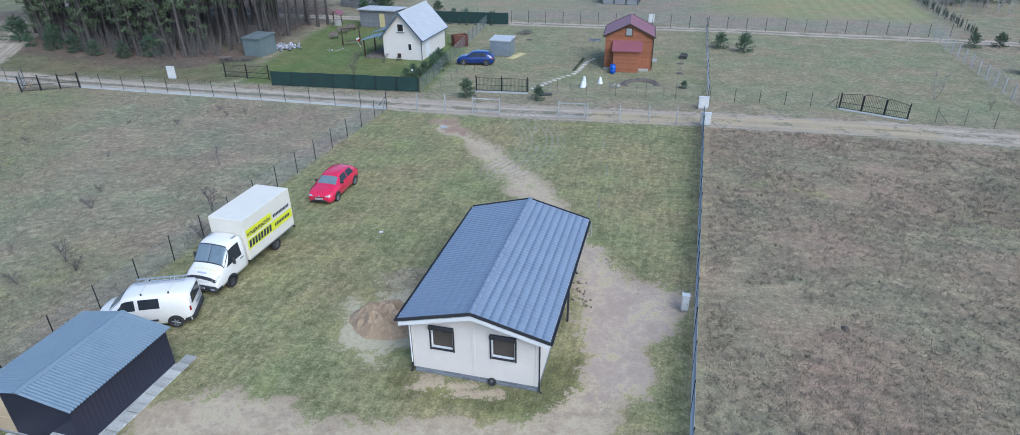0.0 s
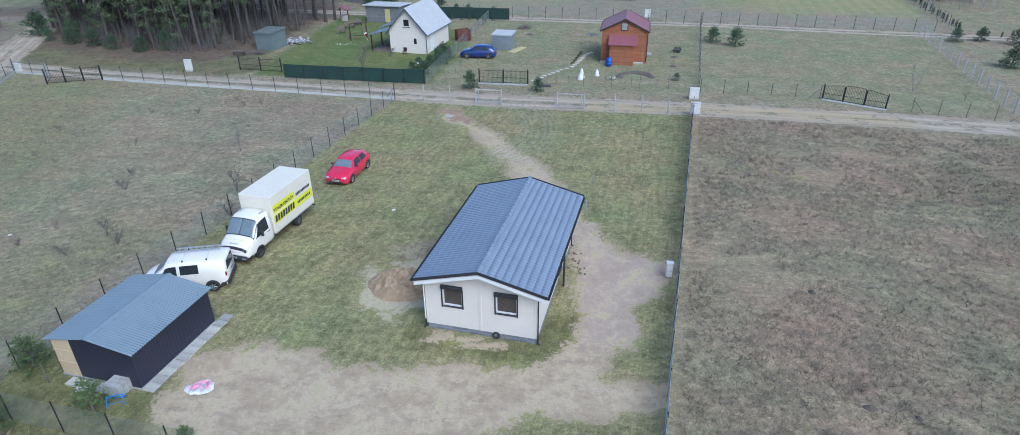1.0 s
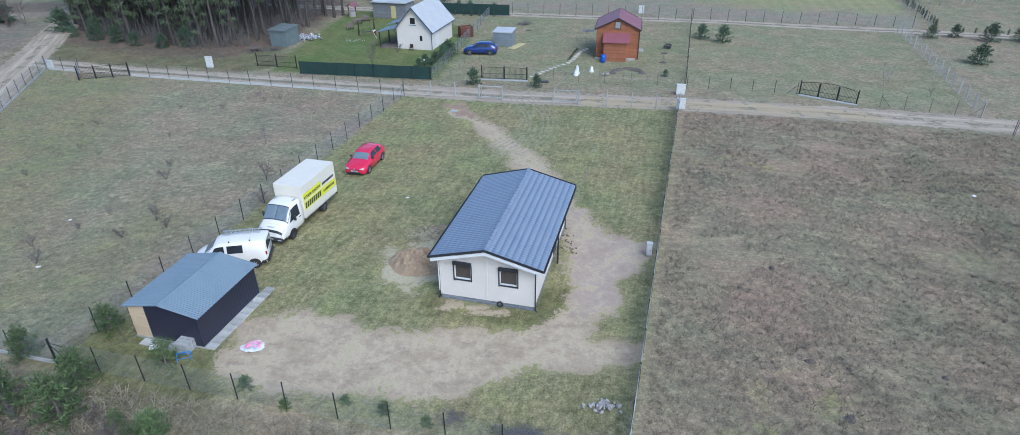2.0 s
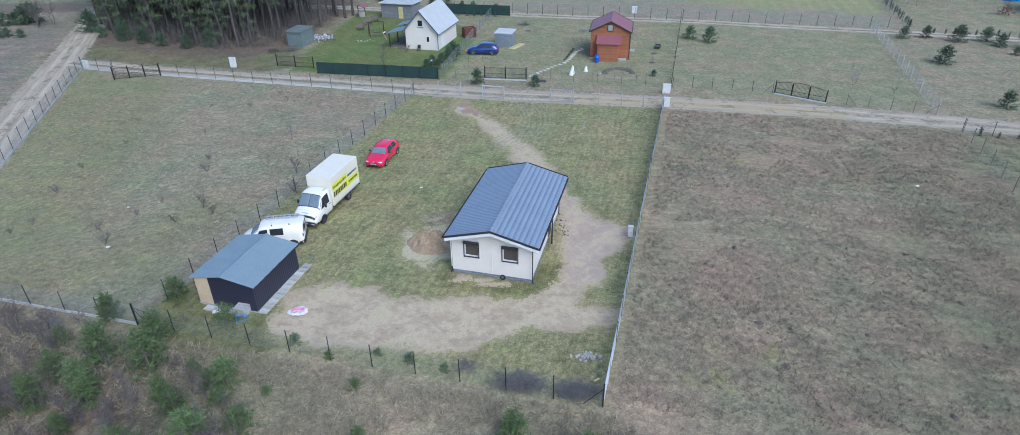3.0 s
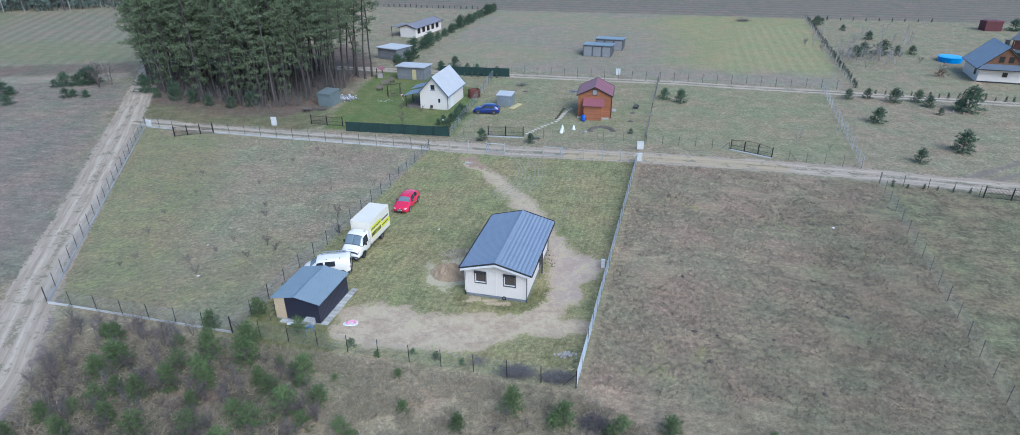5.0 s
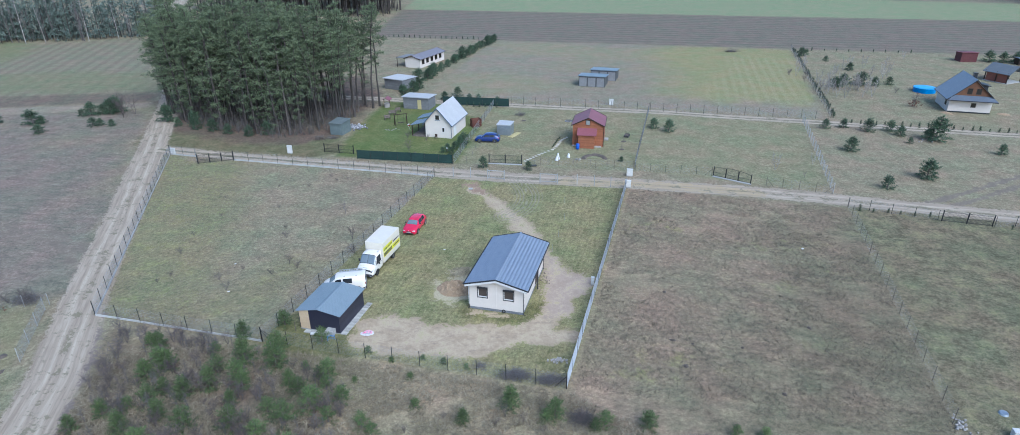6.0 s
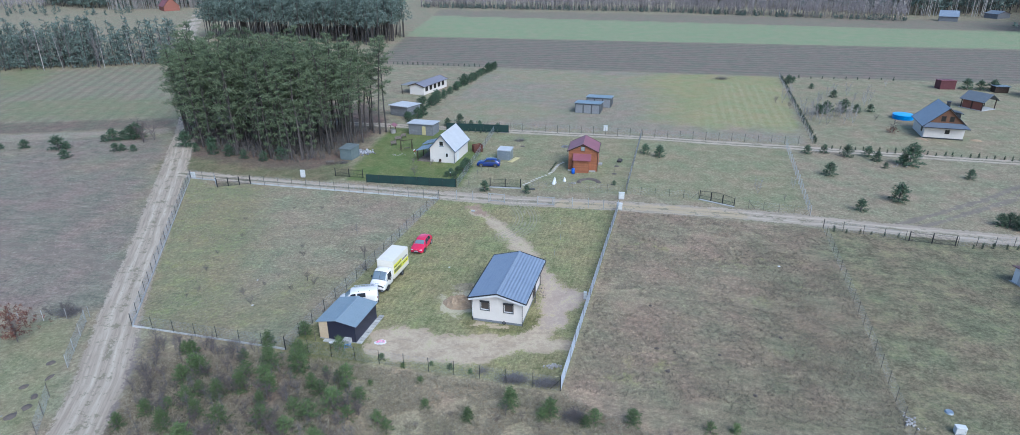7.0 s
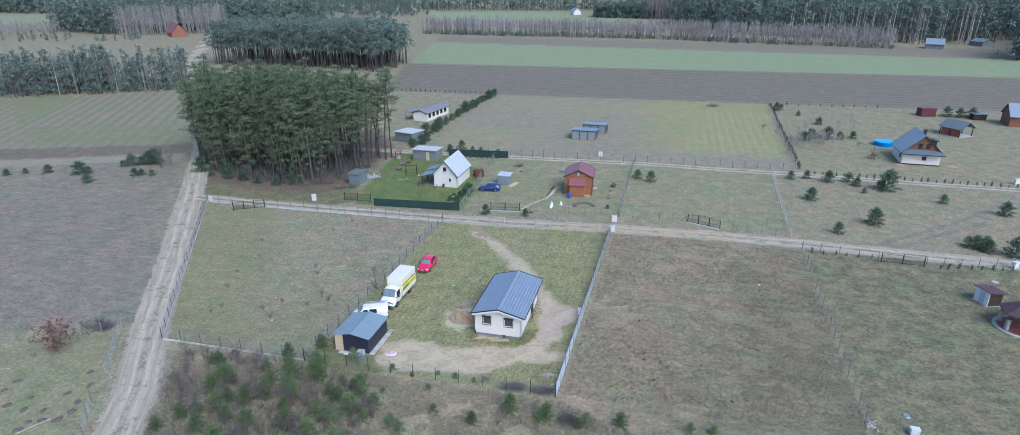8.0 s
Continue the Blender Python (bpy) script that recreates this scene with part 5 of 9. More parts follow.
for y in (0.0, 2.73):
    for s in (-1, 1):
        arch(van, s * 0.902, y, 0.38, s)
        wheel(van, s * 0.83, y, 0.315, 0.20, s, RIM, 6, 0.66)
for s in (-1, 1):
    mirror(van, s * 0.90, 2.15, 1.08, s)
for y in (0.1, 1.3):
    bm = NB()
    box(bm, -0.66, 0.66, y - 0.02, y + 0.02, 1.90, 1.925, 0.005)
    part("rack_bar", bm, VAN, van, "white roof bar")
    for x in (-0.62, 0.62):
        bm = NB()
        box(bm, x - 0.03, x + 0.03, y - 0.035, y + 0.035, 1.74, 1.90, 0.01)
        part("rack_foot", bm, PLASTIC, van)
bm = NB()
for x in (0.18, 0.56):
    box(bm, x, x + 0.05, -0.45, 1.85, 1.93, 1.99)
for k in range(8):
    rod(bm, (0.2, -0.3 + 0.28 * k, 1.96), (0.58, -0.3 + 0.28 * k, 1.96), 0.02)
part("ladder", bm, CHROME, van, "aluminium ladder")

# box truck: the origin lies under the rear axle
truck = thing("box_truck", pose(-14.55, 32.02, 0, 0, 0, -105.4 - 90), "white rental box truck with yellow lettering bands, parked by the fence", "truck")
BX, B0, B1, BZ0, BZ1 = 1.05, -1.78, 2.45, 0.70, 3.10
bm = NB()
box(bm, -BX, BX, B0, B1, BZ0, BZ1, 0.03)
cargo = part("cargo_box", bm, BOXWHITE, truck, "white smooth cargo box")
for x in (-BX, BX):
    s = -1 if x < 0 else 1
    for z in (BZ0 + 0.005, BZ1 - 0.075):
        bm = NB()
        box(bm, x, x + s * 0.012, B0 + 0.03, B1 - 0.03, z, z + 0.07, 0.004)
        part("edge_rail", bm, CHROME if z < 1 else BOXWHITE, cargo)
    for y in (B0 + 0.01, B1 - 0.07):
        bm = NB()
        box(bm, x, x + s * 0.010, y, y + 0.06, BZ0 + 0.08, BZ1 - 0.08, 0.003)
        part("corner_post", bm, BOXWHITE, cargo)
for s in (-1, 1):
    x = s * (BX + 0.005)
    bm = NB()
    prism(bm, [(0.12, 1.99), (2.40, 1.99), (2.40, 2.47), (0.12, 2.47)], x, x + s * 0.004, "x")
    band = part("band", bm, YELLOW, cargo, "yellow band")
    bm = NB()
    prism(bm, [(B0 + 0.06, 1.32), (2.40, 1.32), (2.40, 1.87), (B0 + 0.06, 1.87)], x, x + s * 0.004, "x")
    band2 = part("band", bm, YELLOW, cargo, "yellow band")
    # eight slanted marks for the company's name, bars for the number and the web address
    def marks(y0, width, z0, z1, n, mat, lean=0.06):
        dirn = -s  # reads ahead to astern on the left side
        for k in range(n):
            bm = NB()
            a = y0 + s * 0.0 + (k * width / n) * (-1 if s < 0 else 1)
            b = a + (width / n * 0.74) * (-1 if s < 0 else 1)
            prism(bm, [(a, z0), (b, z0), (b + lean * (-1 if s < 0 else 1), z1), (a + lean * (-1 if s < 0 else 1), z1)], x + s * 0.0045, x + s * 0.008, "x")
            part("mark", bm, mat, band2)
    start = 2.30 if s < 0 else 0.25
    marks(start, 2.05, 1.40, 1.80, 8, INK)
    marks(start - 2.35 if s < 0 else -1.65, 1.45, 1.50, 1.68, 9, INK, 0.02)
    marks(0.0 if s < 0 else -1.6, 1.55, 2.06, 2.24, 11, INK, 0.02)
    txt = bpy.data.curves.new("words", "FONT")
    txt.body, txt.size, txt.extrude, txt.offset, txt.shear = "WYNAJEM POJAZD\u00d3W", 0.27, 0.002, 0.008, 0.15
    tmp = new("words", txt)
    bpy.context.view_layer.update()
    me = bpy.data.meshes.new_from_object(tmp.evaluated_get(bpy.context.evaluated_depsgraph_get()))
    bpy.data.objects.remove(tmp)
    wide = max(v.co.x for v in me.vertices)
    me.transform(Matrix.Diagonal((2.1 / wide, 1, 1, 1)))
    me.transform(pose(x + s * 0.006, 2.33 if s < 0 else 0.2, 2.08, 90, 0, -90 if s < 0 else 90))
    me.materials.clear()
    me.materials.append(INK)
    o = new("lettering", me)
    o.parent = band
    o["label"] = "dark vehicle-hire lettering"
bm = NB()
box(bm, -BX + 0.04, BX - 0.04, B0 - 0.03, B0 - 0.002, BZ0 + 0.05, BZ1 - 0.06, 0.01)
doors = part("rear_doors", bm, BOXWHITE, cargo)
for x in (-0.3, 0.3):
    bm = NB()
    rod(bm, (x, B0 - 0.05, BZ0 + 0.1), (x, B0 - 0.05, BZ1 - 0.1), 0.018)
    part("lock_rod", bm, CHROME, doors)
bm = NB()
for x in (-0.42, 0.42):
    box(bm, x - 0.04, x + 0.04, B0 + 0.1, 4.6, 0.48, 0.66)
for y in (-1.2, 0.6, 1.8):
    box(bm, -0.9, 0.9, y, y + 0.08, 0.6, 0.70)
part("chassis", bm, PLASTIC, truck)
bm = NB()
box(bm, -0.95, 0.95, B0 - 0.22, B0 - 0.14, 0.42, 0.54, 0.02)
box(bm, -0.05, 0.05, B0 - 0.2, B0 + 0.2, 0.46, 0.6)
part("rear_bar", bm, PLASTIC, truck)
bm = NB()
box(bm, 0.55, 0.95, 1.0, 1.9, 0.35, 0.62, 0.05)
part("fuel_tank", bm, PLASTIC, truck)


def cring(sill, zsill, belt, zbelt, top, ztop, crown=0.03):
    return half_ring([(sill * 0.95, zsill), (sill, zsill + 0.15), (sill, (zsill + zbelt) / 2 + 0.1), (belt, zbelt), (top, ztop - 0.09), (top * 0.86, ztop - 0.012), (top * 0.4, ztop + crown * 0.7), (0.0, ztop + crown)])


cs = [
    (2.53, cring(0.95, 0.48, 0.96, 1.32, 0.84, 2.28)),
    (2.75, cring(0.97, 0.46, 0.97, 1.32, 0.86, 2.33)),
    (3.25, cring(0.98, 0.46, 0.97, 1.30, 0.86, 2.33)),
    (3.66, cring(0.98, 0.46, 0.97, 1.28, 0.84, 2.26)),
    (4.30, cring(0.98, 0.46, 0.96, 1.24, 0.90, 1.47, 0.04)),
    (4.64, cring(0.98, 0.42, 0.95, 1.18, 0.86, 1.33, 0.05)),
    (4.94, cring(0.96, 0.38, 0.92, 1.00, 0.82, 1.13, 0.05)),
    (5.07, cring(0.92, 0.38, 0.88, 0.82, 0.78, 0.92, 0.03)),
]
part("cab", hull(cs), VAN, truck, "white painted cab", True)
RC = len(cs[0][1]) - 1
part("screen_surround", patch_on(cs, [(3.02, 3.85), (3.02, RC - 3.85), (4.08, RC - 3.6), (4.08, 3.6)], 0.012, 14), PLASTIC, truck, "black screen surround", True)
part("windscreen", patch_on(cs, [(3.08, 4.0), (3.08, RC - 4.0), (3.96, RC - 3.82), (3.96, 3.82)], 0.022, 12), SCREEN, truck, "large pale windscreen", True)
for sgn in (0, 1):
    def V(v):
        return v if sgn == 0 else RC - v
    part("side_window", patch_on(cs, [(1.35, V(3.05)), (3.8, V(3.05)), (3.05, V(3.85)), (1.35, V(3.85))], 0.014, 4), CARGLASS, truck)
    part("headlight", patch_on(cs, [(5.15, V(2.95)), (6.45, V(2.8)), (6.6, V(3.6)), (5.7, V(3.55))], 0.016, 4), LAMP, truck, smooth=True)
    part("door_handle", patch_on(cs, [(1.15, V(2.62)), (1.75, V(2.62)), (1.75, V(2.78)), (1.15, V(2.78))], 0.03, 1), PLASTIC, truck)
    part("bumper_side", patch_on(cs, [(5.2, V(0.05)), (6.98, V(0.05)), (6.98, V(1.1)), (5.3, V(1.1))], 0.014, 3), PLASTIC, truck)
part("grille_band", patch_on(cs, [(6.2, 3.1), (6.2, RC - 3.1), (6.85, RC - 3.1), (6.85, 3.1)], 0.014, 8), PLASTIC, truck, "black grille band", True)
for k in range(8):
    v0 = 5.1 + k * (RC - 10.2) / 8
    v1 = v0 + (RC - 10.2) / 8 * 0.7
    part("bonnet_mark", patch_on(cs, [(4.9, v0), (4.9, v1), (5.08, v1), (5.08, v0)], 0.012, 1), PALEYELLOW, truck, "pale yellow name mark")
part("bonnet_badge", patch_on(cs, [(5.55, 6.2), (5.55, RC - 6.2), (5.8, RC - 6.2), (5.8, 6.2)], 0.012, 2), INKGREY, truck)
bm = NB()
box(bm, -0.93, 0.93, 4.85, 5.16, 0.34, 0.635, 0.05)
part("front_bumper", bm, PLASTIC, truck, "black front bumper and grille")
bm = NB()
box(bm, -0.90, 0.90, 4.90, 5.10, 0.64, 0.76, 0.04)
part("bumper_skin", bm, VAN, truck, "white bumper skin")
for x in (-0.72, 0.72):
    bm = NB()
    box(bm, x - 0.13, x + 0.13, 5.155, 5.175, 0.47, 0.55, 0.015)
    part("fog_lamp", bm, LAMP, truck)
plate(truck, 5.162, 0.48, 0.012)
for s in (-1, 1):
    arch(truck, s * 0.978, 3.97, 0.42, s)
    wheel(truck, s * 0.88, 3.97, 0.345, 0.22, s, DARKRIM, 8, 0.6)
    wheel(truck, s * 0.86, 0.0, 0.345, 0.28, s, DARKRIM, 8, 0.6)
    bm = NB()
    box(bm, s * 0.72, s * 1.0, -0.42, 0.42, 0.70, 0.735, 0.01)
    part("mudguard", bm, PLASTIC, truck)
    bm = NB()
    rod(bm, (s * 0.95, 3.75, 1.42), (s * 1.16, 3.80, 1.46), 0.025)
    box(bm, s * 1.08, s * 1.27, 3.72, 3.84, 1.32, 1.68, 0.04)
    part("wing_mirror", bm, PLASTIC, truck)
    bm = NB()
    box(bm, s * 0.62, s * 0.74, 2.75, 3.1, 2.325, 2.375, 0.015)
    part("roof_lamp", bm, CHROME, truck)

# ---- fences and gates ----
def netting(n_len, h, pitch, r, z0=0.03):
    """Chain-link: straight strands in both slants, three-sided."""
    vs, fs = [], []
    for sgn in (1, -1):
        starts = np.arange(-h, n_len + h, pitch)
        for s in starts:
            x0, x1 = (s, s + h) if sgn > 0 else (s + h, s)
            p0, p1 = np.array([x0, z0]), np.array([x1, z0 + h])
            d = p1 - p0
            lo, hi = 0.0, 1.0
            for lim, side in ((0.0, 1), (n_len, -1)):
                a, b = p0[0], p1[0]
                if side == 1:
                    if a < lim and b < lim:
                        lo, hi = 1, 0
                    elif a < lim:
                        lo = max(lo, (lim - a) / (b - a))
                    elif b < lim:
                        hi = min(hi, (lim - a) / (b - a))
                else:
                    if a > lim and b > lim:
                        lo, hi = 1, 0
                    elif a > lim:
                        lo = max(lo, (lim - a) / (b - a))
                    elif b > lim:
                        hi = min(hi, (lim - a) / (b - a))
            if hi - lo < 0.02:
                continue
            a, b = p0 + d * lo, p0 + d * hi
            k = len(vs)
            for q in (a, b):
                vs += [(q[0] - r * sgn, -r * 0.6 + 0.004 * sgn, q[1]), (q[0] + r * sgn, -r * 0.6 + 0.004 * sgn, q[1]), (q[0], r + 0.004 * sgn, q[1])]
            fs += [(k, k + 1, k + 4, k + 3), (k + 1, k + 2, k + 5, k + 4), (k + 2, k, k + 3, k + 5)]
    for z in (z0, z0 + h / 2, z0 + h):
        k = len(vs)
        for x in (0, n_len):
            vs += [(x, -r, z - r), (x, r, z - r), (x, 0, z + r)]
        fs += [(k, k + 1, k + 4, k + 3), (k + 1, k + 2, k + 5, k + 4), (k + 2, k, k + 3, k + 5)]
    return vs, fs


def span(a, b):
    return math.hypot(b[0] - a[0], b[1] - a[1]), math.degrees(math.atan2(b[1] - a[1], b[0] - a[0]))


def fence(a, b, bays, label, h=1.5, post=POST, net=WIRE, base=False, pr=0.028, pitch=0.08, wr=0.0015, braces=(), square=False, skip=()):
    n_len, turn = span(a, b)
    fn = thing("fence", pose(a[0], a[1], 0, 0, 0, turn), label, "fence", "chain-link fences", "structure")
    bm = NB()
    if square:
        box(bm, -pr, pr, -pr, pr, -0.1, h + 0.12, 0.01)
    else:
        rod(bm, (0, 0, -0.1), (0, 0, h + 0.10), pr, None, 8)
        rod(bm, (0, 0, h + 0.10), (0, 0, h + 0.13), pr * 1.2, pr * 0.6, 8)
    rnd = random.Random(int(a[0] * 13 + b[1] * 7))
    one = None
    for k in range(bays + 1):
        if k in skip:
            continue
        m = pose(n_len * k / bays, 0, 0, rnd.uniform(-1.2, 1.2), rnd.uniform(-1.2, 1.2), 0)
        if one is None:
            one = part("post", bm, post, fn)
            one.matrix_basis = m
        else:
            again("post", one, fn, m)
    for k, way in braces:
        bm = NB()
        x = n_len * k / bays
        rod(bm, (x, 0, h * 0.86), (x + way * 1.0, 0.0, 0.0), pr * 0.7, None, 6)
        part("brace", bm, post, fn)
    if net:
        o = soup("netting", *netting(n_len, h - (0.18 if base else 0), pitch, wr, 0.21 if base else 0.03), net, fn)
        o["kind"] = "stuff"
    if base:
        bm = NB()
        w = n_len / bays
        box(bm, -w / 2 + 0.03, w / 2 - 0.03, -0.03, 0.03, -0.1, 0.21, 0.008)
        p = None
        for k in range(bays):
            m = pose(w * (k + 0.5), 0, rnd.uniform(-0.02, 0.02))
            if p is None:
                p = part("base_plate", bm, BASEPLATE, fn, "pale concrete base plate")
                p.matrix_basis = m
            else:
                again("base_plate", p, fn, m, "pale concrete base plate")
    return fn


fence((-22.95, 15.9), (4.4, 9.3), 11, "dark-posted chain-link fence along the rough grass", 1.5, braces=((0, 1), (11, -1)))
fence((-22.95, 15.95), (-11.8, 57.2), 17, "dark-posted chain-link fence between two plots", 1.5, braces=((0, 1), (17, -1)))
fence((4.42, 9.3), (16.2, 52.6), 18, "long chain-link fence with dark posts and bright wire", 1.55, POST, BRIGHTWIRE, pitch=0.05, wr=0.0055, braces=((18, -1),))
fence((-41.0, 20.3), (-23.0, 15.9), 7, "dark-posted fence on pale concrete base plates", 1.5, base=True)
fence((-41.0, 20.35), (-56.7, 67.7), 20, "dark-posted fence on pale concrete base plates beside the track", 1.5, base=True)
fence((-44.9, 64.75), (-11.8, 57.25), 13, "dark-posted fence on pale concrete base plates along the road", 1.5, base=True, braces=((13, -1),))
fence((-56.6, 67.75), (-51.9, 66.5), 2, "short dark-posted fence on a concrete base", 1.5, base=True)
fence((-51.9, 66.5), (-50.1, 63.2), 2, "short angled dark fence beside a gate", 1.5, base=True)
fence((1.4, 62.1), (18.3, 59.4), 6, "thin wire fence with grey posts along the road", 1.4, OLDWOOD, WIRE, pr=0.025, wr=0.0015, pitch=0.12, braces=((6, -1),))
fence((18.48, 59.6), (26.94, 92.1), 14, "wire fence with reddish posts between two plots", 1.5, DARKWOOD, WIRE, pr=0.03, wr=0.0014, pitch=0.07)
fence((-9.4, 62.5), (-4.0, 96.5), 14, "wire fence with grey posts between two gardens", 1.4, OLDWOOD, WIRE, pr=0.028, wr=0.002, pitch=0.09)
fence((18.6, 59.3), (29.6, 57.0), 5, "wire fence with dark posts along the road", 1.2, POST, WIRE, pr=0.025, wr=0.0015, pitch=0.12, braces=((5, -1),))
fence((36.2, 52.8), (44.3, 49.8), 4, "wire fence with grey posts along the road", 1.3, OLDWOOD, WIRE, pr=0.03, wr=0.0015, pitch=0.12, braces=((0, 1), (4, -1)))
fence((44.4, 49.9), (54.2, 84.2), 15, "fence of grey concrete posts and wire", 1.5, CONCRETE, WIRE, pr=0.055, wr=0.001, pitch=0.1, square=True)
fence((-13.0, 100.6), (57.4, 86.2), 28, "tall wire fence with dark posts round a field", 1.6, POST, WIRE, pr=0.03, wr=0.0013, pitch=0.1)
fence((60.6, 86.8), (79.9, 155.8), 24, "wire fence with grey posts beside a young hedge", 1.5, POST, WIRE, pr=0.03, wr=0.001, pitch=0.12)
fence((44.2, 45.0), (33.5, 5.3), 16, "wire fence with weathered posts between two plots", 1.4, OLDWOOD, WIRE, pr=0.03, wr=0.0009, pitch=0.12)
fence((33.4, 5.2), (26.8, -20.0), 10, "wire fence with weathered posts between two plots", 1.4, OLDWOOD, WIRE, pr=0.03, wr=0.0009, pitch=0.12)
fence((44.3, 45.3), (53.7, 41.2), 4, "wire fence with dark posts along the road", 1.3, POST, WIRE, pr=0.028, wr=0.0018, pitch=0.1)
fence((59.6, 39.3), (72.0, 39.0), 5, "wire fence with dark posts along the road", 1.3, POST, WIRE, pr=0.028, wr=0.0018, pitch=0.1)
fence((-43.3, 13.0), (-46.6, 21.3), 3, "grey mesh fence panels leaning beside the track", 1.4, CONCRETE, WIRE, pr=0.035, wr=0.0017, pitch=0.07)
fence((-39.9, 3.6), (-42.2, 8.7), 2, "grey mesh fence panels beside the track", 1.4, OLDWOOD, WIRE, pr=0.03, wr=0.0014, pitch=0.07)
fence((-46.8, 22.3), (-56.0, 20.7), 4, "low wire fence with pale posts in rough grass", 1.2, CONCRETE, WIRE, pr=0.03, wr=0.0009, pitch=0.12)

# white concrete posts along the road with two open gate frames
bm = NB()
box(bm, -0.055, 0.055, -0.055, 0.055, -0.1, 1.55, 0.015)
rowm = tagged(part("concrete_post", bm, CONCRETE, None), "pale slender concrete fence post", "fence post", "posts along the road")
rowm.matrix_basis = pose(-8.97, 57.1, 0, 0, 1, -10)
for x, y in ((-6.35, 56.8), (9.25, 53.8), (11.67, 53.3), (13.98, 52.8)):
    copy_thing(rowm, pose(x, y, 0, random.uniform(-1, 1), random.uniform(-1, 1), -10))
for (x0, y0), (x1, y1) in (((-3.77, 56.1), (-1.32, 55.6)), ((3.92, 54.6), (6.43, 54.2))):
    n_len, turn = span((x0, y0), (x1, y1))
    g = thing("gate_frame", pose(x0, y0, 0, 0, 0, turn), "whitish gate frame of concrete posts and rails", "gate", "white gate frames")
    for x in (0, n_len):
        bm = NB()
        box(bm, x - 0.06, x + 0.06, -0.06, 0.06, -0.1, 1.5, 0.015)
        part("post", bm, CONCRETE, g)
    for z in (0.18, 1.32):
        bm = NB()
        box(bm, 0.062, n_len - 0.062, -0.04, 0.04, z, z + 0.09, 0.01)
        part("rail", bm, CONCRETE, g)
    bm = NB()
    box(bm, 0.2 if x0 < 0 else n_len - 0.28, 0.28 if x0 < 0 else n_len - 0.2, -0.04, 0.04, 0.272, 1.318, 0.01)
    part("upright", bm, CONCRETE, g)


def bar_gate(a, b, label, h=1.5, leaves=2, arch_top=0.0, closed=True):
    n_len, turn = span(a, b)
    g = thing("metal_gate", pose(a[0], a[1], 0, 0, 0, turn), label, "gate", "dark metal gates")
    for k in range(leaves + 1):
        bm = NB()
        x = n_len * k / leaves
        box(bm, x - 0.05, x + 0.05, -0.05, 0.05, -0.1, h + 0.15, 0.01)
        part("post", bm, POST, g)
    for k in range(leaves):
        x0, x1 = n_len * k / leaves + 0.07, n_len * (k + 1) / leaves - 0.07
        bm = NB()
        n = 10
        def top(x):
            return h - 0.08 + arch_top * math.sin(math.pi * (x / n_len))
        for i in range(n):
            xa, xb = x0 + (x1 - x0) * i / n, x0 + (x1 - x0) * (i + 1) / n
            rod(bm, (xa, 0, top(xa)), (xb, 0, top(xb)), 0.022, None, 5)
        for z in (0.12, h * 0.45 if closed else 0.12):
            rod(bm, (x0, 0, z), (x1, 0, z), 0.022, None, 5)
        for x in (x0, x1):
            rod(bm, (x, 0, 0.12), (x, 0, top(x)), 0.022, None, 5)
        leaf = part("leaf_frame", bm, POST, g)
        m = max(6, int((x1 - x0) / 0.13))
        for i in range(1, m):
            x = x0 + (x1 - x0) * i / m
            bm = NB()
            rod(bm, (x, 0, 0.12), (x, 0, top(x) + (0.09 if arch_top else 0)), 0.011, None, 5)
            part("bar", bm, POST, leaf)
    return g


bar_gate((-50.0, 63.15), (-45.0, 64.75), "dark metal double gate in a fence", 1.5, 3)
bar_gate((-31.3, 68.5), (-26.2, 67.4), "dark metal garden gate beside a screen fence", 1.45, 2)
bar_gate((-3.8, 62.9), (1.3, 62.2), "dark metal bar gate on a concrete strip", 1.45, 2)
bar_gate((29.8, 56.9), (34.25, 53.6), "dark ornamental double gate with raised middle", 1.35, 3, 0.35)
bar_gate((54.0, 40.9), (59.3, 39.3), "dark metal double gate along the road", 1.4, 2)
for (a, b) in (((29.7, 56.8), (34.3, 53.5)), ((-3.9, 62.75), (1.4, 62.05))):
    n_len, turn = span(a, b)
    k = thing("gate_sill", pose(a[0], a[1], 0, 0, 0, turn), "pale concrete strip under a gate", "sill", kind="structure")
    bm = NB()
    box(bm, 0, n_len, -0.3, 0.12, -0.1, 0.06, 0.02)
    part("strip", bm, CONCRETE, k)

# dark green screen cloth on the garden fence
n_len, turn = span((-25.1, 65.15), (-9.5, 62.5))
sc = thing("screen_fence", pose(-25.1, 65.15, 0, 0, 0, turn), "garden fence hung with dark green screen cloth", "fence", kind="structure")
xs = np.linspace(0, n_len, 90)
zs = np.linspace(0.08, 1.52, 9)
XX, ZZ = np.meshgrid(xs, zs)
YY = 0.05 * (fbm(XX, ZZ, 0.8, 3, 3) - 0.5) + 0.03 * np.sin(XX * 2.5)
ZZ = ZZ + 0.05 * (fbm(XX, XX * 0, 0.5, 2, 4) - 0.5) * (ZZ > 1.4)
v = np.stack([XX, YY, ZZ], -1).reshape(-1, 3)
i = np.arange(v.shape[0]).reshape(XX.shape)
soup("cloth", v, np.stack([i[:-1, :-1], i[:-1, 1:], i[1:, 1:], i[1:, :-1]], -1).reshape(-1, 4), SCREENCLOTH, sc, True)
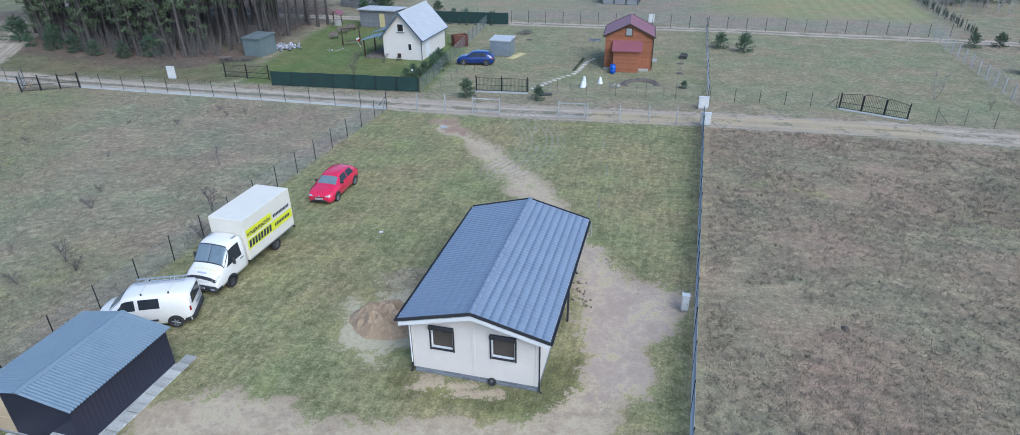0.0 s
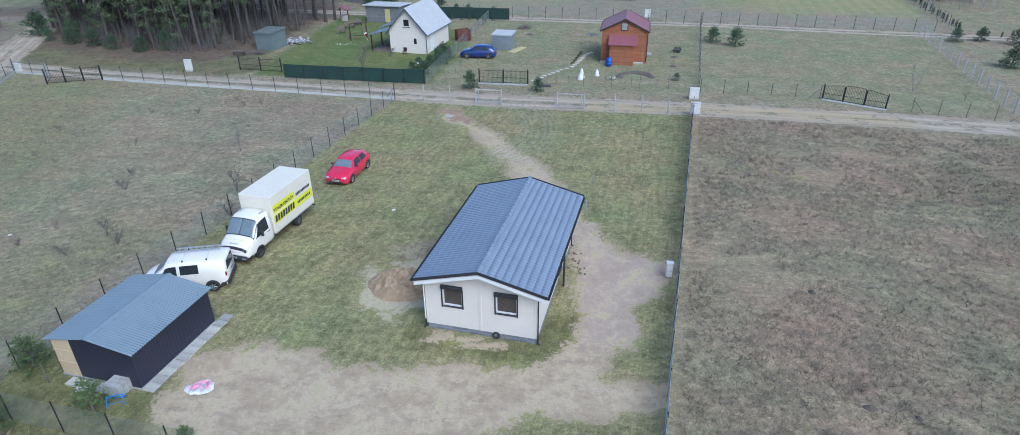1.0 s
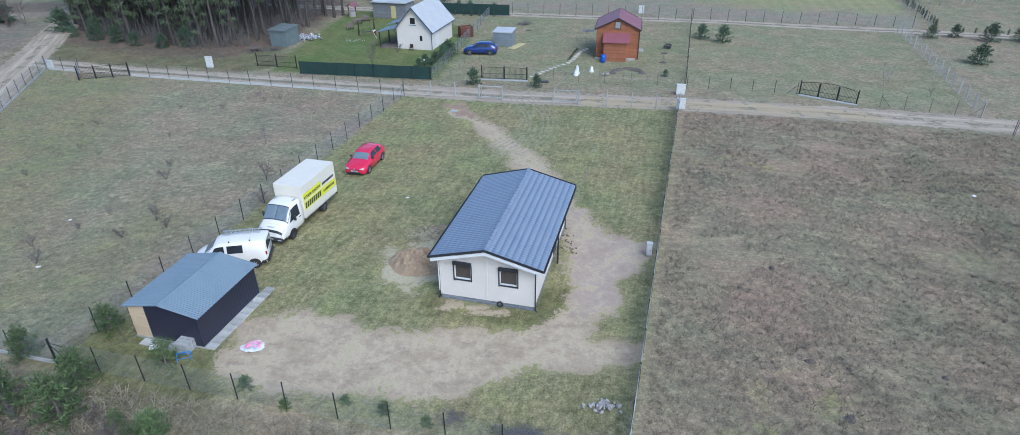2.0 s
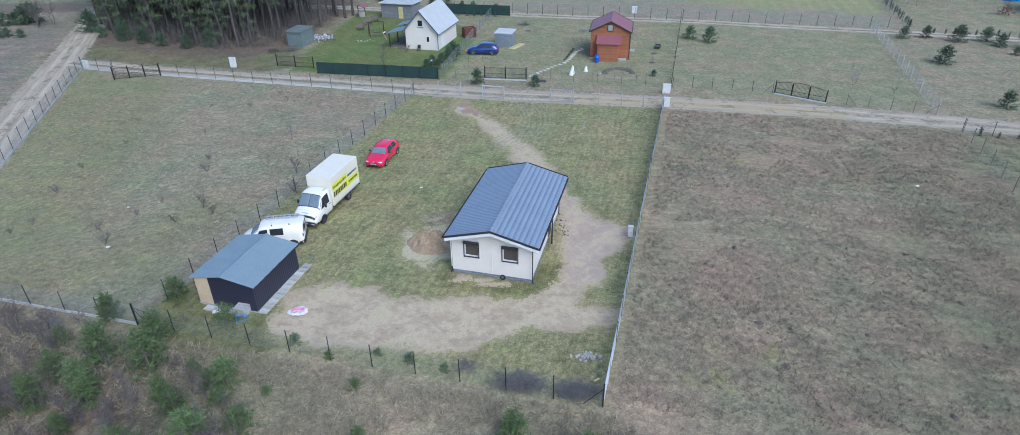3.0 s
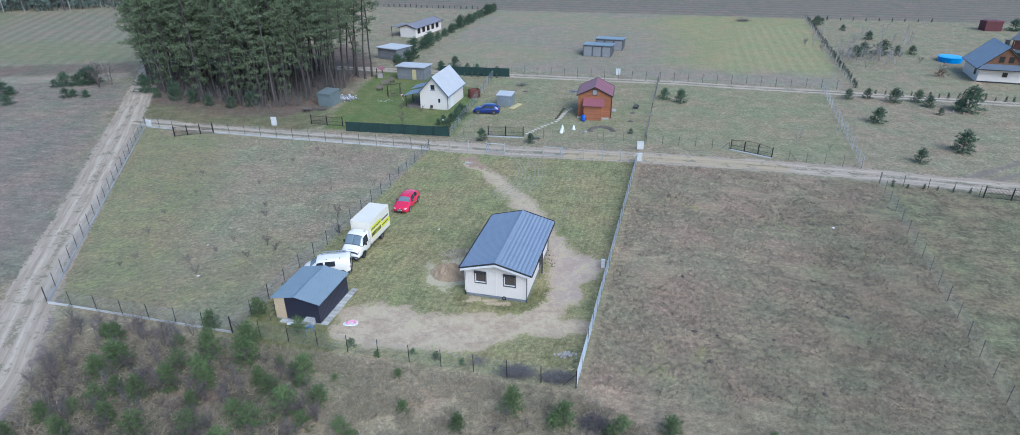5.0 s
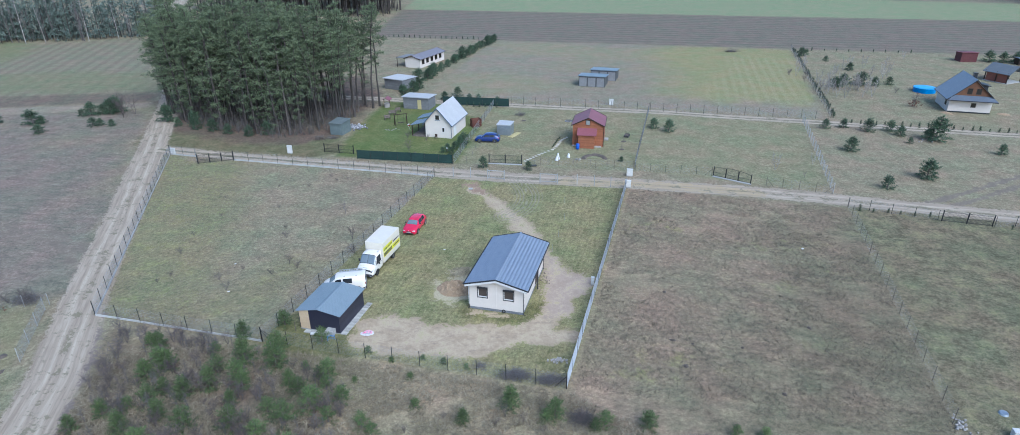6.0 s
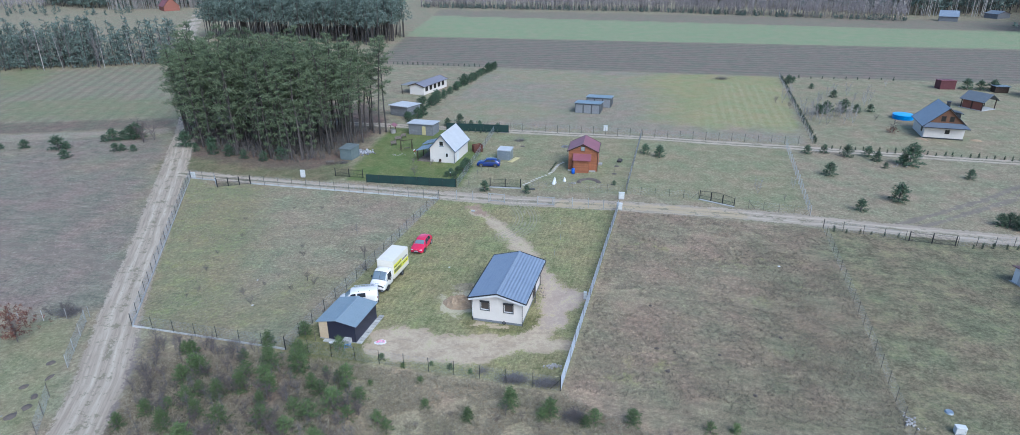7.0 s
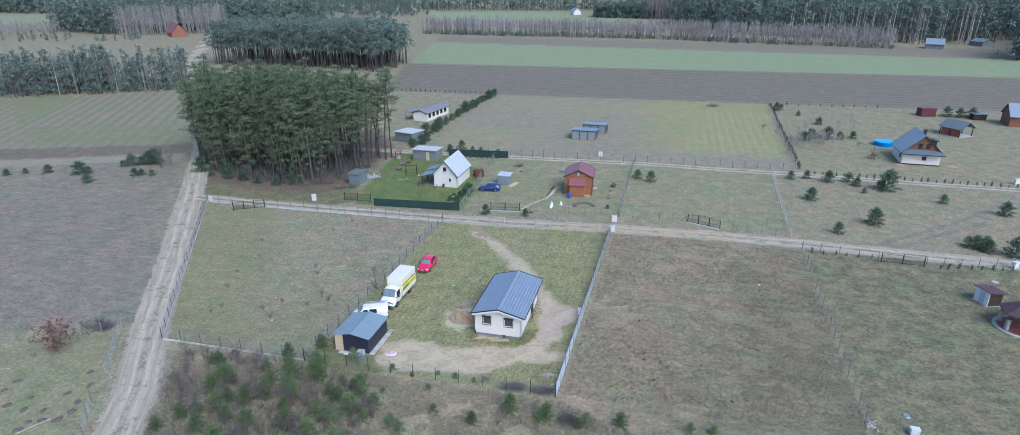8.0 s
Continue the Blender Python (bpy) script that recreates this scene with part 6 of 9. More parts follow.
for k in range(8):
    bm = NB()
    rod(bm, (n_len * k / 7, -0.06, -0.1), (n_len * k / 7, -0.06, 1.6), 0.03)
    part("post", bm, POST, sc)
n_len, turn = span((-14.5, 98.2), (-0.9, 95.9))
sc = thing("screen_fence", pose(-14.5, 98.2, 0, 0, 0, turn), "far garden fence hung with dark green screen cloth", "fence", kind="structure")
bm = NB()
box(bm, 0, n_len, -0.02, 0.02, 0.1, 1.7, 0.005)
part("cloth", bm, SCREENCLOTH, sc)
for k in range(6):
    bm = NB()
    rod(bm, (n_len * k / 5, -0.06, -0.1), (n_len * k / 5, -0.06, 1.75), 0.03)
    part("post", bm, POST, sc)

# ---- trees and shrubs ----
def unit(v):
    return v / np.maximum(np.linalg.norm(v, axis=-1, keepdims=True), 1e-9)


def blades(base, tip, width, rng):
    """Thin leaf triangles from base to tip."""
    d = unit(tip - base)
    side = unit(np.cross(d, unit(rng.normal(size=d.shape)))) * (np.asarray(width)[..., None] if np.ndim(width) else width) * 0.5
    v = np.stack([base - side, base + side, tip], 1).reshape(-1, 3)
    return v, np.arange(len(v)).reshape(-1, 3)


def clumps(centres, radius, per, length, width, rng, lift=0.25, flat=0.75):
    c = np.repeat(centres, per, 0)
    r = np.repeat(np.broadcast_to(radius, len(centres)), per)[:, None]
    d = unit(rng.normal(size=c.shape) * np.array([1, 1, flat]))
    base = c + d * r * rng.uniform(0.0, 0.75, (len(c), 1))
    aim_d = unit(d + rng.normal(size=c.shape) * 0.5 + np.array([0, 0, lift]))
    tip = base + aim_d * length * rng.uniform(0.6, 1.3, (len(c), 1))
    return blades(base, tip, width * rng.uniform(0.7, 1.3, len(c)), rng)


def sticks(a, b, r0, r1):
    """Three-sided tapered sticks between arrays of points."""
    a, b = np.asarray(a, float), np.asarray(b, float)
    d = unit(b - a)
    ref = np.where(np.abs(d[:, 2:3]) > 0.9, np.array([[1.0, 0, 0]]), np.array([[0, 0, 1.0]]))
    s = unit(np.cross(d, ref))
    t = np.cross(d, s)
    r0, r1 = np.broadcast_to(r0, len(a))[:, None], np.broadcast_to(r1, len(a))[:, None]
    v = []
    for p, r in ((a, r0), (b, r1)):
        for ang in (0, 2.094, 4.189):
            v.append(p + (s * math.cos(ang) + t * math.sin(ang)) * r)
    v = np.stack(v, 1).reshape(-1, 3)
    k = np.arange(len(a))[:, None] * 6
    f = np.concatenate([k + np.array([[0, 1, 4, 3]]), k + np.array([[1, 2, 5, 4]]), k + np.array([[2, 0, 3, 5]])])
    return v, f


def stem(h, r, rng, bend=0.3, seg=7, sides=7, tip=0.25):
    """A tapered, slightly crooked trunk; gives its mesh and the points of its middle line."""
    lean = rng.normal(size=2) * bend
    line = []
    for k in range(seg + 1):
        f = k / seg
        line.append(np.array([lean[0] * f * f + 0.06 * bend * rng.normal(), lean[1] * f * f + 0.06 * bend * rng.normal(), h * f]))
    line[0][:2] = 0
    v, f = [], []
    for k, p in enumerate(line):
        rr = r * (1 - (1 - tip) * k / seg) * (1.25 if k == 0 else 1)
        for s in range(sides):
            a = 2 * math.pi * s / sides
            v.append(p + rr * np.array([math.cos(a), math.sin(a), 0]))
    for k in range(seg):
        for s in range(sides):
            b = k * sides
            f.append((b + s, b + (s + 1) % sides, b + sides + (s + 1) % sides, b + sides + s))
    return np.array(v), np.array(f), np.array(line)


def join(*sets):
    v, f, n = [], [], 0
    for a, b in sets:
        v.append(a)
        f.append(np.asarray(b) + n)
        n += len(a)
    return np.concatenate(v), np.concatenate(f)


def line_at(line, z):
    return np.array([np.interp(z, line[:, 2], line[:, 0]), np.interp(z, line[:, 2], line[:, 1]), z])


def pine_data(seed, h, low=0.45, spread=2.3, limbs=32, per=18, leaf=0.4):
    """A Scots pine: rising limbs that end in flat sprays of needles, dead twigs on the trunk below."""
    rng = np.random.default_rng(seed)
    tv, tf, line = stem(h, 0.0088 * h + 0.03, rng, 1.3)
    a, b, tips, size = [], [], [], []
    for k in range(limbs):
        f = low + (1 - low) * (k / limbs) ** 0.8
        z = h * f * rng.uniform(0.97, 1.0)
        full = min(1.0, 0.45 + 2.2 * (f - low) / (1 - low))
        reach = spread * full * (1 - 0.68 * ((f - low) / (1 - low)) ** 2.2) * rng.uniform(0.45, 1.2)
        ang = k * 2.4 + rng.uniform(-0.7, 0.7)
        p0 = line_at(line, z)
        p1 = p0 + np.array([math.cos(ang) * reach, math.sin(ang) * reach, reach * rng.uniform(-0.05, 0.5)])
        a.append(p0)
        b.append(p1)
        across = np.array([-math.sin(ang), math.cos(ang), 0.0])
        for g, w in ((0.5, 0.0), (0.72, 0.45), (0.72, -0.45), (0.92, 0.3), (0.95, -0.3), (1.08, 0.0)):
            if rng.random() < 0.86:
                q = p0 + (p1 - p0) * g + across * w * reach * 0.55 + rng.normal(size=3) * 0.15
                tips.append(q)
                size.append(rng.uniform(0.34, 0.62))
                if w > 0.4 or w == -0.3:
                    a.append(p0 + (p1 - p0) * (g - 0.2))
                    b.append(q)
    for k in range(22):
        z = h * rng.uniform(0.12, low + 0.12)
        ang = rng.uniform(0, 6.28)
        p0 = line_at(line, z)
        a.append(p0)
        b.append(p0 + np.array([math.cos(ang), math.sin(ang), rng.uniform(-0.3, 0.25)]) * rng.uniform(0.5, 1.9))
    wood = join((tv, tf), sticks(a, b, 0.04, 0.012))
    tips += [line_at(line, h), line_at(line, h * 0.98) + np.array([0.3, 0.2, 0]), line_at(line, h * 0.98) - np.array([0.3, 0.1, 0])]
    size += [0.5, 0.45, 0.45]
    crown = clumps(np.array(tips), np.array(size), per, leaf, 0.085, rng, 0.45, 0.45)
    return wood, crown


def young_data(seed, h, wide=0.42, per=17):
    """A young pine: whorls of upswept shoots, bushy from the ground."""
    rng = np.random.default_rng(seed)
    tv, tf, line = stem(h, 0.02 * h + 0.01, rng, 0.06, 5, 5)
    a, b, tips = [], [], []
    whorls = max(5, int(h / 0.28))
    for k in range(whorls):
        f = 0.06 + 0.9 * k / whorls
        n = 6 if f < 0.75 else 4
        for i in range(n):
            ang = i * 2 * math.pi / n + k * 0.7 + rng.uniform(-0.3, 0.3)
            reach = wide * h * (1 - f * 0.85) * rng.uniform(0.7, 1.15)
            p0 = line_at(line, h * f)
            p1 = p0 + np.array([math.cos(ang) * reach, math.sin(ang) * reach, reach * (rng.uniform(0.0, 0.4) if f < 0.22 else rng.uniform(0.4, 1.0))])
            a.append(p0)
            b.append(p1)
            for g in np.linspace(0.45, 1.0, 3 if reach > 0.35 else 2):
                tips.append(p0 + (p1 - p0) * g)
    tips.append(line_at(line, h))
    wood = join((tv, tf), sticks(a, b, 0.012, 0.005))
    crown = clumps(np.array(tips), 0.07 + 0.035 * h, per, 0.11 + 0.03 * h, 0.018 + 0.007 * h, rng, 0.85, 0.9)
    return wood, crown


def bare_data(seed, h, stems=1, wide=0.3, twigs=40):
    """A leafless sapling or shrub."""
    rng = np.random.default_rng(seed)
    a, b, r0, r1 = [], [], [], []
    for s in range(stems):
        lean = rng.normal(size=2) * (wide * h * (0.75 if stems > 1 else 0.12))
        top = np.array([lean[0], lean[1], h * rng.uniform(0.75, 1.0)])
        pts = [top * f + np.array([rng.normal() * 0.02 * h, rng.normal() * 0.02 * h, 0]) * (f > 0) for f in np.linspace(0, 1, 5)]
        rad = 0.012 * h / math.sqrt(stems) + 0.009
        for k in range(4):
            a.append(pts[k]); b.append(pts[k + 1]); r0.append(rad * (1 - k / 4.6)); r1.append(rad * (1 - (k + 1) / 4.6))
        for k in range(twigs // stems):
            f = rng.uniform(0.22, 0.98)
            p0 = top * f
            ang = rng.uniform(0, 6.28)
            reach = wide * h * (1.05 - f) * rng.uniform(0.5, 1.2)
            p1 = p0 + np.array([math.cos(ang) * reach, math.sin(ang) * reach, reach * rng.uniform(0.5, 1.3)])
            a.append(p0); b.append(p1); r0.append(0.011 + 0.0025 * h); r1.append(0.007)
            for j in range(2):
                g = rng.uniform(0.3, 0.95)
                q0 = p0 + (p1 - p0) * g
                q1 = q0 + (p1 - p0) * 0.4 * rng.uniform(0.5, 1.0) + rng.normal(size=3) * reach * 0.25
                a.append(q0); b.append(q1); r0.append(0.009 + 0.0015 * h); r1.append(0.006)
    return sticks(np.array(a), np.array(b), np.array(r0), np.array(r1))


def make_tree(name, m, wood, crown, label, category, group, bark, leaf, crown_name="crown"):
    t = thing(name, m, label, category, group)
    soup("trunk", *wood, bark, t, True)
    if crown is not None:
        soup(crown_name, *crown, leaf, t)
    return t


def spot(x, y, turn, size=1.0, tilt=0.0):
    return Matrix.Translation((x, y, keep(x, y) - 0.03)) @ pose(0, 0, 0, tilt, 0, turn) @ Matrix.Scale(size, 4)


def scatter(rng, poly, n):
    xs, ys = [p[0] for p in poly], [p[1] for p in poly]
    out = []
    while len(out) < n:
        x, y = rng.uniform(min(xs), max(xs), 400), rng.uniform(min(ys), max(ys), 400)
        ok = inside(x, y, poly) > 0
        out += list(zip(x[ok], y[ok]))
    return out[:n]


# tall pine wood beside the road
rng = np.random.default_rng(11)
PINES = [pine_data(20 + k, 20.0, low, spread, limbs) for k, (low, spread, limbs) in enumerate(((0.46, 3.0, 30), (0.54, 2.9, 26), (0.40, 3.1, 32), (0.60, 2.7, 24), (0.26, 3.2, 38), (0.12, 3.0, 42)))]
protos = []
WOOD = [(-74.0, 100.0), (-63.5, 86.5), (-48.0, 78.5), (-39.0, 77.0), (-32.0, 83.0), (-26.6, 98.0), (-40.0, 103.0), (-73.0, 106.0)]
placed = []
while len(placed) < 160:
    x, y = rng.uniform(-76, -26), rng.uniform(75, 108)
    if inside(np.array(x), np.array(y), WOOD) < 0 or abs(y - (112.0 - (x + 76) * 0.187)) < 2.2:
        continue
    if all(math.hypot(x - a, y - b) > 1.35 for a, b in placed):
        placed.append((x, y))
for k, (x, y) in enumerate(placed):
    m = spot(x, y, rng.uniform(0, 360), rng.uniform(0.82, 1.12), rng.uniform(-4, 4))
    if k < 6:
        protos.append(make_tree("pine_tree", m, *PINES[k], "tall Scots pine with bare trunk and dark crown", "tree", "pines of the wood", BARK, NEEDLE))
    else:
        edge = inside(np.array(x), np.array(y), WOOD) < 3.4 and x < -38 and y < 104
        copy_thing(protos[rng.choice((2, 4, 4, 5, 5)) if edge else rng.choice((0, 0, 1, 2, 2, 3, 4))], m)

# young pines in the rough grass and along the plots
YOUNG = [young_data(40 + k, h, w) for k, (h, w) in enumerate(((2.0, 0.36), (1.6, 0.42), (2.4, 0.32), (1.0, 0.42)))] + [young_data(46, 2.0, 0.42, 22), young_data(47, 2.4, 0.38, 20)]
yp = []


def young(x, y, h, k=None, wide=1.0):
    k = random.randrange(3) if k is None else random.choice((4, 5)) if k == "dense" else k
    base_h = (2.0, 1.6, 2.4, 1.0, 2.0, 2.4)[k]
    s = h / base_h
    m = Matrix.Translation((x, y, keep(x, y) - 0.03)) @ pose(0, 0, 0, 0, 0, random.uniform(0, 360)) @ Matrix.Diagonal((s * wide, s * wide, s, 1))
    for j, o in yp:
        if j == k:
            return copy_thing(o, m)
    o = make_tree("young_pine", m, *YOUNG[k], "bushy green young pine growing in rough grass" if k < 4 else "dense dark green young conifer on a plot", "tree", "young pines", TWIG, YOUNGNEEDLE if k < 4 else DENSENEEDLE, "needles")
    yp.append((k, o))
    return o


random.seed(5)
near = [(-24.9, 9.3, 2.4), (-22.9, 10.3, 2.3), (-20.4, 12.2, 2.2), (-15.6, 10.9, 1.7), (-17.8, 11.9, 1.0), (-15.3, 9.3, 1.5), (-18.5, 9.8, 1.6), (-13.7, 7.9, 1.4), (-15.9, 7.1, 1.9),
        (-24.8, 16.4, 1.7), (-21.75, 18.6, 1.45), (-17.5, 15.9, 1.6), (-7.7, 7.1, 0.9), (-0.15, 7.0, 2.0), (-29.7, 12.0, 2.2), (-33.6, 4.6, 1.7), (-31.9, 15.0, 1.8), (-25.3, 11.6, 2.0), (-23.3, 12.8, 2.2),
        (-21.0, 14.5, 1.7), (-17.5, 8.9, 1.5), (-16.2, 10.5, 1.4), (-17.5, 5.4, 2.2), (-21.3, 4.6, 2.4), (-11.5, 5.0, 1.6), (-10.6, 4.2, 1.3), (-3.8, 5.4, 1.3), (3.3, 5.9, 1.5), (2.6, 5.6, 1.1), (7.0, 5.0, 1.5), (6.2, 4.6, 1.2),
        (10.3, 4.9, 1.3), (16.6, 3.9, 1.2), (18.7, 3.8, 1.0), (-27.5, 6.0, 2.0), (-25.0, 4.8, 2.1), (-19.2, 6.6, 1.8), (-28.5, 9.0, 1.7), (-14.2, 5.6, 1.5), (-22.5, 7.6, 1.5), (-30.5, 7.0, 1.4), (-19.0, 3.6, 1.9),
        (-26.5, 14.2, 1.3), (-13.2, 10.2, 0.6), (-8.6, 10.6, 0.7), (-6.0, 12.6, 0.7), (-4.0, 11.9, 0.6), (-10.6, 12.9, 0.6), (-12.9, 14.3, 0.7), (-7.9, 13.2, 0.5)]
near += [(-31.0, 10.8, 1.8), (-29.0, 7.6, 2.0), (-26.6, 8.4, 2.1), (-32.0, 6.2, 1.8), (-29.6, 4.4, 2.0), (-27.0, 2.4, 2.0), (-20.4, 1.4, 1.7), (-16.0, 2.2, 1.6)]
near += [(-30.1, 11.9, 1.9), (-22.3, 9.5, 1.7), (-32.8, 15.3, 1.5)]
for x, y, h in near:
    young(x, y, h * random.uniform(0.95, 1.15) * (0.95 if x < -19 and y < 15 else 1.0), 3 if h < 1.2 else None, random.uniform(1.0, 1.25))
garden = [(-4.6, 60.7, 1.9), (2.3, 59.6, 1.5), (25.6, 80.6, 1.9), (27.9, 78.6, 2.2), (56.6, 80.1, 1.7), (60.0, 80.4, 1.7), (63.2, 77.9, 2.3), (67.1, 77.9, 2.0), (67.5, 75.4, 1.2), (66.9, 71.2, 1.1), (72.0, 72.6, 2.6),
          (71.2, 73.2, 2.0), (55.2, 67.6, 1.5), (52.8, 51.6, 1.9), (60.5, 55.3, 1.9), (78.3, 65.4, 1.7), (85.1, 59.2, 1.6), (70.9, 45.6, 2.0), (71.6, 43.9, 1.3), (72.2, 45.3, 2.0), (69.9, 45.9, 1.8), (74.6, 42.4, 2.0),
          (-8.9, 70.8, 2.9), (-10.9, 68.6, 2.0), (-9.8, 69.6, 2.0), (-11.6, 67.8, 1.6), (-10.0, 66.6, 2.1), (-8.4, 72.4, 2.0), (-8.0, 74.6, 1.6),
          (17.1, 63.4, 0.8), (-12.0, 104.4, 3.2), (-9.3, 101.4, 2.2), (-7.3, 100.2, 2.4), (-14.6, 101.8, 1.8), (-3.4, 98.6, 1.5)]
for x, y, h in garden:
    young(x, y, h * (1.65 if x > 20 else 1.05), "dense", 1.2)
for x, y, h in ((-106.5, 84.4, 1.8), (-103.7, 86.0, 1.4), (-99.1, 86.4, 1.4), (-91.5, 85.4, 2.2), (-90.2, 86.0, 1.8), (-86.5, 79.6, 1.4), (-85.7, 91.0, 1.6), (-84.0, 91.6, 2.0), (-82.2, 92.2, 2.3), (-80.7, 92.6, 2.3), (-80.0, 93.6, 2.5),
                (-79.2, 84.0, 2.0), (-78.0, 84.4, 1.7), (-75.6, 84.0, 1.6), (-71.0, 128.0, 2.0)):
    young(x, y, h * 1.3, "dense", 1.5)
for x, y, h in ((73.4, 111.4, 2.6), (74.8, 112.6, 2.4), (78.6, 112.3, 2.8), (81.4, 111.6, 2.8), (85.2, 112.6, 2.6), (72.0, 110.6, 2.2), (82.5, 139.0, 2.0), (83.5, 128.0, 1.8), (124.0, 137.0, 2.6), (127.0, 136.0, 2.4), (130.0, 135.4, 2.6), (79.0, 146.0, 2.2), (82.0, 150.0, 1.8), (118.5, 139.0, 2.2)):
    young(x, y, h * 1.15, "dense", 1.3)
# hedge of conifers north of the gardens
for k in range(26):
    f = k / 25
    young(-21.7 + 15.8 * f + random.uniform(-0.8, 0.8), 118.5 + 55.0 * f ** 0.95, random.uniform(2.2, 3.4), "dense", 1.4)
for k in range(9):
    young(-25.0 + random.uniform(-2, 5), 104.0 + random.uniform(0, 10), random.uniform(1.4, 2.8), "dense", 1.2)

# young growth along the wood's southern edge
for x, y, h in ((-66.5, 87.0, 3.4), (-63.0, 83.8, 2.6), (-58.6, 81.6, 3.6), (-55.0, 80.6, 2.4), (-51.4, 78.6, 3.0), (-47.2, 77.4, 2.0), (-60.2, 84.8, 4.2), (-44.0, 78.2, 2.6), (-69.0, 91.4, 3.2)):
    young(x, y, h, "dense", 1.2)

# clipped little conifers in rows
TH = young_data(60, 1.0, 0.22, 7)
first_th = None
rowpts = [(45.4 + 1.55 * k, 44.2 - 0.42 * k) for k in range(6)] + [(61.0 + 1.45 * k, 38.6 - 0.12 * k) for k in range(8)]
rowpts += [(61.3 + 0.31 * k + random.uniform(-0.3, 0.3), 86.8 + 1.11 * k) for k in range(63)] + [(63.0 + 1.35 * k, 83.3 - 0.354 * k) for k in range(40)]
rowpts += [(-46.0 + 1.75 * k, 183.2 - 0.35 * k) for k in range(24)] + [(82.0 + 3.2 * k, 154.5 - 0.55 * k) for k in range(10)]
rowpts += [(-12.0 + 1.25 * k, 97.0 - 0.2 * k) for k in range(8)]
for x, y in rowpts:
    m = spot(x + random.uniform(-0.15, 0.15), y + random.uniform(-0.15, 0.15), random.uniform(0, 360), random.uniform(0.6, 1.15))
    if first_th is None:
        first_th = make_tree("dwarf_conifer", m, *TH, "small dark green conifer planted in a row", "shrub", "rows of small conifers", TWIG, THUJA, "needles")
    else:
        copy_thing(first_th, m)

# leafless saplings and shrubs
BARE = [bare_data(70, 3.2, 1, 0.26, 28), bare_data(71, 2.4, 4, 0.34, 36), bare_data(72, 1.4, 7, 0.5, 35), bare_data(73, 5.0, 2, 0.22, 60)]
bare_first = {}


def bare(k, x, y, size, label=None, mat=None):
    m = spot(x, y, random.uniform(0, 360), size)
    if k in bare_first:
        return copy_thing(bare_first[k], m)
    names = {0: ("birch_sapling", "slender leafless birch sapling", GREYTWIG), 1: ("bare_shrub", "leafless grey-brown shrub with several stems", TWIG), 2: ("bare_bush", "low tangled leafless bush", TWIG), 3: ("birch_tree", "thin leafless birch with pale trunk", BIRCH)}[k]
    t = make_tree(names[0], m, BARE[k], None, names[1], "shrub" if k in (1, 2) else "tree", "leafless saplings", names[2], None)
    bare_first[k] = t
    return t


for x, y in scatter(np.random.default_rng(31), [(-37.0, 17.8), (-24.0, 14.6), (-17.5, 11.5), (-13.2, 8.2), (-12.5, -3.0), (-33.5, -3.0), (-34.5, 6.0)], 250):
    bare(random.choice((0, 0, 0, 1, 1, 1, 2)), x, y, random.uniform(0.6, 1.15))
for k in range(40):
    bare(random.choice((1, 2, 2)), random.uniform(-13, 22), random.uniform(-4.0, 6.0), random.uniform(0.35, 0.7))
for k in range(14):
    bare(2, random.uniform(-40, -24), random.uniform(22.0, 58.0), random.uniform(0.3, 0.55))
for x, y, s, k in ((-26.0, 15.6, 0.9, 1), (-27.3, 15.4, 1.0, 0), (-28.2, 15.2, 1.0, 1), (-25.4, 15.2, 0.8, 0), (-14.5, 6.5, 0.9, 1), (-13.4, 6.0, 1.0, 1), (-0.6, 6.0, 0.7, 1), (0.8, 5.4, 0.6, 1), (-1.4, 5.2, 0.6, 2), (5.0, 5.4, 0.9, 2), (5.6, 5.9, 0.8, 2),
                   (-27.5, 37.0, 0.8, 2), (-22.0, 44.0, 1.0, 0), (-18.5, 33.0, 0.9, 2), (-19.4, 36.5, 1.0, 1), (-24.0, 29.5, 0.8, 2), (-25.0, 30.3, 0.8, 1), (-26.3, 28.2, 0.7, 2), (-20.6, 22.0, 0.6, 1), (-38.5, 33.0, 0.7, 2), (-30.0, 25.0, 0.8, 2), (-31.5, 27.0, 0.7, 2),
                   (-17.2, 68.2, 1.25, 1), (-15.2, 74.2, 1.0, 2), (-18.6, 75.8, 0.9, 2), (-15.9, 80.5, 1.3, 1), (-9.2, 84.0, 1.2, 1), (-16.2, 66.6, 0.6, 2), (39.8, 59.2, 0.75, 3), (46.5, 61.5, 0.7, 3), (43.0, 56.0, 0.6, 1), (-77.3, 91.0, 2.5, 1), (-75.5, 92.0, 2.2, 1), (-76.5, 89.5, 2.0, 1), (-50.2, 23.5, 1.2, 2), (-49.0, 22.8, 1.1, 2), (-51.2, 22.6, 1.1, 2)):
    bare(k, x, y, s)
for k in range(16):
    bare(3, random.uniform(67, 77), random.uniform(101, 112), random.uniform(1.1, 1.5))
for k in range(9):
    bare(3, random.uniform(68, 92), random.uniform(118, 132), random.uniform(0.9, 1.3))
for k in range(12):
    bare(random.choice((1, 1, 2)), random.uniform(66, 84), random.uniform(104, 126), random.uniform(0.7, 1.1))
for x, y in ((67.5, 105.6), (68.2, 105.2), (69.4, 105.4), (76.4, 121.0), (82.0, 128.0), (104.0, 141.0)):
    bare(3, x, y, random.uniform(0.8, 1.1))
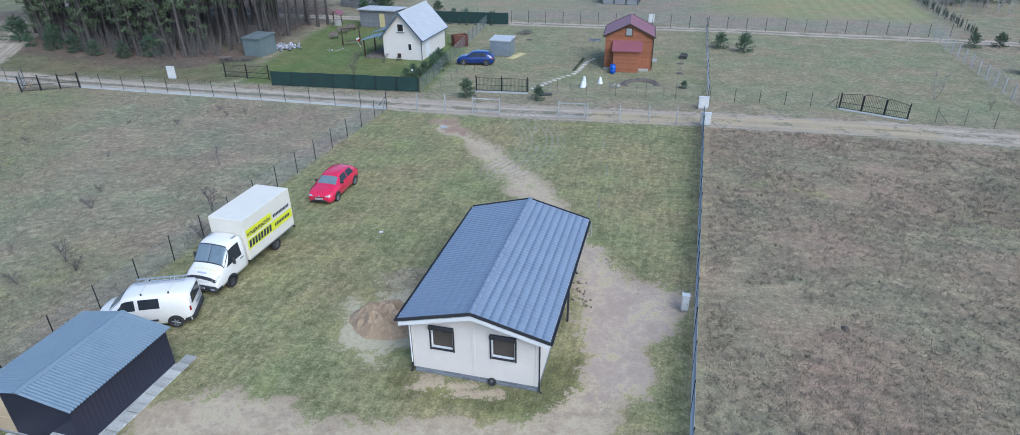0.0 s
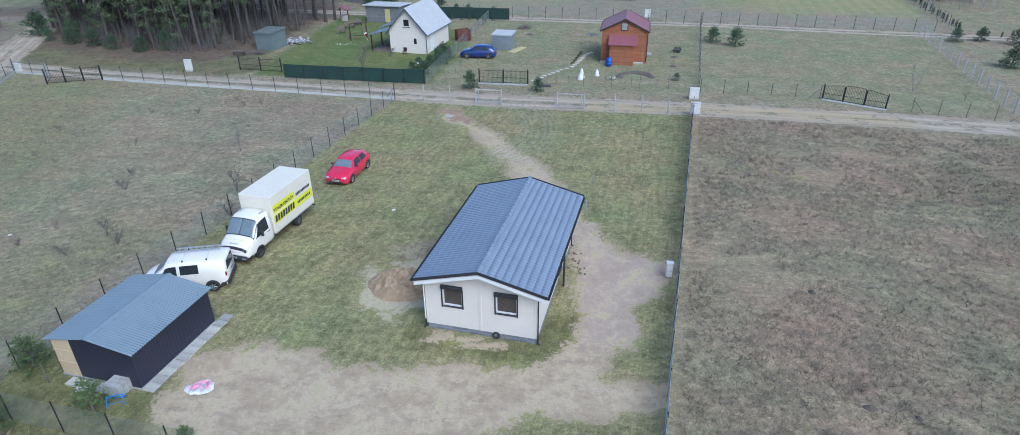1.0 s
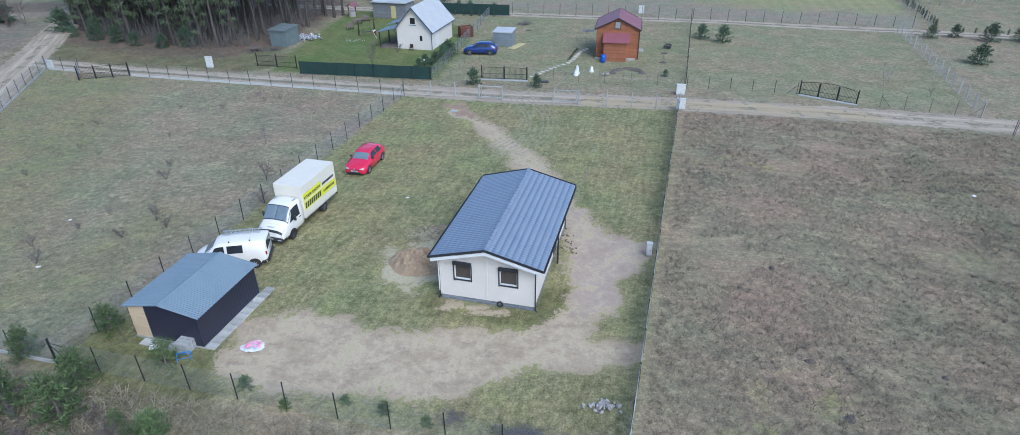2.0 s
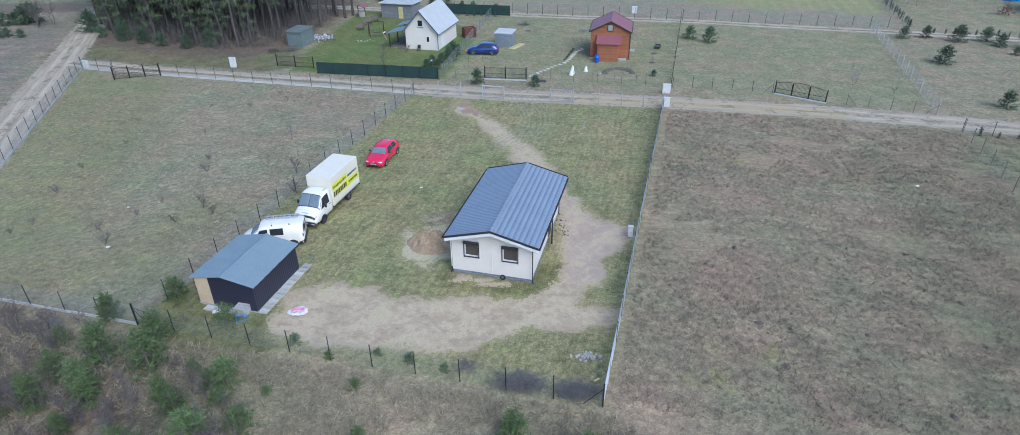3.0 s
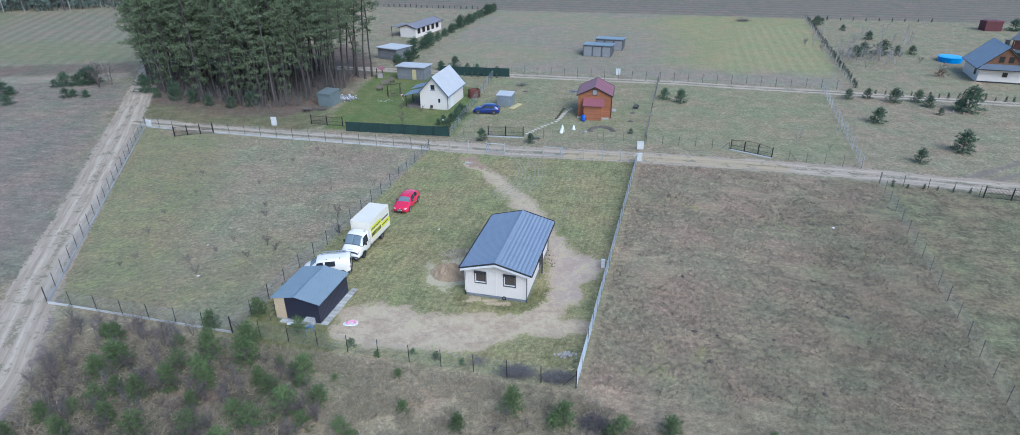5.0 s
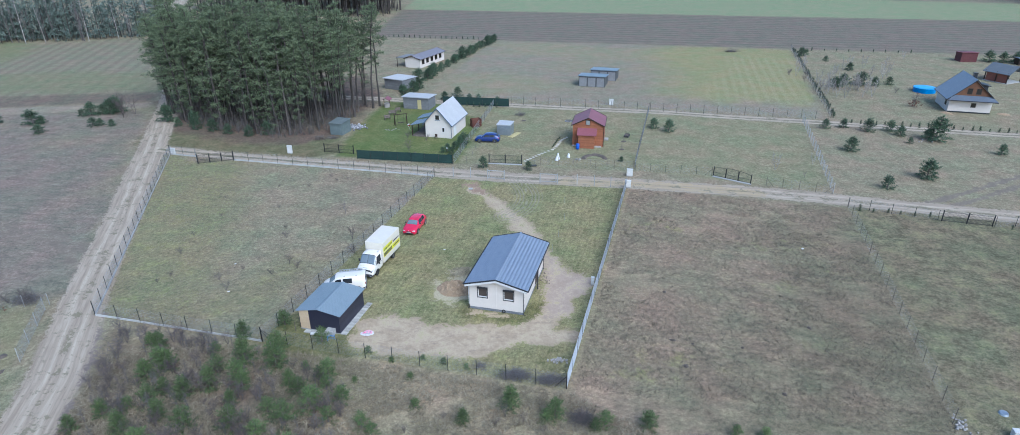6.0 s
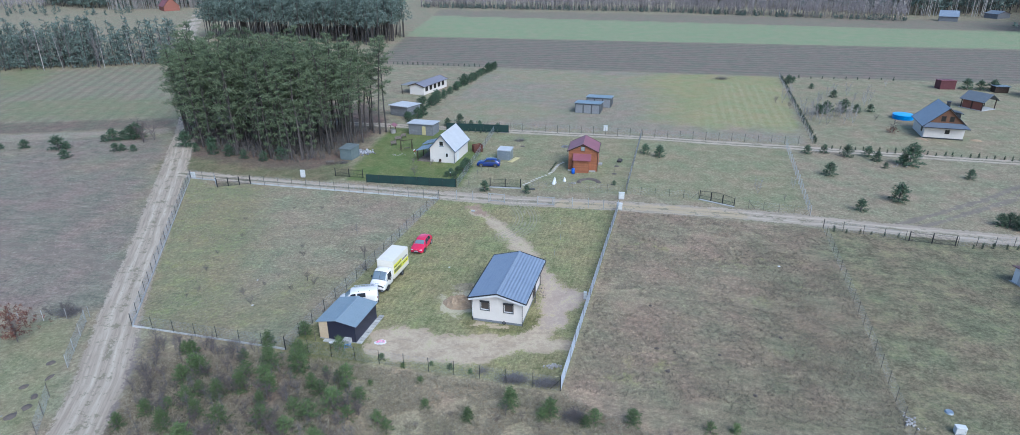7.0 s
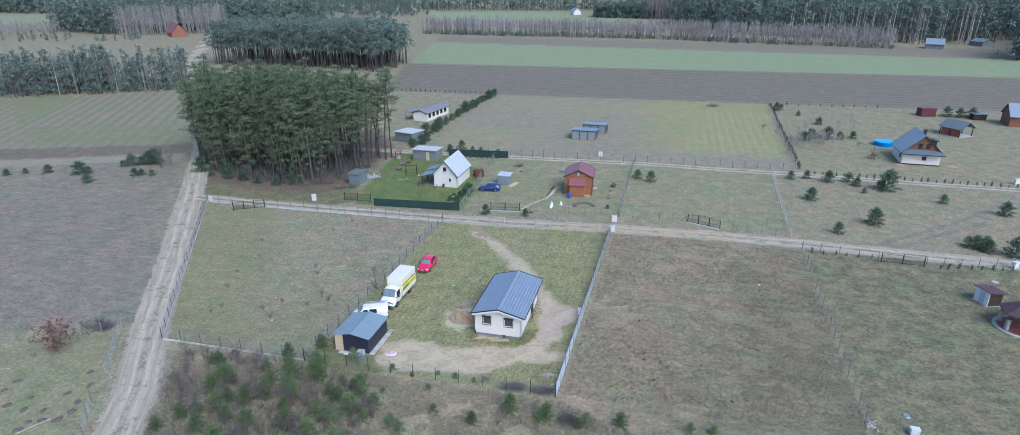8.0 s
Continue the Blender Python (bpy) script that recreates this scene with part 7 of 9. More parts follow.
# garden saplings by the brown house
for x, y in ((17.0, 63.6), (18.0, 69.1), (19.0, 73.2), (20.0, 76.0), (3.4, 62.8), (5.6, 62.6), (9.4, 62.0), (12.0, 61.5), (14.6, 61.2), (-6.6, 66.5), (-6.2, 68.8), (-5.6, 70.8), (-4.4, 70.2), (-2.6, 70.0), (-7.4, 62.9)):
    bare(0, x, y, random.uniform(0.45, 0.65))

# brown undergrowth below the pines, one mass
rgu = np.random.default_rng(77)
pu = np.array(scatter(rgu, [(-72.0, 99.0), (-63.0, 85.5), (-48.0, 77.0), (-38.5, 75.5), (-32.5, 81.0), (-30.0, 99.0), (-70.0, 105.0)], 900))
cu = np.stack([pu[:, 0], pu[:, 1], rgu.uniform(0.1, 1.6, 900)], -1)
under = thing("undergrowth", Matrix(), "brown leafless undergrowth beneath the pines", "undergrowth", kind="stuff")
au = cu * np.array([1, 1, 0])
su = np.repeat(au, 7, 0)
tu = su + np.stack([rgu.normal(0, 0.5, len(su)), rgu.normal(0, 0.5, len(su)), rgu.uniform(0.6, 3.2, len(su))], -1)
soup("stems", *sticks(su, tu, 0.014, 0.006), GREYTWIG, under)
soup("leaves", *clumps(cu, 0.35, 8, 0.22, 0.08, rgu, 0.2), surface("brown_undergrowth_leaf", (0.11, 0.09, 0.075), (0.085, 0.095, 0.055), 0.9, island=0.4), under)

# oak with rust leaves beside the track
rngo = np.random.default_rng(90)
ow = bare_data(91, 4.0, 1, 0.42, 60)
oc = clumps(np.stack([rngo.normal(0, 0.95, 150), rngo.normal(0, 0.95, 150), rngo.uniform(0.9, 3.9, 150)], -1) * np.array([1, 1, 1]), 0.3, 16, 0.14, 0.09, rngo, -0.2)
make_tree("oak_tree", spot(-51.3, 17.4, 0), ow, oc, "small oak keeping its rust-brown winter leaves", "tree", "", TWIG, RUSTLEAF, "leaves")
oc = clumps(np.stack([rngo.normal(0, 0.7, 90), rngo.normal(0, 0.7, 90), rngo.uniform(0.3, 1.6, 90)], -1), 0.25, 14, 0.12, 0.08, rngo, -0.2)
make_tree("oak_tree", spot(80.6, 94.2, 0, 0.8), ow, oc, "small reddish leafless garden tree", "tree", "", TWIG, RUSTLEAF, "leaves")


# far woods, each one mass of trees; the conifers' haze is in their colour
def wood_mass(name, pts, heights, kind, label, leaf, seed, leaf_size=0.09, low=0.15, per=14, clump=15, bark=None):
    """Many trees in one object; kind: pine (rounded crowns), spruce (pointed) or birch (leafless)."""
    rng = np.random.default_rng(seed)
    pts, h = np.array(pts), np.asarray(heights)
    n = len(pts)
    foot = np.stack([pts[:, 0], pts[:, 1], np.zeros(n)], -1)
    top = foot + np.stack([rng.normal(0, 0.35, n), rng.normal(0, 0.35, n), h * 0.96], -1)
    t = thing(name, Matrix(), label, "woodland", kind="stuff")
    soup("trunks", *sticks(foot, top, 0.011 * h, 0.004 * h), bark or BARK, t)
    k = 16 if kind == "birch" else clump
    hh = np.repeat(h, k)
    f = rng.uniform(0.25 if kind == "birch" else low, 0.98, n * k)
    base = np.repeat(foot, k, 0)
    if kind == "birch":
        ang = rng.uniform(0, 6.28, n * k)
        reach = 0.19 * hh * (1.12 - f) * rng.uniform(0.5, 1.2, n * k)
        p0 = base + np.stack([np.zeros(n * k), np.zeros(n * k), hh * f], -1)
        p1 = p0 + np.stack([np.cos(ang) * reach, np.sin(ang) * reach, reach * rng.uniform(0.9, 2.0, n * k)], -1)
        soup("twigs", *sticks(p0, p1, 0.075, 0.03), leaf, t)
        return t
    w = (0.15 if kind == "pine" else 0.14) * hh * (np.sqrt(np.clip(1.05 - f, 0, 1)) if kind == "pine" else (1.08 - f))
    cs = base + np.stack([rng.normal(size=n * k) * w, rng.normal(size=n * k) * w, hh * f], -1)
    mean = float(h.mean())
    soup("crowns", *clumps(cs, 0.07 * mean, per, leaf_size * mean, leaf_size * 0.45 * mean, rng, 0.3, 0.7), leaf, t)
    return t


rng = np.random.default_rng(3)


def grove(name, poly, n, lo, hi, kind, label, leaf, seed, **more):
    p = scatter(rng, poly, n)
    return wood_mass(name, p, rng.uniform(lo, hi, n), kind, label, leaf, seed, **more)


grove("far_pine_wood", [(-137, 249), (-100, 240), (-53, 224), (-47, 250), (-60, 272), (-130, 278)], 520, 15.5, 20.5, "pine", "dark pine wood beyond the fields", HAZENEEDLE, 1, leaf_size=0.042, low=0.42, per=16, clump=18)
grove("field_edge_wood", [(-330, 148), (-172, 171), (-153, 175), (-134, 181), (-118, 186), (-122, 200), (-150, 192), (-330, 166)], 560, 9, 16, "spruce", "band of dark conifers along a field edge", HAZENEEDLE, 2, leaf_size=0.055, low=0.04, per=11, clump=24)
grove("field_edge_birches", [(-300, 150), (-172, 168), (-116, 182), (-112, 190), (-172, 176), (-300, 158)], 70, 9, 15, "birch", "leafless birches before the conifers", GREYTWIG, 3, bark=GREYTWIG)
grove("field_edge_white_birches", [(-260, 154), (-172, 167), (-118, 183), (-116, 187), (-172, 171)], 9, 11, 15, "birch", "slender white-trunked birches at the wood's edge", GREYTWIG, 12, bark=BIRCH)
grove("birch_belt", [(-60, 389), (-11, 373), (82, 350), (140, 320), (198, 297), (204, 310), (90, 368), (-56, 408)], 1250, 8.5, 12.0, "birch", "dense belt of leafless birches beyond the green field", BELTTWIG, 4, bark=GREYTWIG)
grove("belt_undergrowth", [(-60, 388), (-11, 372), (82, 349), (140, 319), (198, 296), (199, 300), (82, 354), (-58, 393)], 260, 1.5, 3.4, "pine", "low conifers under the birch belt", HAZENEEDLE, 13, leaf_size=0.16, low=0.05)
grove("far_forest", [(135, 380), (176, 346), (215, 322), (246, 316), (290, 334), (420, 330), (430, 430), (200, 520), (115, 470)], 1500, 19, 26, "pine", "wide conifer forest closing the view", HAZENEEDLE, 5, leaf_size=0.075, low=0.15, per=9, clump=11)
grove("far_forest_corner", [(224, 252), (300, 222), (430, 230), (430, 330), (300, 336), (262, 300)], 700, 18, 25, "pine", "conifer forest coming down to the field", HAZENEEDLE, 14, leaf_size=0.07, low=0.08, per=12, clump=14)
grove("far_forest_birches", [(150, 352), (178, 340), (214, 318), (250, 312), (252, 318), (176, 350)], 60, 16, 23, "birch", "tall white birches at the forest edge", GREYTWIG, 15, bark=BIRCH)
grove("far_forest_strip", [(70, 522), (112, 506), (122, 520), (74, 545)], 170, 10, 13, "pine", "conifer strip far behind the fields", HAZENEEDLE, 6, leaf_size=0.12, low=0.05)
grove("far_birches", [(108, 506), (175, 466), (190, 480), (115, 530)], 420, 18, 23, "birch", "tall leafless birches before the forest", BELTTWIG, 7, bark=GREYTWIG)
grove("far_west_forest", [(-318, 415), (-255, 389), (-248, 400), (-190, 412), (-168, 440), (-150, 520), (-230, 560), (-345, 470)], 950, 17, 24, "pine", "conifer forest beyond a far hamlet", HAZENEEDLE, 8, leaf_size=0.085, low=0.08, per=9, clump=11)
grove("far_west_birches", [(-256, 381), (-195, 395), (-190, 410), (-252, 394)], 230, 16, 20, "birch", "leafless birches before the far forest", BELTTWIG, 9, bark=BIRCH)
grove("far_west_scrub", [(-420, 420), (-325, 372), (-300, 392), (-315, 420), (-420, 470)], 260, 5, 9, "birch", "grey leafless scrub on a far meadow", BELTTWIG, 16, bark=GREYTWIG)
grove("horizon_forest", [(-900, 960), (-330, 830), (-130, 690), (-75, 626), (240, 590), (330, 560), (420, 600), (240, 640), (-60, 690), (-300, 900), (-880, 1040)], 1300, 17, 26, "pine", "dark forest along the horizon", HAZENEEDLE, 10, leaf_size=0.11, low=0.05, per=6, clump=9)
grove("far_corner_forest", [(-640, 640), (-440, 602), (-425, 640), (-460, 690), (-660, 720)], 420, 18, 24, "pine", "forest beyond a far green field", HAZENEEDLE, 17, leaf_size=0.12, low=0.05, per=7, clump=12)
grove("hamlet_trees", [(-215, 560), (-120, 520), (-75, 560), (-90, 620), (-200, 680)], 120, 7, 14, "pine", "trees between the far farmsteads", HAZENEEDLE, 18, leaf_size=0.12, low=0.1)
grove("far_scrub", [(-335, 345), (-225, 350), (-222, 374), (-310, 392)], 40, 2.5, 6, "pine", "scattered conifers on a far meadow", HAZENEEDLE, 11, leaf_size=0.12, low=0.03)

# ---- neighbouring buildings ----
def gable(root, w, l, eave, ridge, over, wall, roof, trim, ribs=0.0, over_y=0.3, wall_name="wall", thick=0.09):
    """Walls and a two-pitched roof; x across, y along the ridge from 0 to l."""
    k = (ridge - eave) / (w / 2)
    def under(x):
        return ridge - k * abs(x) - thick
    for y0, y1 in ((0.0, 0.18), (l - 0.18, l)):
        bm = NB()
        prism(bm, [(-w / 2, 0), (w / 2, 0), (w / 2, under(w / 2)), (0, under(0)), (-w / 2, under(w / 2))], y0, y1)
        part("gable_" + wall_name, bm, wall, root)
    for s in (-1, 1):
        bm = NB()
        box(bm, s * (w / 2 - 0.18), s * w / 2, 0.18, l - 0.18, 0, under(w / 2) - 0.003)
        part(wall_name, bm, wall, root)
        e = w / 2 + over
        bm = NB()
        prism(bm, [(0, ridge - thick), (0, ridge), (s * e, ridge - k * e), (s * e, ridge - k * e - thick)], -over_y, l + over_y)
        slope = part("roof", bm, roof, root)
        if ribs:
            for y in np.arange(-over_y + 0.05, l + over_y - 0.05, ribs):
                bm = NB()
                prism(bm, [(s * 0.03, ridge - k * 0.03 + 0.001), (s * 0.03, ridge - k * 0.03 + 0.03), (s * e, ridge - k * e + 0.03), (s * e, ridge - k * e + 0.001)], y, y + 0.035)
                part("seam", bm, roof, slope)
        for y in (-over_y - 0.025, l + over_y):
            bm = NB()
            prism(bm, [(0, ridge - 0.16), (0, ridge + 0.04), (s * e, ridge - k * e + 0.04), (s * e, ridge - k * e - 0.16)], y, y + 0.025)
            part("verge_trim", bm, trim, root)
        bm = NB()
        rod(bm, (s * (e + 0.05), -over_y, ridge - k * e - 0.04), (s * (e + 0.05), l + over_y, ridge - k * e - 0.04), 0.055, None, 8)
        part("gutter", bm, trim, root)
    bm = NB()
    prism(bm, [(-0.14, ridge - k * 0.14 + 0.02), (0, ridge + 0.06), (0.14, ridge - k * 0.14 + 0.02), (0, ridge + 0.02)], -over_y, l + over_y)
    part("ridge_cap", bm, roof, root)


def pane(root, face, a0, a1, z0, z1, at, frame_mat, glass=GLASS, depth=0.03):
    """A framed window on a wall; face: x or y, at: the wall's place, looking to the side that depth points to."""
    bm = NB()
    if face == "y":
        box(bm, a0, a1, at, at + depth, z0, z1)
    else:
        box(bm, at, at + depth, a0, a1, z0, z1)
    w = part("window", bm, glass, root)
    bm = NB()
    t = 0.07
    for r in ((a0 - t, a0, z0 - t, z1 + t), (a1, a1 + t, z0 - t, z1 + t), (a0, a1, z0 - t, z0), (a0, a1, z1, z1 + t)):
        if face == "y":
            box(bm, r[0], r[1], at, at + depth * 1.8, r[2], r[3])
        else:
            box(bm, at, at + depth * 1.8, r[0], r[1], r[2], r[3])
    part("window_frame", bm, frame_mat, w)
    return w


def mono_shed(name, m, w, d, h0, h1, wall, roof, label, category="shed", over=0.25, boards=True, doors=0, door_mat=None):
    """A shed with a single-pitched roof; h0: front height, h1: back height."""
    r = thing(name, m, label, category)
    for x0, x1, y0, y1 in ((0, w, 0, 0.08), (0, w, d - 0.08, d), (0, 0.08, 0.08, d - 0.08), (w - 0.08, w, 0.08, d - 0.08)):
        bm = NB()
        ya, yb = y0 / d, y1 / d
        za, zb = h0 + (h1 - h0) * ya, h0 + (h1 - h0) * yb
        v = [bm.verts.new(p) for p in ((x0, y0, 0), (x1, y0, 0), (x1, y1, 0), (x0, y1, 0), (x0, y0, za), (x1, y0, za), (x1, y1, zb), (x0, y1, zb))]
        for f in ((3, 2, 1, 0), (4, 5, 6, 7), (0, 1, 5, 4), (1, 2, 6, 5), (2, 3, 7, 6), (3, 0, 4, 7)):
            bm.faces.new([v[i] for i in f])
        part("wall", bm, wall, r)
    if boards:
        for k in range(int(min(h0, h1) / 0.24)):
            bm = NB()
            box(bm, 0.0, w, -0.022, -0.002, 0.03 + 0.24 * k, 0.23 + 0.24 * k, 0.004)
            part("board", bm, wall, r)
            bm = NB()
            box(bm, w + 0.002, w + 0.022, 0, d, 0.03 + 0.24 * k, 0.23 + 0.24 * k, 0.004)
            part("board", bm, wall, r)
    for k in range(doors):
        bm = NB()
        a = w * (k + 0.08) / doors
        b = w * (k + 0.92) / doors
        box(bm, a, b, -0.06, -0.025, 0.05, h0 - 0.35, 0.01)
        dd = part("door", bm, door_mat or wall, r)
        for z in np.linspace(0.35, h0 - 0.7, 4):
            bm = NB()
            box(bm, a + 0.03, b - 0.03, -0.075, -0.061, z, z + 0.05)
            part("door_rib", bm, door_mat or wall, dd)
    bm = NB()
    k = (h1 - h0) / d
    a, b = -over, d + over
    prism(bm, [(a, h0 + k * a), (b, h0 + k * b), (b, h0 + k * b + 0.07), (a, h0 + k * a + 0.07)], -over, w + over, "x")
    sheet = part("roof", bm, roof, r)
    for x in np.arange(-over + 0.1, w + over - 0.05, 0.35):
        bm = NB()
        prism(bm, [(a, h0 + k * a + 0.071), (b, h0 + k * b + 0.071), (b, h0 + k * b + 0.095), (a, h0 + k * a + 0.095)], x, x + 0.04, "x")
        part("seam", bm, roof, sheet)
    bm = NB()
    prism(bm, [(a - 0.02, h0 + k * a - 0.06), (a, h0 + k * a - 0.06), (a, h0 + k * a + 0.08), (a - 0.02, h0 + k * a + 0.08)], -over, w + over, "x")
    part("fascia", bm, roof, r)
    return r


BLUETRIM = surface("blue_grey_trim", (0.05, 0.085, 0.13), (0.07, 0.105, 0.15), 0.45, 0.1, 12, 2, 0.02)

PORCHROOF = surface("blue_grey_porch_sheet", (0.14, 0.19, 0.25), (0.18, 0.23, 0.29), 0.4, 0.05, 9, 1, 0.03)

# white gabled house with a porch
wh = thing("cottage", pose(-13.15, 75.9, 0, 0, 0, -15), "white steep-gabled cottage with pale metal roof and blue trim", "house")
gable(wh, 4.8, 7.7, 2.75, 5.4, 0.35, WHITE, PALEROOF, BLUETRIM, 0.42, 0.42)
pane(wh, "y", -0.42, 0.28, 3.25, 4.05, -0.004, WHITEBOARD, GLASS, -0.03)
bm = NB()
box(bm, -0.55, 0.42, -0.10, -0.005, 3.1, 3.16)
part("sill", bm, BLUETRIM, wh)
pane(wh, "y", 0.78, 1.16, 1.15, 1.85, -0.004, WHITEBOARD, GLASS, -0.03)
bm = NB()
rod(bm, (2.44, -0.06, 2.6), (2.44, -0.06, 0.1), 0.045)
part("downpipe", bm, BLUETRIM, wh)
for a, b, lift in ((-0.5, 2.7, 0.0), (2.72, 5.6, 0.28)):
    bm = NB()
    prism(bm, [(-5.1, 2.02 + lift), (-5.1, 2.09 + lift), (-2.42, 2.78 + lift), (-2.42, 2.71 + lift)], a, b)
    roof_p = part("porch_roof", bm, PORCHROOF, wh, "blue-grey porch roof")
    for y in np.arange(a + 0.15, b - 0.1, 0.4):
        bm = NB()
        prism(bm, [(-5.1, 2.091 + lift), (-5.1, 2.115 + lift), (-2.42, 2.805 + lift), (-2.42, 2.781 + lift)], y, y + 0.035)
        part("seam", bm, PORCHROOF, roof_p)
for y in (-0.2, 2.6, 5.4):
    bm = NB()
    box(bm, -4.9, -4.76, y - 0.07, y + 0.07, 0, 2.06 + (0.3 if y > 5 else 0), 0.01)
    part("porch_post", bm, DARKWOOD, wh)
bm = NB()
box(bm, -5.0, -2.42, -0.3, 5.5, -0.05, 0.12, 0.02)
part("porch_floor", bm, OLDWOOD, wh)
bm = NB()
box(bm, -2.46, -2.41, 1.4, 2.4, 0.14, 2.1)
part("door", bm, DARKWOOD, wh)
bm = NB()
box(bm, 2.405, 2.43, 1.2, 2.6, 0.05, 2.1, 0.005)
part("side_door", bm, WHITEBOARD, wh)
ch = thing("garden_chair", pose(-13.55, 75.3, 0, 0, 0, -10), "small reddish wooden garden chair against the cottage", "chair")
for nm, b in (("seat", (-0.22, 0.22, -0.2, 0.2, 0.38, 0.42)), ("backrest", (-0.22, 0.22, 0.18, 0.22, 0.42, 0.8)), ("leg", (-0.22, -0.18, -0.2, -0.16, 0, 0.38)), ("leg", (0.18, 0.22, -0.2, -0.16, 0, 0.38)), ("leg", (-0.22, -0.18, 0.16, 0.2, 0, 0.38)), ("leg", (0.18, 0.22, 0.16, 0.2, 0, 0.38))):
    part(nm, box(NB(), *b, 0.006), DARKWOOD, ch)

# brown boarded house with annexes
bh = thing("summer_house", pose(12.5, 70.75, 0, 0, 0, -10.5), "orange-brown boarded house with maroon metal roof and front annex", "house")
gable(bh, 5.1, 5.6, 3.75, 5.0, 0.2, BROWNWALL, MAROON, DARKWOOD, 0.0, 0.2)
pane(bh, "y", -0.35, 0.25, 3.75, 4.5, -0.03, DARKWOOD, surface("pale_curtained_pane", (0.34, 0.37, 0.36), (0.25, 0.27, 0.27), 0.2), -0.03)
n = 17
for k in range(n):
    z0 = 0.05 + 0.21 * k
    bm = NB()
    box(bm, -2.54, 2.54, -0.022, -0.002, z0, z0 + 0.19, 0.005)
    part("board", bm, BROWNWALL, bh)
    bm = NB()
    box(bm, 2.552, 2.572, 0.02, 5.58, z0, z0 + 0.19, 0.005)
    part("board", bm, BROWNWALL, bh)
for k in range(6):
    z0 = 3.62 + 0.21 * k
    half = (5.0 - 0.12 - z0 - 0.19) / 0.49
    if half > 0.4:
        for a, b in (((-half, -0.44), (0.34, half)) if 3.5 < z0 < 4.6 else ((-half, half),)):
            if b - a > 0.1:
                bm = NB()
                box(bm, a, b, -0.022, -0.002, z0, z0 + 0.19, 0.005)
                part("board", bm, BROWNWALL, bh)
bm = NB()
box(bm, -1.55, 1.15, -1.15, -0.025, 0.0, 2.25)
an = part("annex", bm, BROWNWALL, bh, "small boarded front annex")
for k in range(10):
    bm = NB()
    box(bm, -1.56, 1.16, -1.175, -1.152, 0.04 + 0.21 * k, 0.23 + 0.21 * k, 0.005)
    part("annex_board", bm, BROWNWALL, an)
bm = NB()
prism(bm, [(-1.45, 2.28), (-1.45, 2.36), (-0.02, 3.2), (-0.02, 3.12)], -1.72, 1.5, "x")
part("annex_roof", bm, MAROON, bh, "maroon lean-to roof")
bm = NB()
rod(bm, (-1.72, -1.42, 2.2), (-1.58, -1.2, 1.9), 0.04)
rod(bm, (-1.58, -1.2, 1.92), (-1.58, -1.2, 0.9), 0.04)
part("downpipe", bm, DARKWOOD, bh)
bm = NB()
box(bm, 1.2, 2.3, -0.4, -0.03, -0.05, 0.2, 0.03)
part("step", bm, CONCRETE, bh)
bm = NB()
box(bm, -2.6, -1.75, -0.3, -0.03, -0.05, 0.2, 0.03)
part("step", bm, CONCRETE, bh)
bm = NB()
box(bm, 2.6, 3.3, 3.6, 4.8, 0, 0.2, 0.03)
part("side_step", bm, CONCRETE, bh)
bm = NB()
rod(bm, (2.62, -0.08, 3.5), (2.62, -0.08, 0.2), 0.045)
part("downpipe", bm, DARKWOOD, bh)
ba = thing("water_barrel", pose(10.72, 69.35, 0), "bright blue plastic rain barrel under a downpipe", "barrel")
bm = NB()
prof = [(0.0, 0.0), (0.25, 0.0), (0.30, 0.08), (0.31, 0.3), (0.33, 0.32), (0.31, 0.34), (0.31, 0.62), (0.33, 0.64), (0.31, 0.66), (0.30, 0.86), (0.24, 0.95), (0.0, 0.95)]
rows = [[bm.verts.new((r * math.cos(a), r * math.sin(a), z)) for a in np.linspace(0, 2 * math.pi, 17)[:-1]] for r, z in prof[1:-1]]
for a, b in zip(rows, rows[1:]):
    for i in range(16):
        bm.faces.new((a[i], a[(i + 1) % 16], b[(i + 1) % 16], b[i]))
bm.faces.new(rows[0][::-1])
bm.faces.new(rows[-1])
drum = part("drum", bm, BARREL, ba, smooth=True)
bm = NB()
rod(bm, (0, 0, 0.951), (0, 0, 0.97), 0.2, None, 16)
part("lid", bm, BARREL, ba)

mono_shed("board_shed", pose(-22.3, 95.2, 0, 0, 0, -15), 5.5, 3.6, 2.45, 2.3, GREYBOARD, PALEROOF, "grey boarded garden shed with pale flat roof", "shed", 0.3)
yd = thing("door_leaf", pose(-19.3, 94.28, 0.1, 0, 0, -15), "yellow wooden shed door leaning on grey boards", "door")
part("leaf", box(NB(), 0, 0.8, -0.05, 0.0, 0, 1.9, 0.01), FRESHWOOD, yd)
mono_shed("tool_shed", pose(-32.8, 78.1, 0, 0, 0, -17), 2.4, 3.0, 2.1, 2.25, GREENSHEET, surface("grey_felt_roof", (0.16, 0.19, 0.19), (0.11, 0.13, 0.13), 0.85, 0, 9, 1, 0.2), "grey-green painted tool shed at the wood's edge", "shed", 0.15, True)
mono_shed("metal_shed", pose(-2.9, 77.4, 0, 0, 0, -14), 2.5, 2.3, 1.85, 1.95, ZINC, PALEROOF, "small galvanised metal shed with pale roof", "shed", 0.08, False, 1, ZINC)
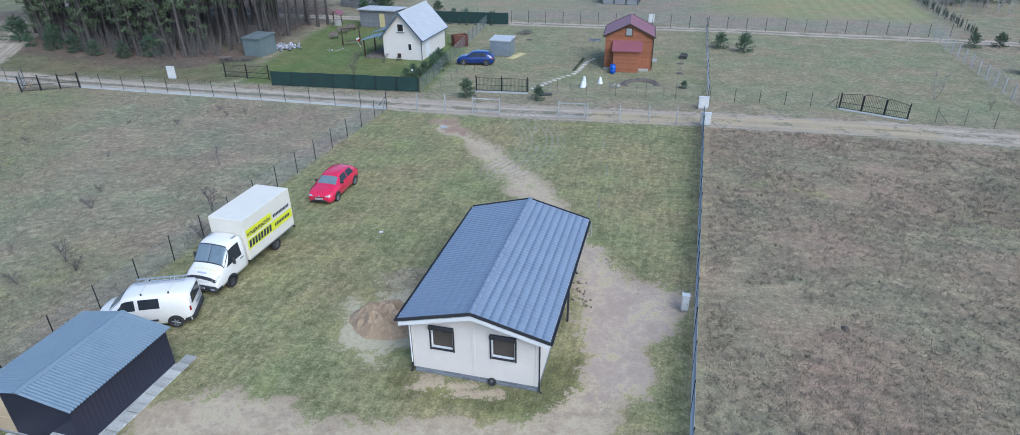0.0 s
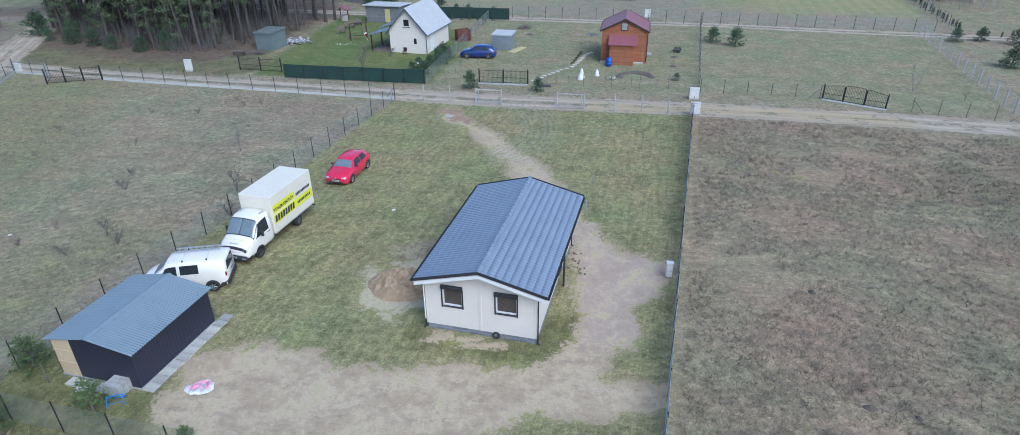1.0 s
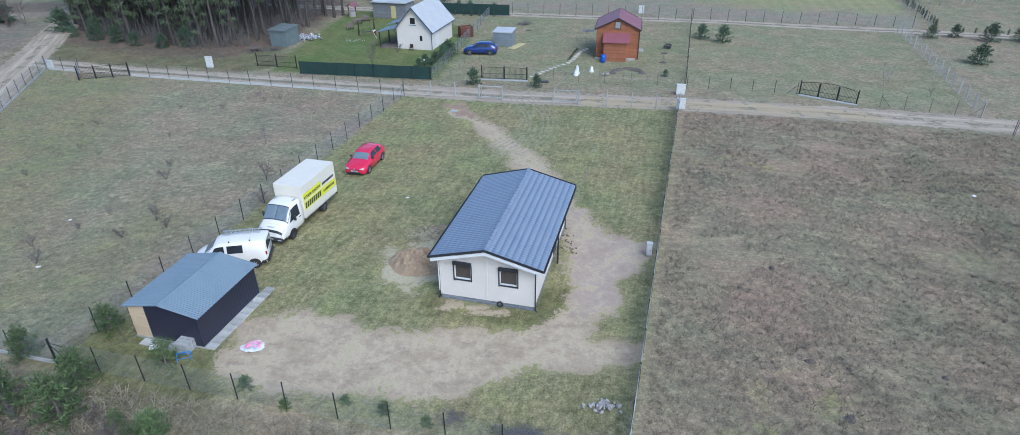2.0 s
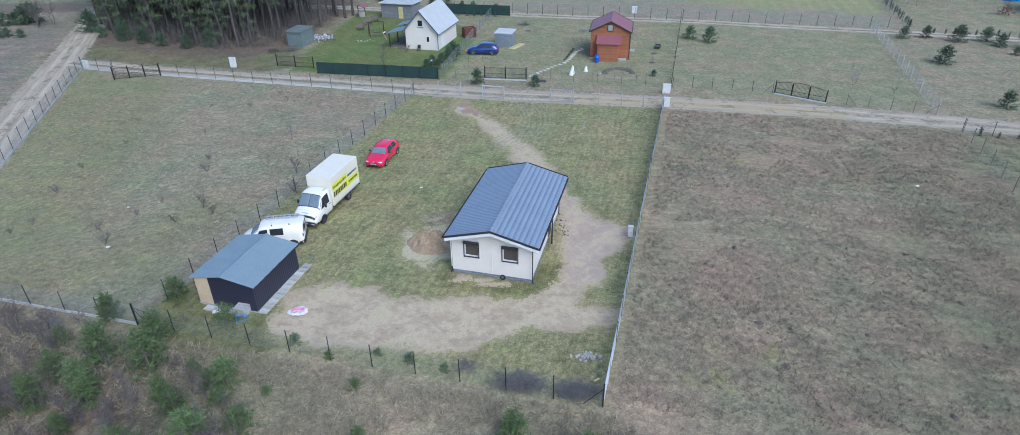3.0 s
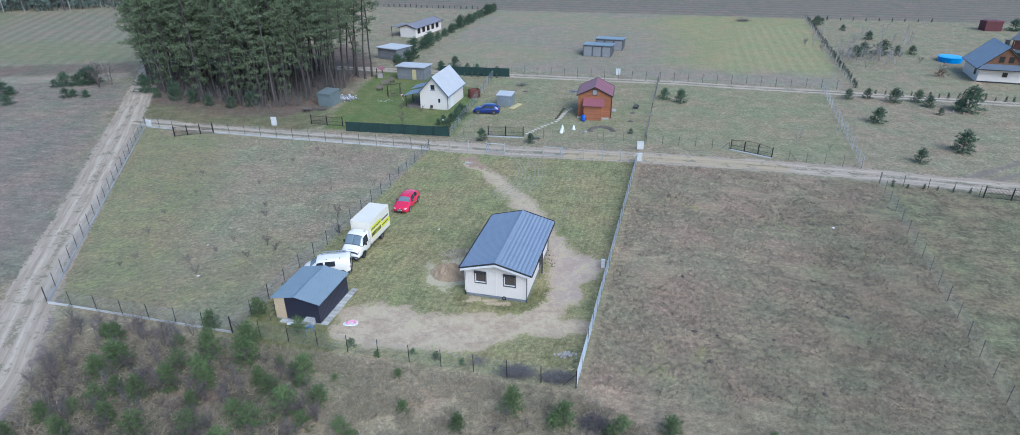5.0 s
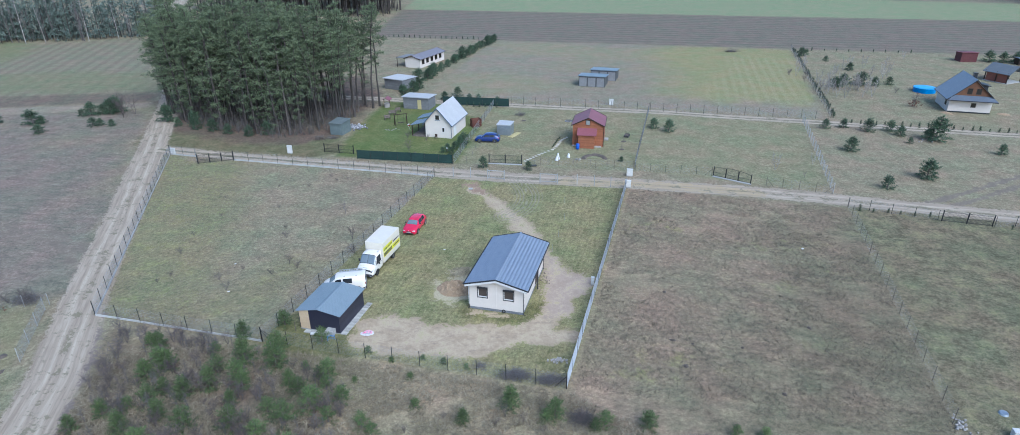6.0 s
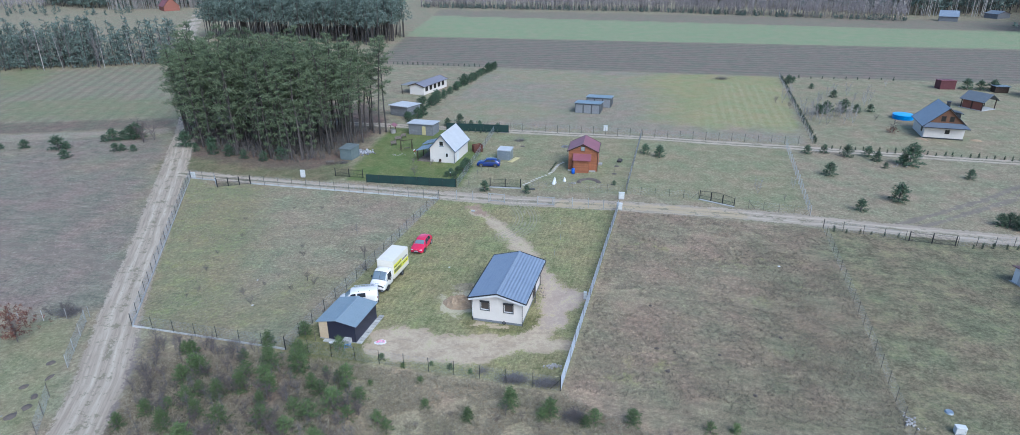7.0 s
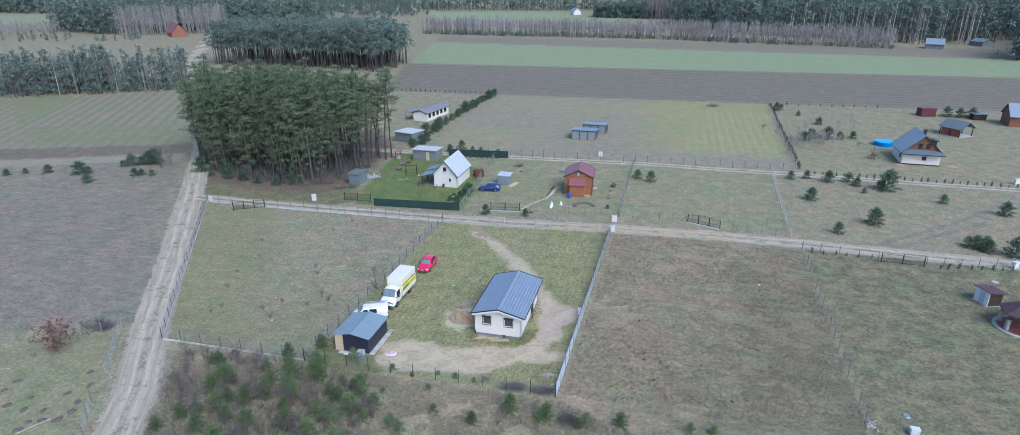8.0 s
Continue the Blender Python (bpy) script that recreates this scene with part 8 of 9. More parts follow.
mono_shed("low_barn", pose(-29.2, 112.2, 0, 0, 0, -28), 5.0, 5.0, 2.4, 2.2, GREYBOARD, PALEROOF, "low grey barn with pale sheet roof", "barn", 0.35)
GARAGEWALL = surface("dark_garage_sheet", (0.10, 0.105, 0.115), (0.07, 0.075, 0.08), 0.6)
GARAGEDOOR = surface("grey_garage_door", (0.26, 0.265, 0.28), (0.2, 0.205, 0.215), 0.6)
mono_shed("garage_block", pose(14.9, 113.4, 0, 0, 0, -16), 6.0, 4.6, 2.4, 2.0, GARAGEWALL, SHEDROOF, "row of three grey garages with blue-grey roof", "garage", 0.2, False, 3, GARAGEDOOR)
mono_shed("garage_block", pose(18.3, 119.6, 0, 0, 0, -16), 6.0, 4.6, 2.4, 2.0, GARAGEWALL, SHEDROOF, "second row of grey garages behind the first", "garage", 0.2, False, 3, GARAGEDOOR)
mono_shed("maroon_shed", pose(116.8, 137.3, 0, 0, 0, -4), 4.0, 2.8, 2.4, 2.2, surface("maroon_boards", (0.12, 0.03, 0.035), (0.085, 0.022, 0.026), 0.7), MAROON, "dark maroon boarded shed on the far plot", "shed", 0.15)
mono_shed("brown_shed", pose(128.6, 132.6, 0, 0, 0, -10), 3.2, 2.4, 1.7, 1.6, DARKWOOD, ZINC, "low dark brown shed beside conifers", "shed", 0.3)

# long white bungalow north of the gardens
lb = thing("bungalow", pose(-26.0, 134.2, 0, 0, 0, -24), "long white bungalow with grey roof, far behind the gardens", "house")
gable(lb, 4.4, 12.5, 2.4, 3.1, 0.4, WHITE, surface("mauve_grey_roof", (0.22, 0.21, 0.24), (0.17, 0.165, 0.19), 0.6), DARKWOOD, 0.0)
for k in range(5):
    pane(lb, "x", 1.0 + 2.2 * k, 2.1 + 2.2 * k, 0.9, 2.0, 2.204, DARKWOOD, GLASS, 0.03)
bm = NB()
prism(bm, [(-4.6, 2.35), (-2.25, 2.5), (-2.25, 2.58), (-4.6, 2.43)], -0.6, 4.6)
part("canopy", bm, GREYBOARD, lb)
for y in (-0.4, 4.4):
    bm = NB()
    box(bm, -4.5, -4.38, y, y + 0.12, 0, 2.36)
    part("canopy_post", bm, DARKWOOD, lb)

# villa with a skirt roof, pool and open pavilion
vl = thing("villa", pose(88.3, 89.5, 0, 0, 0, -17), "white villa with timber gable, dark grey roof and chimney", "house")
VW, VL = 7.2, 8.2
gable(vl, VW, VL, 3.1, 6.5, 0.6, WHITE, surface("dark_grey_tile_roof", (0.27, 0.31, 0.36), (0.22, 0.255, 0.30), 0.4, 0.0, 10, 1, 0.1), TRIM, 0.45, 0.35)
bm = NB()
prism(bm, [(-VW / 2 + 0.1, 3.1), (VW / 2 - 0.1, 3.1), (0.0, 6.25)], -0.05, -0.006)
gw = part("gable_boarding", bm, surface("brown_gable_boards", (0.19, 0.085, 0.04), (0.13, 0.06, 0.03), 0.7), vl, "brown timber gable")
pane(gw, "y", -1.05, -0.3, 3.75, 4.75, -0.055, DARKWOOD, GLASS, -0.02)
pane(gw, "y", 0.45, 1.2, 3.75, 4.75, -0.055, DARKWOOD, GLASS, -0.02)
bm = NB()
skirt = [bm.verts.new(p) for p in ((-VW / 2 - 0.6, -1.1, 2.6), (VW / 2 + 0.6, -1.1, 2.6), (VW / 2 - 0.3, -0.06, 3.4), (-VW / 2 + 0.3, -0.06, 3.4), (-VW / 2 - 0.6, -1.1, 2.5), (VW / 2 + 0.6, -1.1, 2.5), (VW / 2 - 0.3, -0.06, 3.3), (-VW / 2 + 0.3, -0.06, 3.3))]
for f in ((0, 1, 2, 3), (7, 6, 5, 4), (0, 4, 5, 1), (1, 5, 6, 2), (2, 6, 7, 3), (3, 7, 4, 0)):
    bm.faces.new([skirt[i] for i in f])
bmesh.ops.recalc_face_normals(bm, faces=bm.faces[:])
sk = part("skirt_roof", bm, surface("dark_blue_skirt_tiles", (0.10, 0.125, 0.165), (0.075, 0.095, 0.13), 0.5), vl, "dark skirt roof under the gable")
part("eaves_trim", box(NB(), -VW / 2 - 0.62, VW / 2 + 0.62, -1.16, -1.105, 2.46, 2.62), TRIM, sk)
pane(vl, "y", 0.2, 0.9, 1.2, 1.9, -0.004, DARKWOOD, GLASS, -0.03)
pane(vl, "x", 1.4, 2.2, 1.1, 2.0, -VW / 2 - 0.004, DARKWOOD, GLASS, -0.03)
bm = NB()
box(bm, 0.55, 1.15, 4.0, 4.6, 5.0, 6.9, 0.02)
box(bm, 0.48, 1.22, 3.93, 4.67, 6.9, 7.0, 0.02)
part("chimney", bm, TRIM, vl)
bm = NB()
box(bm, 1.5, 3.2, 3.0, 4.9, 3.2, 4.75)
prism(bm, [(1.0, 5.25), (3.6, 4.7), (3.6, 4.8), (1.0, 5.35)], 2.7, 5.2)
part("dormer", bm, TRIM, vl)
bm = NB()
box(bm, -VW / 2 - 0.03, VW / 2 + 0.03, -0.03, -0.003, 0, 0.25)
part("plinth", bm, TRIM, vl)
pl = thing("swimming_pool", pose(89.6, 106.4, 0) @ Matrix.Scale(1.15, 4), "round blue above-ground pool under a blue cover", "pool")
bm = NB()
rod(bm, (0, 0, -0.05), (0, 0, 0.85), 1.9, 1.95, 32)
part("wall", bm, POOL, pl)
bm = NB()
rod(bm, (0, 0, 0.851), (0, 0, 0.93), 1.98, 1.6, 32)
part("cover", bm, POOLCOVER, pl)
pv = thing("pavilion", pose(114.0, 113.8, 0, 0, 0, 24) @ Matrix.Scale(0.88, 4), "open timber pavilion with grey gable roof and brick hearth", "pavilion")
bm = NB()
for s in (-1, 1):
    prism(bm, [(0, 4.25), (0, 4.35), (s * 3.3, 2.4), (s * 3.3, 2.3)], -0.6, 6.2)
part("roof", bm, surface("grey_shingle_roof", (0.15, 0.165, 0.185), (0.11, 0.125, 0.14), 0.7), pv)
for x in (-2.8, 2.8):
    for y in (0.0, 2.8, 5.6):
        bm = NB()
        box(bm, x - 0.1, x + 0.1, y - 0.1, y + 0.1, 0, 2.72, 0.01)
        part("post", bm, DARKWOOD, pv)
bm = NB()
box(bm, -2.65, -2.4, 0.15, 5.4, 0, 2.4)
box(bm, -2.4, 1.6, 4.9, 5.4, 0, 2.4)
part("hearth_wall", bm, BRICK, pv)
bm = NB()
box(bm, -3.1, 3.1, -0.4, 6.0, -0.05, 0.1, 0.02)
part("floor_slab", bm, CONCRETE, pv)
bk = thing("brick_house", pose(143.2, 124.6, 0, 0, 0, 72), "red brick house with blue-grey roof at the field's edge", "house")
gable(bk, 6.3, 10.0, 3.0, 5.7, 0.4, BRICK, ROOF, DARKWOOD, 0.45)
pane(bk, "x", 1.6, 2.6, 1.0, 2.0, -3.154, WHITEBOARD, GLASS, -0.03)
pane(bk, "y", -0.5, 0.5, 3.2, 4.2, -0.004, WHITEBOARD, GLASS, -0.03)

# gazebo and hut on the right-hand plot
gz = thing("gazebo", pose(60.9, 22.3, 0), "hexagonal garden gazebo with maroon roof and stone pillars", "gazebo")
bm = NB()
rod(bm, (0, 0, -0.1), (0, 0, 0.12), 3.0, None, 28)
part("floor", bm, STONE, gz, "round stone-edged floor")
bm = NB()
rod(bm, (0, 0, 0.121), (0, 0, 0.14), 2.55, None, 28)
part("paving", bm, BRICK, gz, "red paved floor")
for k in range(6):
    a, b = math.pi / 3 * k + 0.2, math.pi / 3 * (k + 1) + 0.2
    bm = NB()
    v = [bm.verts.new(p) for p in ((2.9 * math.cos(a), 2.9 * math.sin(a), 2.25), (2.9 * math.cos(b), 2.9 * math.sin(b), 2.25), (0, 0, 3.7))]
    u = [bm.verts.new((x.co.x, x.co.y, x.co.z - 0.1)) for x in v]
    bm.faces.new(v)
    bm.faces.new(u[::-1])
    for i in range(3):
        bm.faces.new((v[i], u[i], u[(i + 1) % 3], v[(i + 1) % 3]))
    bmesh.ops.recalc_face_normals(bm, faces=bm.faces[:])
    part("roof_panel", bm, surface("mauve_shingle_%d" % k, (0.10, 0.055, 0.062), (0.075, 0.042, 0.048), 0.85, 0, 7, 1, 0.3) if k == 0 else bpy.data.materials["mauve_shingle_0"], gz, "maroon shingle roof panel")
    bm = NB()
    x, y = 2.35 * math.cos(a), 2.35 * math.sin(a)
    box(bm, x - 0.2, x + 0.2, y - 0.2, y + 0.2, 0.1, 1.5, 0.03)
    part("pillar", bm, STONE, gz)
    bm = NB()
    rod(bm, (x, y, 1.5), (x, y, 2.3), 0.09)
    part("post", bm, DARKWOOD, gz)
    bm = NB()
    rod(bm, (x, y, 2.22), (2.35 * math.cos(b), 2.35 * math.sin(b), 2.22), 0.08, None, 6)
    part("beam", bm, OLDWOOD, gz)
tb = thing("picnic_table", pose(60.6, 22.6, 0.14, 0, 0, 30), "reddish wooden table under the gazebo", "table")
part("tabletop", box(NB(), -0.9, 0.9, -0.45, 0.45, 0.70, 0.76, 0.01), BROWNWALL, tb)
for x in (-0.8, 0.8):
    for y in (-0.35, 0.35):
        part("leg", box(NB(), x - 0.05, x + 0.05, y - 0.05, y + 0.05, 0, 0.7), BROWNWALL, tb)
ht = thing("garden_hut", pose(60.3, 27.5, 0, 0, 0, 98) @ Matrix.Scale(0.85, 4), "small white-fronted hut with maroon roof", "shed")
bm = NB()
box(bm, 0, 2.6, -2.2, -2.1, 0, 2.0)
part("side_wall", bm, DARKWOOD, ht)
for nm, b, mt in (("front_wall", (0, 2.5, 0.0, 0.1, 0.05, 2.2), WHITEBOARD), ("end_wall", (0, 0.1, -2.1, 0.0, 0.05, 2.1), DARKWOOD), ("end_wall", (2.5, 2.6, -2.1, 0.0, 0.05, 2.1), GREYBOARD), ("base", (-0.15, 2.75, -2.3, 0.3, -0.1, 0.05), CONCRETE)):
    part(nm, box(NB(), *b), mt, ht)
bm = NB()
prism(bm, [(0.35, 2.3), (0.35, 2.38), (-2.9, 1.98), (-2.9, 1.9)], -0.3, 2.9, "x")
part("roof", bm, bpy.data.materials["mauve_shingle_0"], ht, "maroon felt roof")
bm = NB()
box(bm, 0.7, 1.6, 0.1, 0.14, 0.1, 1.95)
part("door", bm, PALEROOF, ht)

# far hamlet roofs
for x, y, rz, w, l, e, r, wall, roof, lab in ((-211, 376, 40, 9, 12, 3, 8, BRICK, MAROON, "far red-roofed farmhouse by the road"), (-186, 392, 10, 5, 6, 2.2, 3.5, DARKWOOD, MAROON, "far dark red shed"), (-180, 538, 60, 10, 16, 4, 8, WHITE, PALEROOF, "far white farm building"),
                                               (222, 296, 60, 6, 8, 2.6, 5, GREYBOARD, ZINC, "far grey house at the forest edge"), (252, 306, 20, 9, 7, 2.4, 3.6, GREYBOARD, ZINC, "far low shed at the forest edge"), (58, 556, 15, 7, 9, 3, 6, WHITE, ZINC, "far small white house among fields")):
    f = thing("farm_building", pose(x, y, 0, 0, 0, rz), lab, "house", "far farm buildings")
    gable(f, w, l, e, r, 0.4, wall, roof, DARKWOOD)

# ---- small things ----
def cabinet(x, y, turn, w, d, h, label):
    c = thing("utility_cabinet", pose(x, y, 0, 0, 0, turn), label, "cabinet", "white utility cabinets")
    part("body", box(NB(), -w / 2, w / 2, -d / 2, d / 2, 0.12, h, 0.015), PLATE, c)
    part("plinth", box(NB(), -w / 2 + 0.03, w / 2 - 0.03, -d / 2 + 0.03, d / 2 - 0.03, -0.1, 0.12), CONCRETE, c)
    part("cap", box(NB(), -w / 2 - 0.02, w / 2 + 0.02, -d / 2 - 0.03, d / 2 + 0.02, h, h + 0.04, 0.01), PLATE, c)
    dr = part("door", box(NB(), -w / 2 + 0.03, w / 2 - 0.03, -d / 2 - 0.012, -d / 2 - 0.001, 0.16, h - 0.03, 0.004), PLATE, c)
    part("lock", box(NB(), w / 2 - 0.1, w / 2 - 0.07, -d / 2 - 0.02, -d / 2 - 0.013, h * 0.5, h * 0.5 + 0.06), PLASTIC, dr)


cabinet(8.35, 25.7, -10, 0.34, 0.25, 0.95, "slim white meter cabinet beside the wire fence")
cabinet(16.35, 52.45, -12, 0.85, 0.32, 1.12, "white electricity cabinet at the fence corner")
cabinet(17.35, 56.9, -12, 0.9, 0.32, 1.12, "white electricity cabinet across the road")
cabinet(-36.9, 68.0, -12, 0.8, 0.32, 1.3, "white electricity cabinet beside the sandy road")
cabinet(-56.3, 67.9, -15, 0.9, 0.32, 1.0, "white electricity cabinet at the plot corner")
cabinet(20.1, 96.9, -12, 0.85, 0.32, 1.2, "white electricity cabinet on the far road")
cabinet(71.8, 38.6, 20, 0.9, 0.5, 1.0, "white cabinet at the road edge")
cabinet(99.6, 76.2, 0, 1.2, 0.5, 1.1, "white cabinet beside the villa's road")


def heap(name, x, y, rx, ry, h, mat, label, category, seed, n=46, lump=0.35, noise_scale=0.9):
    """A mound with an uneven foot and crest."""
    xs = np.linspace(-1.15, 1.15, n)
    U, V = np.meshgrid(xs, xs)
    R = np.hypot(U, V)
    wob = fbm(U, V, 2.0, 3, seed)
    z = h * np.clip(1 - (R * (0.85 + 0.35 * wob)) ** 2, -0.1, 1) * (1 - lump + 2 * lump * fbm(U, V, 3.2 * noise_scale, 4, seed + 1))
    v = np.stack([U * rx, V * ry, np.where(z > -0.04, z, -0.06)], -1).reshape(-1, 3)
    i = np.arange(n * n).reshape(n, n)
    o = soup(name, v, np.stack([i[:-1, :-1], i[:-1, 1:], i[1:, 1:], i[1:, :-1]], -1).reshape(-1, 4), mat, None, True)
    o.matrix_basis = pose(x, y, keep(x, y) + 0.005, 0, 0, seed * 40)
    return tagged(o, label, category)


heap("sand_mound", -6.1, 25.0, 1.6, 1.95, 0.75, SANDM, "brown heap of dug sand beside the house", "mound", 2, 90, 0.6, 2.0)
def earth_bank(x, y, rx, ry, w, h, a0, a1, seed):
    """A low curved bank of dug earth with a crumbling crest."""
    aa, uu = np.linspace(a0, a1, 60), np.linspace(-1, 1, 11)
    A, U = np.meshgrid(aa, uu, indexing="ij")
    rough = fbm(A * 3, U * 1.5, 1.4, 4, seed)
    fade = np.clip(np.minimum(A - a0, a1 - A) * 3, 0, 1)
    r = 1 + U * w * (0.7 + 0.6 * rough)
    v = np.stack([x + rx * r * np.cos(A), y + ry * r * np.sin(A), h * (1 - U * U) * (0.5 + rough) * fade - 0.03], -1).reshape(-1, 3)
    i = np.arange(A.size).reshape(A.shape)
    q = np.stack([i[:-1, :-1], i[1:, :-1], i[1:, 1:], i[:-1, 1:]], -1).reshape(-1, 4)
    return tagged(soup("earth_bank", v, q, SOIL, None, True), "low dug earth bank curving in the lawn", "mound")


earth_bank(13.0, 64.5, 1.7, 1.75, 0.26, 0.28, -0.2, 3.3, 5)
for k, (x, y) in enumerate(((15.6, 24.3), (14.6, 16.0), (16.3, 15.4), (20.6, 14.8), (14.9, 12.2), (22.0, 8.6), (27.8, 17.8))):
    heap("molehill", x, y, random.uniform(0.15, 0.28), random.uniform(0.15, 0.28), random.uniform(0.08, 0.14), SOIL, "small dark molehill in the dry grass", "molehill", k + 10, 14)["group"] = "molehills"
for k, (x, y) in enumerate(((-52.5, 10.7), (-52.2, 12.2), (-48.9, 9.4), (-46.2, 7.4), (-45.6, 10.1), (-45.3, 5.9), (-43.9, 6.0), (-44.1, 11.5), (-43.6, 8.7), (-46.5, 5.7), (-46.7, 4.6), (-45.5, 13.8), (-48.2, 7.5), (-43.3, 7.3), (-50.4, 8.2))):
    heap("molehill", x, y, random.uniform(0.3, 0.5), random.uniform(0.25, 0.45), 0.14, SOIL, "small dark molehill in the mossy grass", "molehill", k + 40, 14)["group"] = "molehills"


def stone_bm(r, seed):
    rr = random.Random(seed)
    bm = NB()
    bmesh.ops.create_icosphere(bm, subdivisions=1, radius=r)
    for v in bm.verts:
        v.co *= rr.uniform(0.7, 1.15)
        v.co.z *= 0.7
    return bm


def stones(name, x, y, n, rx, ry, r, mat, label, category, seed):
    t = thing(name, pose(x, y, keep(x, y)), label, category)
    rr = random.Random(seed)
    kinds = []
    for k in range(n):
        m = pose(rr.gauss(0, rx), rr.gauss(0, ry), r * 0.45 + abs(rr.gauss(0, 0.25 * r)), rr.uniform(0, 60), rr.uniform(0, 60), rr.uniform(0, 360)) @ Matrix.Scale(rr.uniform(0.5, 1.3), 4)
        if len(kinds) < 4:
            o = part("stone", stone_bm(r, seed + k), mat, t)
            o.matrix_basis = m
            kinds.append(o)
        else:
            again("stone", kinds[k % 4], t, m)
    return t


stones("stone_pile", 4.0, 13.0, 42, 0.42, 0.2, 0.12, STONE, "loose pile of pale rubble stones on grass", "stones", 3)
stones("rubble_scatter", 3.5, 27.2, 22, 0.22, 0.9, 0.08, surface("dusty_rubble", (0.26, 0.22, 0.18), (0.16, 0.13, 0.11), 0.95, 0, 14, 2, 0.4, vary=0.2), "scattered brown rubble along the house's long wall", "stones", 9)
stones("stone_pile", 34.2, 5.0, 24, 0.4, 0.4, 0.14, STONE, "pale rubble stones under a fence", "stones", 15)
stones("stone_pile", 70.5, 72.5, 14, 1.6, 0.5, 0.16, STONE, "few pale stones in the rough field", "stones", 18)
stones("stone_border", -22.2, 80.6, 14, 0.7, 0.35, 0.11, STONE, "ring of grey stones round a fire place", "stones", 21)


def brush(name, x, y, rx, ry, h, n, seed, label):
    rg2 = np.random.default_rng(seed)
    c = rg2.normal(size=(n, 3)) * np.array([rx * 0.45, ry * 0.45, 0])
    c[:, 2] = np.abs(rg2.normal(size=n)) * h * 0.4
    d = unit(rg2.normal(size=(n, 3)) * np.array([1, 1, 0.45])) * rg2.uniform(0.25, 0.75, (n, 1))
    a, b = c - d, c + d
    a[:, 2], b[:, 2] = np.maximum(a[:, 2], 0.0), np.maximum(b[:, 2], 0.0)
    o = soup(name, *sticks(a, b, 0.012, 0.004), GREYTWIG, None)
    o.matrix_basis = pose(x, y, keep(x, y))
    return tagged(o, label, "brushwood", "", "stuff")


brush("brush_pile", 0.2, 10.9, 1.35, 0.6, 0.5, 520, 1, "grey heap of cut brushwood inside the fence")
brush("brush_pile", 3.2, 10.3, 1.2, 0.5, 0.5, 480, 2, "dark heap of cut brushwood at the fence corner")
brush("stick_pile", -2.8, 12.2, 0.6, 0.3, 0.2, 50, 3, "few pale sticks lying on grass")
brush("brush_pile", 5.3, 5.6, 0.9, 0.7, 0.6, 420, 4, "grey tangle of dead twigs in rough grass")
brush("brush_pile", -49.5, 22.9, 1.3, 0.9, 0.7, 500, 6, "dark heap of brushwood by the low fence")
brush("brush_pile", 62.0, 153.0, 2.4, 1.0, 0.9, 400, 7, "dark heap of branches at the field's end")
ax = thing("wood_chip", pose(4.2, 10.6, 0.62, 20, 10, 40), "small yellow offcut on the brush heap", "offcut")
part("offcut", box(NB(), -0.2, 0.2, -0.04, 0.04, 0, 0.05, 0.005), FRESHWOOD, ax)

# crumpled sheet and bags in front of the garage
n = 40
U, V = np.meshgrid(np.linspace(-1, 1, n), np.linspace(-1, 1, n))
hh = np.clip(fbm(U, V, 2.2, 4, 31) - 0.35, 0, 1) * 0.75 * np.clip(1.15 - np.hypot(U, V), 0, 1)
px = U * (0.72 + 0.2 * fbm(U, V, 1.6, 2, 32))
py = V * (0.55 + 0.2 * fbm(U, V, 1.6, 2, 33))
i = np.arange(n * n).reshape(n, n)
allq = np.stack([i[:-1, :-1], i[:-1, 1:], i[1:, 1:], i[1:, :-1]], -1)
ctr = (U[:-1, :-1] ** 2 + V[:-1, :-1] ** 2)
tarp = thing("plastic_sheet", pose(-13.6, 17.15, 0.02, 0, 0, 25) @ Matrix.Scale(0.78, 4), "crumpled pink, white and grey plastic sheet on sand", "sheet")
pinkmask = (fbm(U, V, 2.4, 2, 36)[:-1, :-1] > 0.47) & (ctr < 0.6)
greymask = (~pinkmask) & (ctr < 0.45)
for nm, mk, mt in (("pink_area", pinkmask, PINK), ("grey_area", greymask, GREYSHEET), ("white_area", ~(pinkmask | greymask) & (ctr + 0.9 * fbm(U, V, 1.8, 2, 38)[:-1, :-1] < 1.35), FLEECE)):
    soup(nm, np.stack([px, py, hh + 0.01], -1).reshape(-1, 3), allq[mk], mt, tarp, True)

pal = thing("block_stack", pose(-16.95, 16.95, 0, 0, 0, -14), "short stack of pale concrete blocks by the garage", "blocks")
bm = NB()
box(bm, -0.19, 0.19, -0.115, 0.115, 0, 0.19, 0.01)
one = None
for z in range(3):
    for a in range(2):
        for b in range(3):
            m = pose(-0.2 + 0.395 * a, -0.24 + 0.24 * b, 0.02 + 0.195 * z, 0, 0, random.uniform(-2, 2))
            if one is None:
                one = part("block", bm, CONCRETE, pal)
                one.matrix_basis = m
            else:
                again("block", one, pal, m)
tr = thing("sawhorse", pose(-16.75, 16.3, 0, 0, 0, 20) @ Matrix.Scale(0.75, 4), "bright blue folding steel sawhorse", "sawhorse")
part("beam", rod(NB(), (-0.45, 0, 0.5), (0.45, 0, 0.5), 0.035, None, 6), BLUESTEEL, tr)
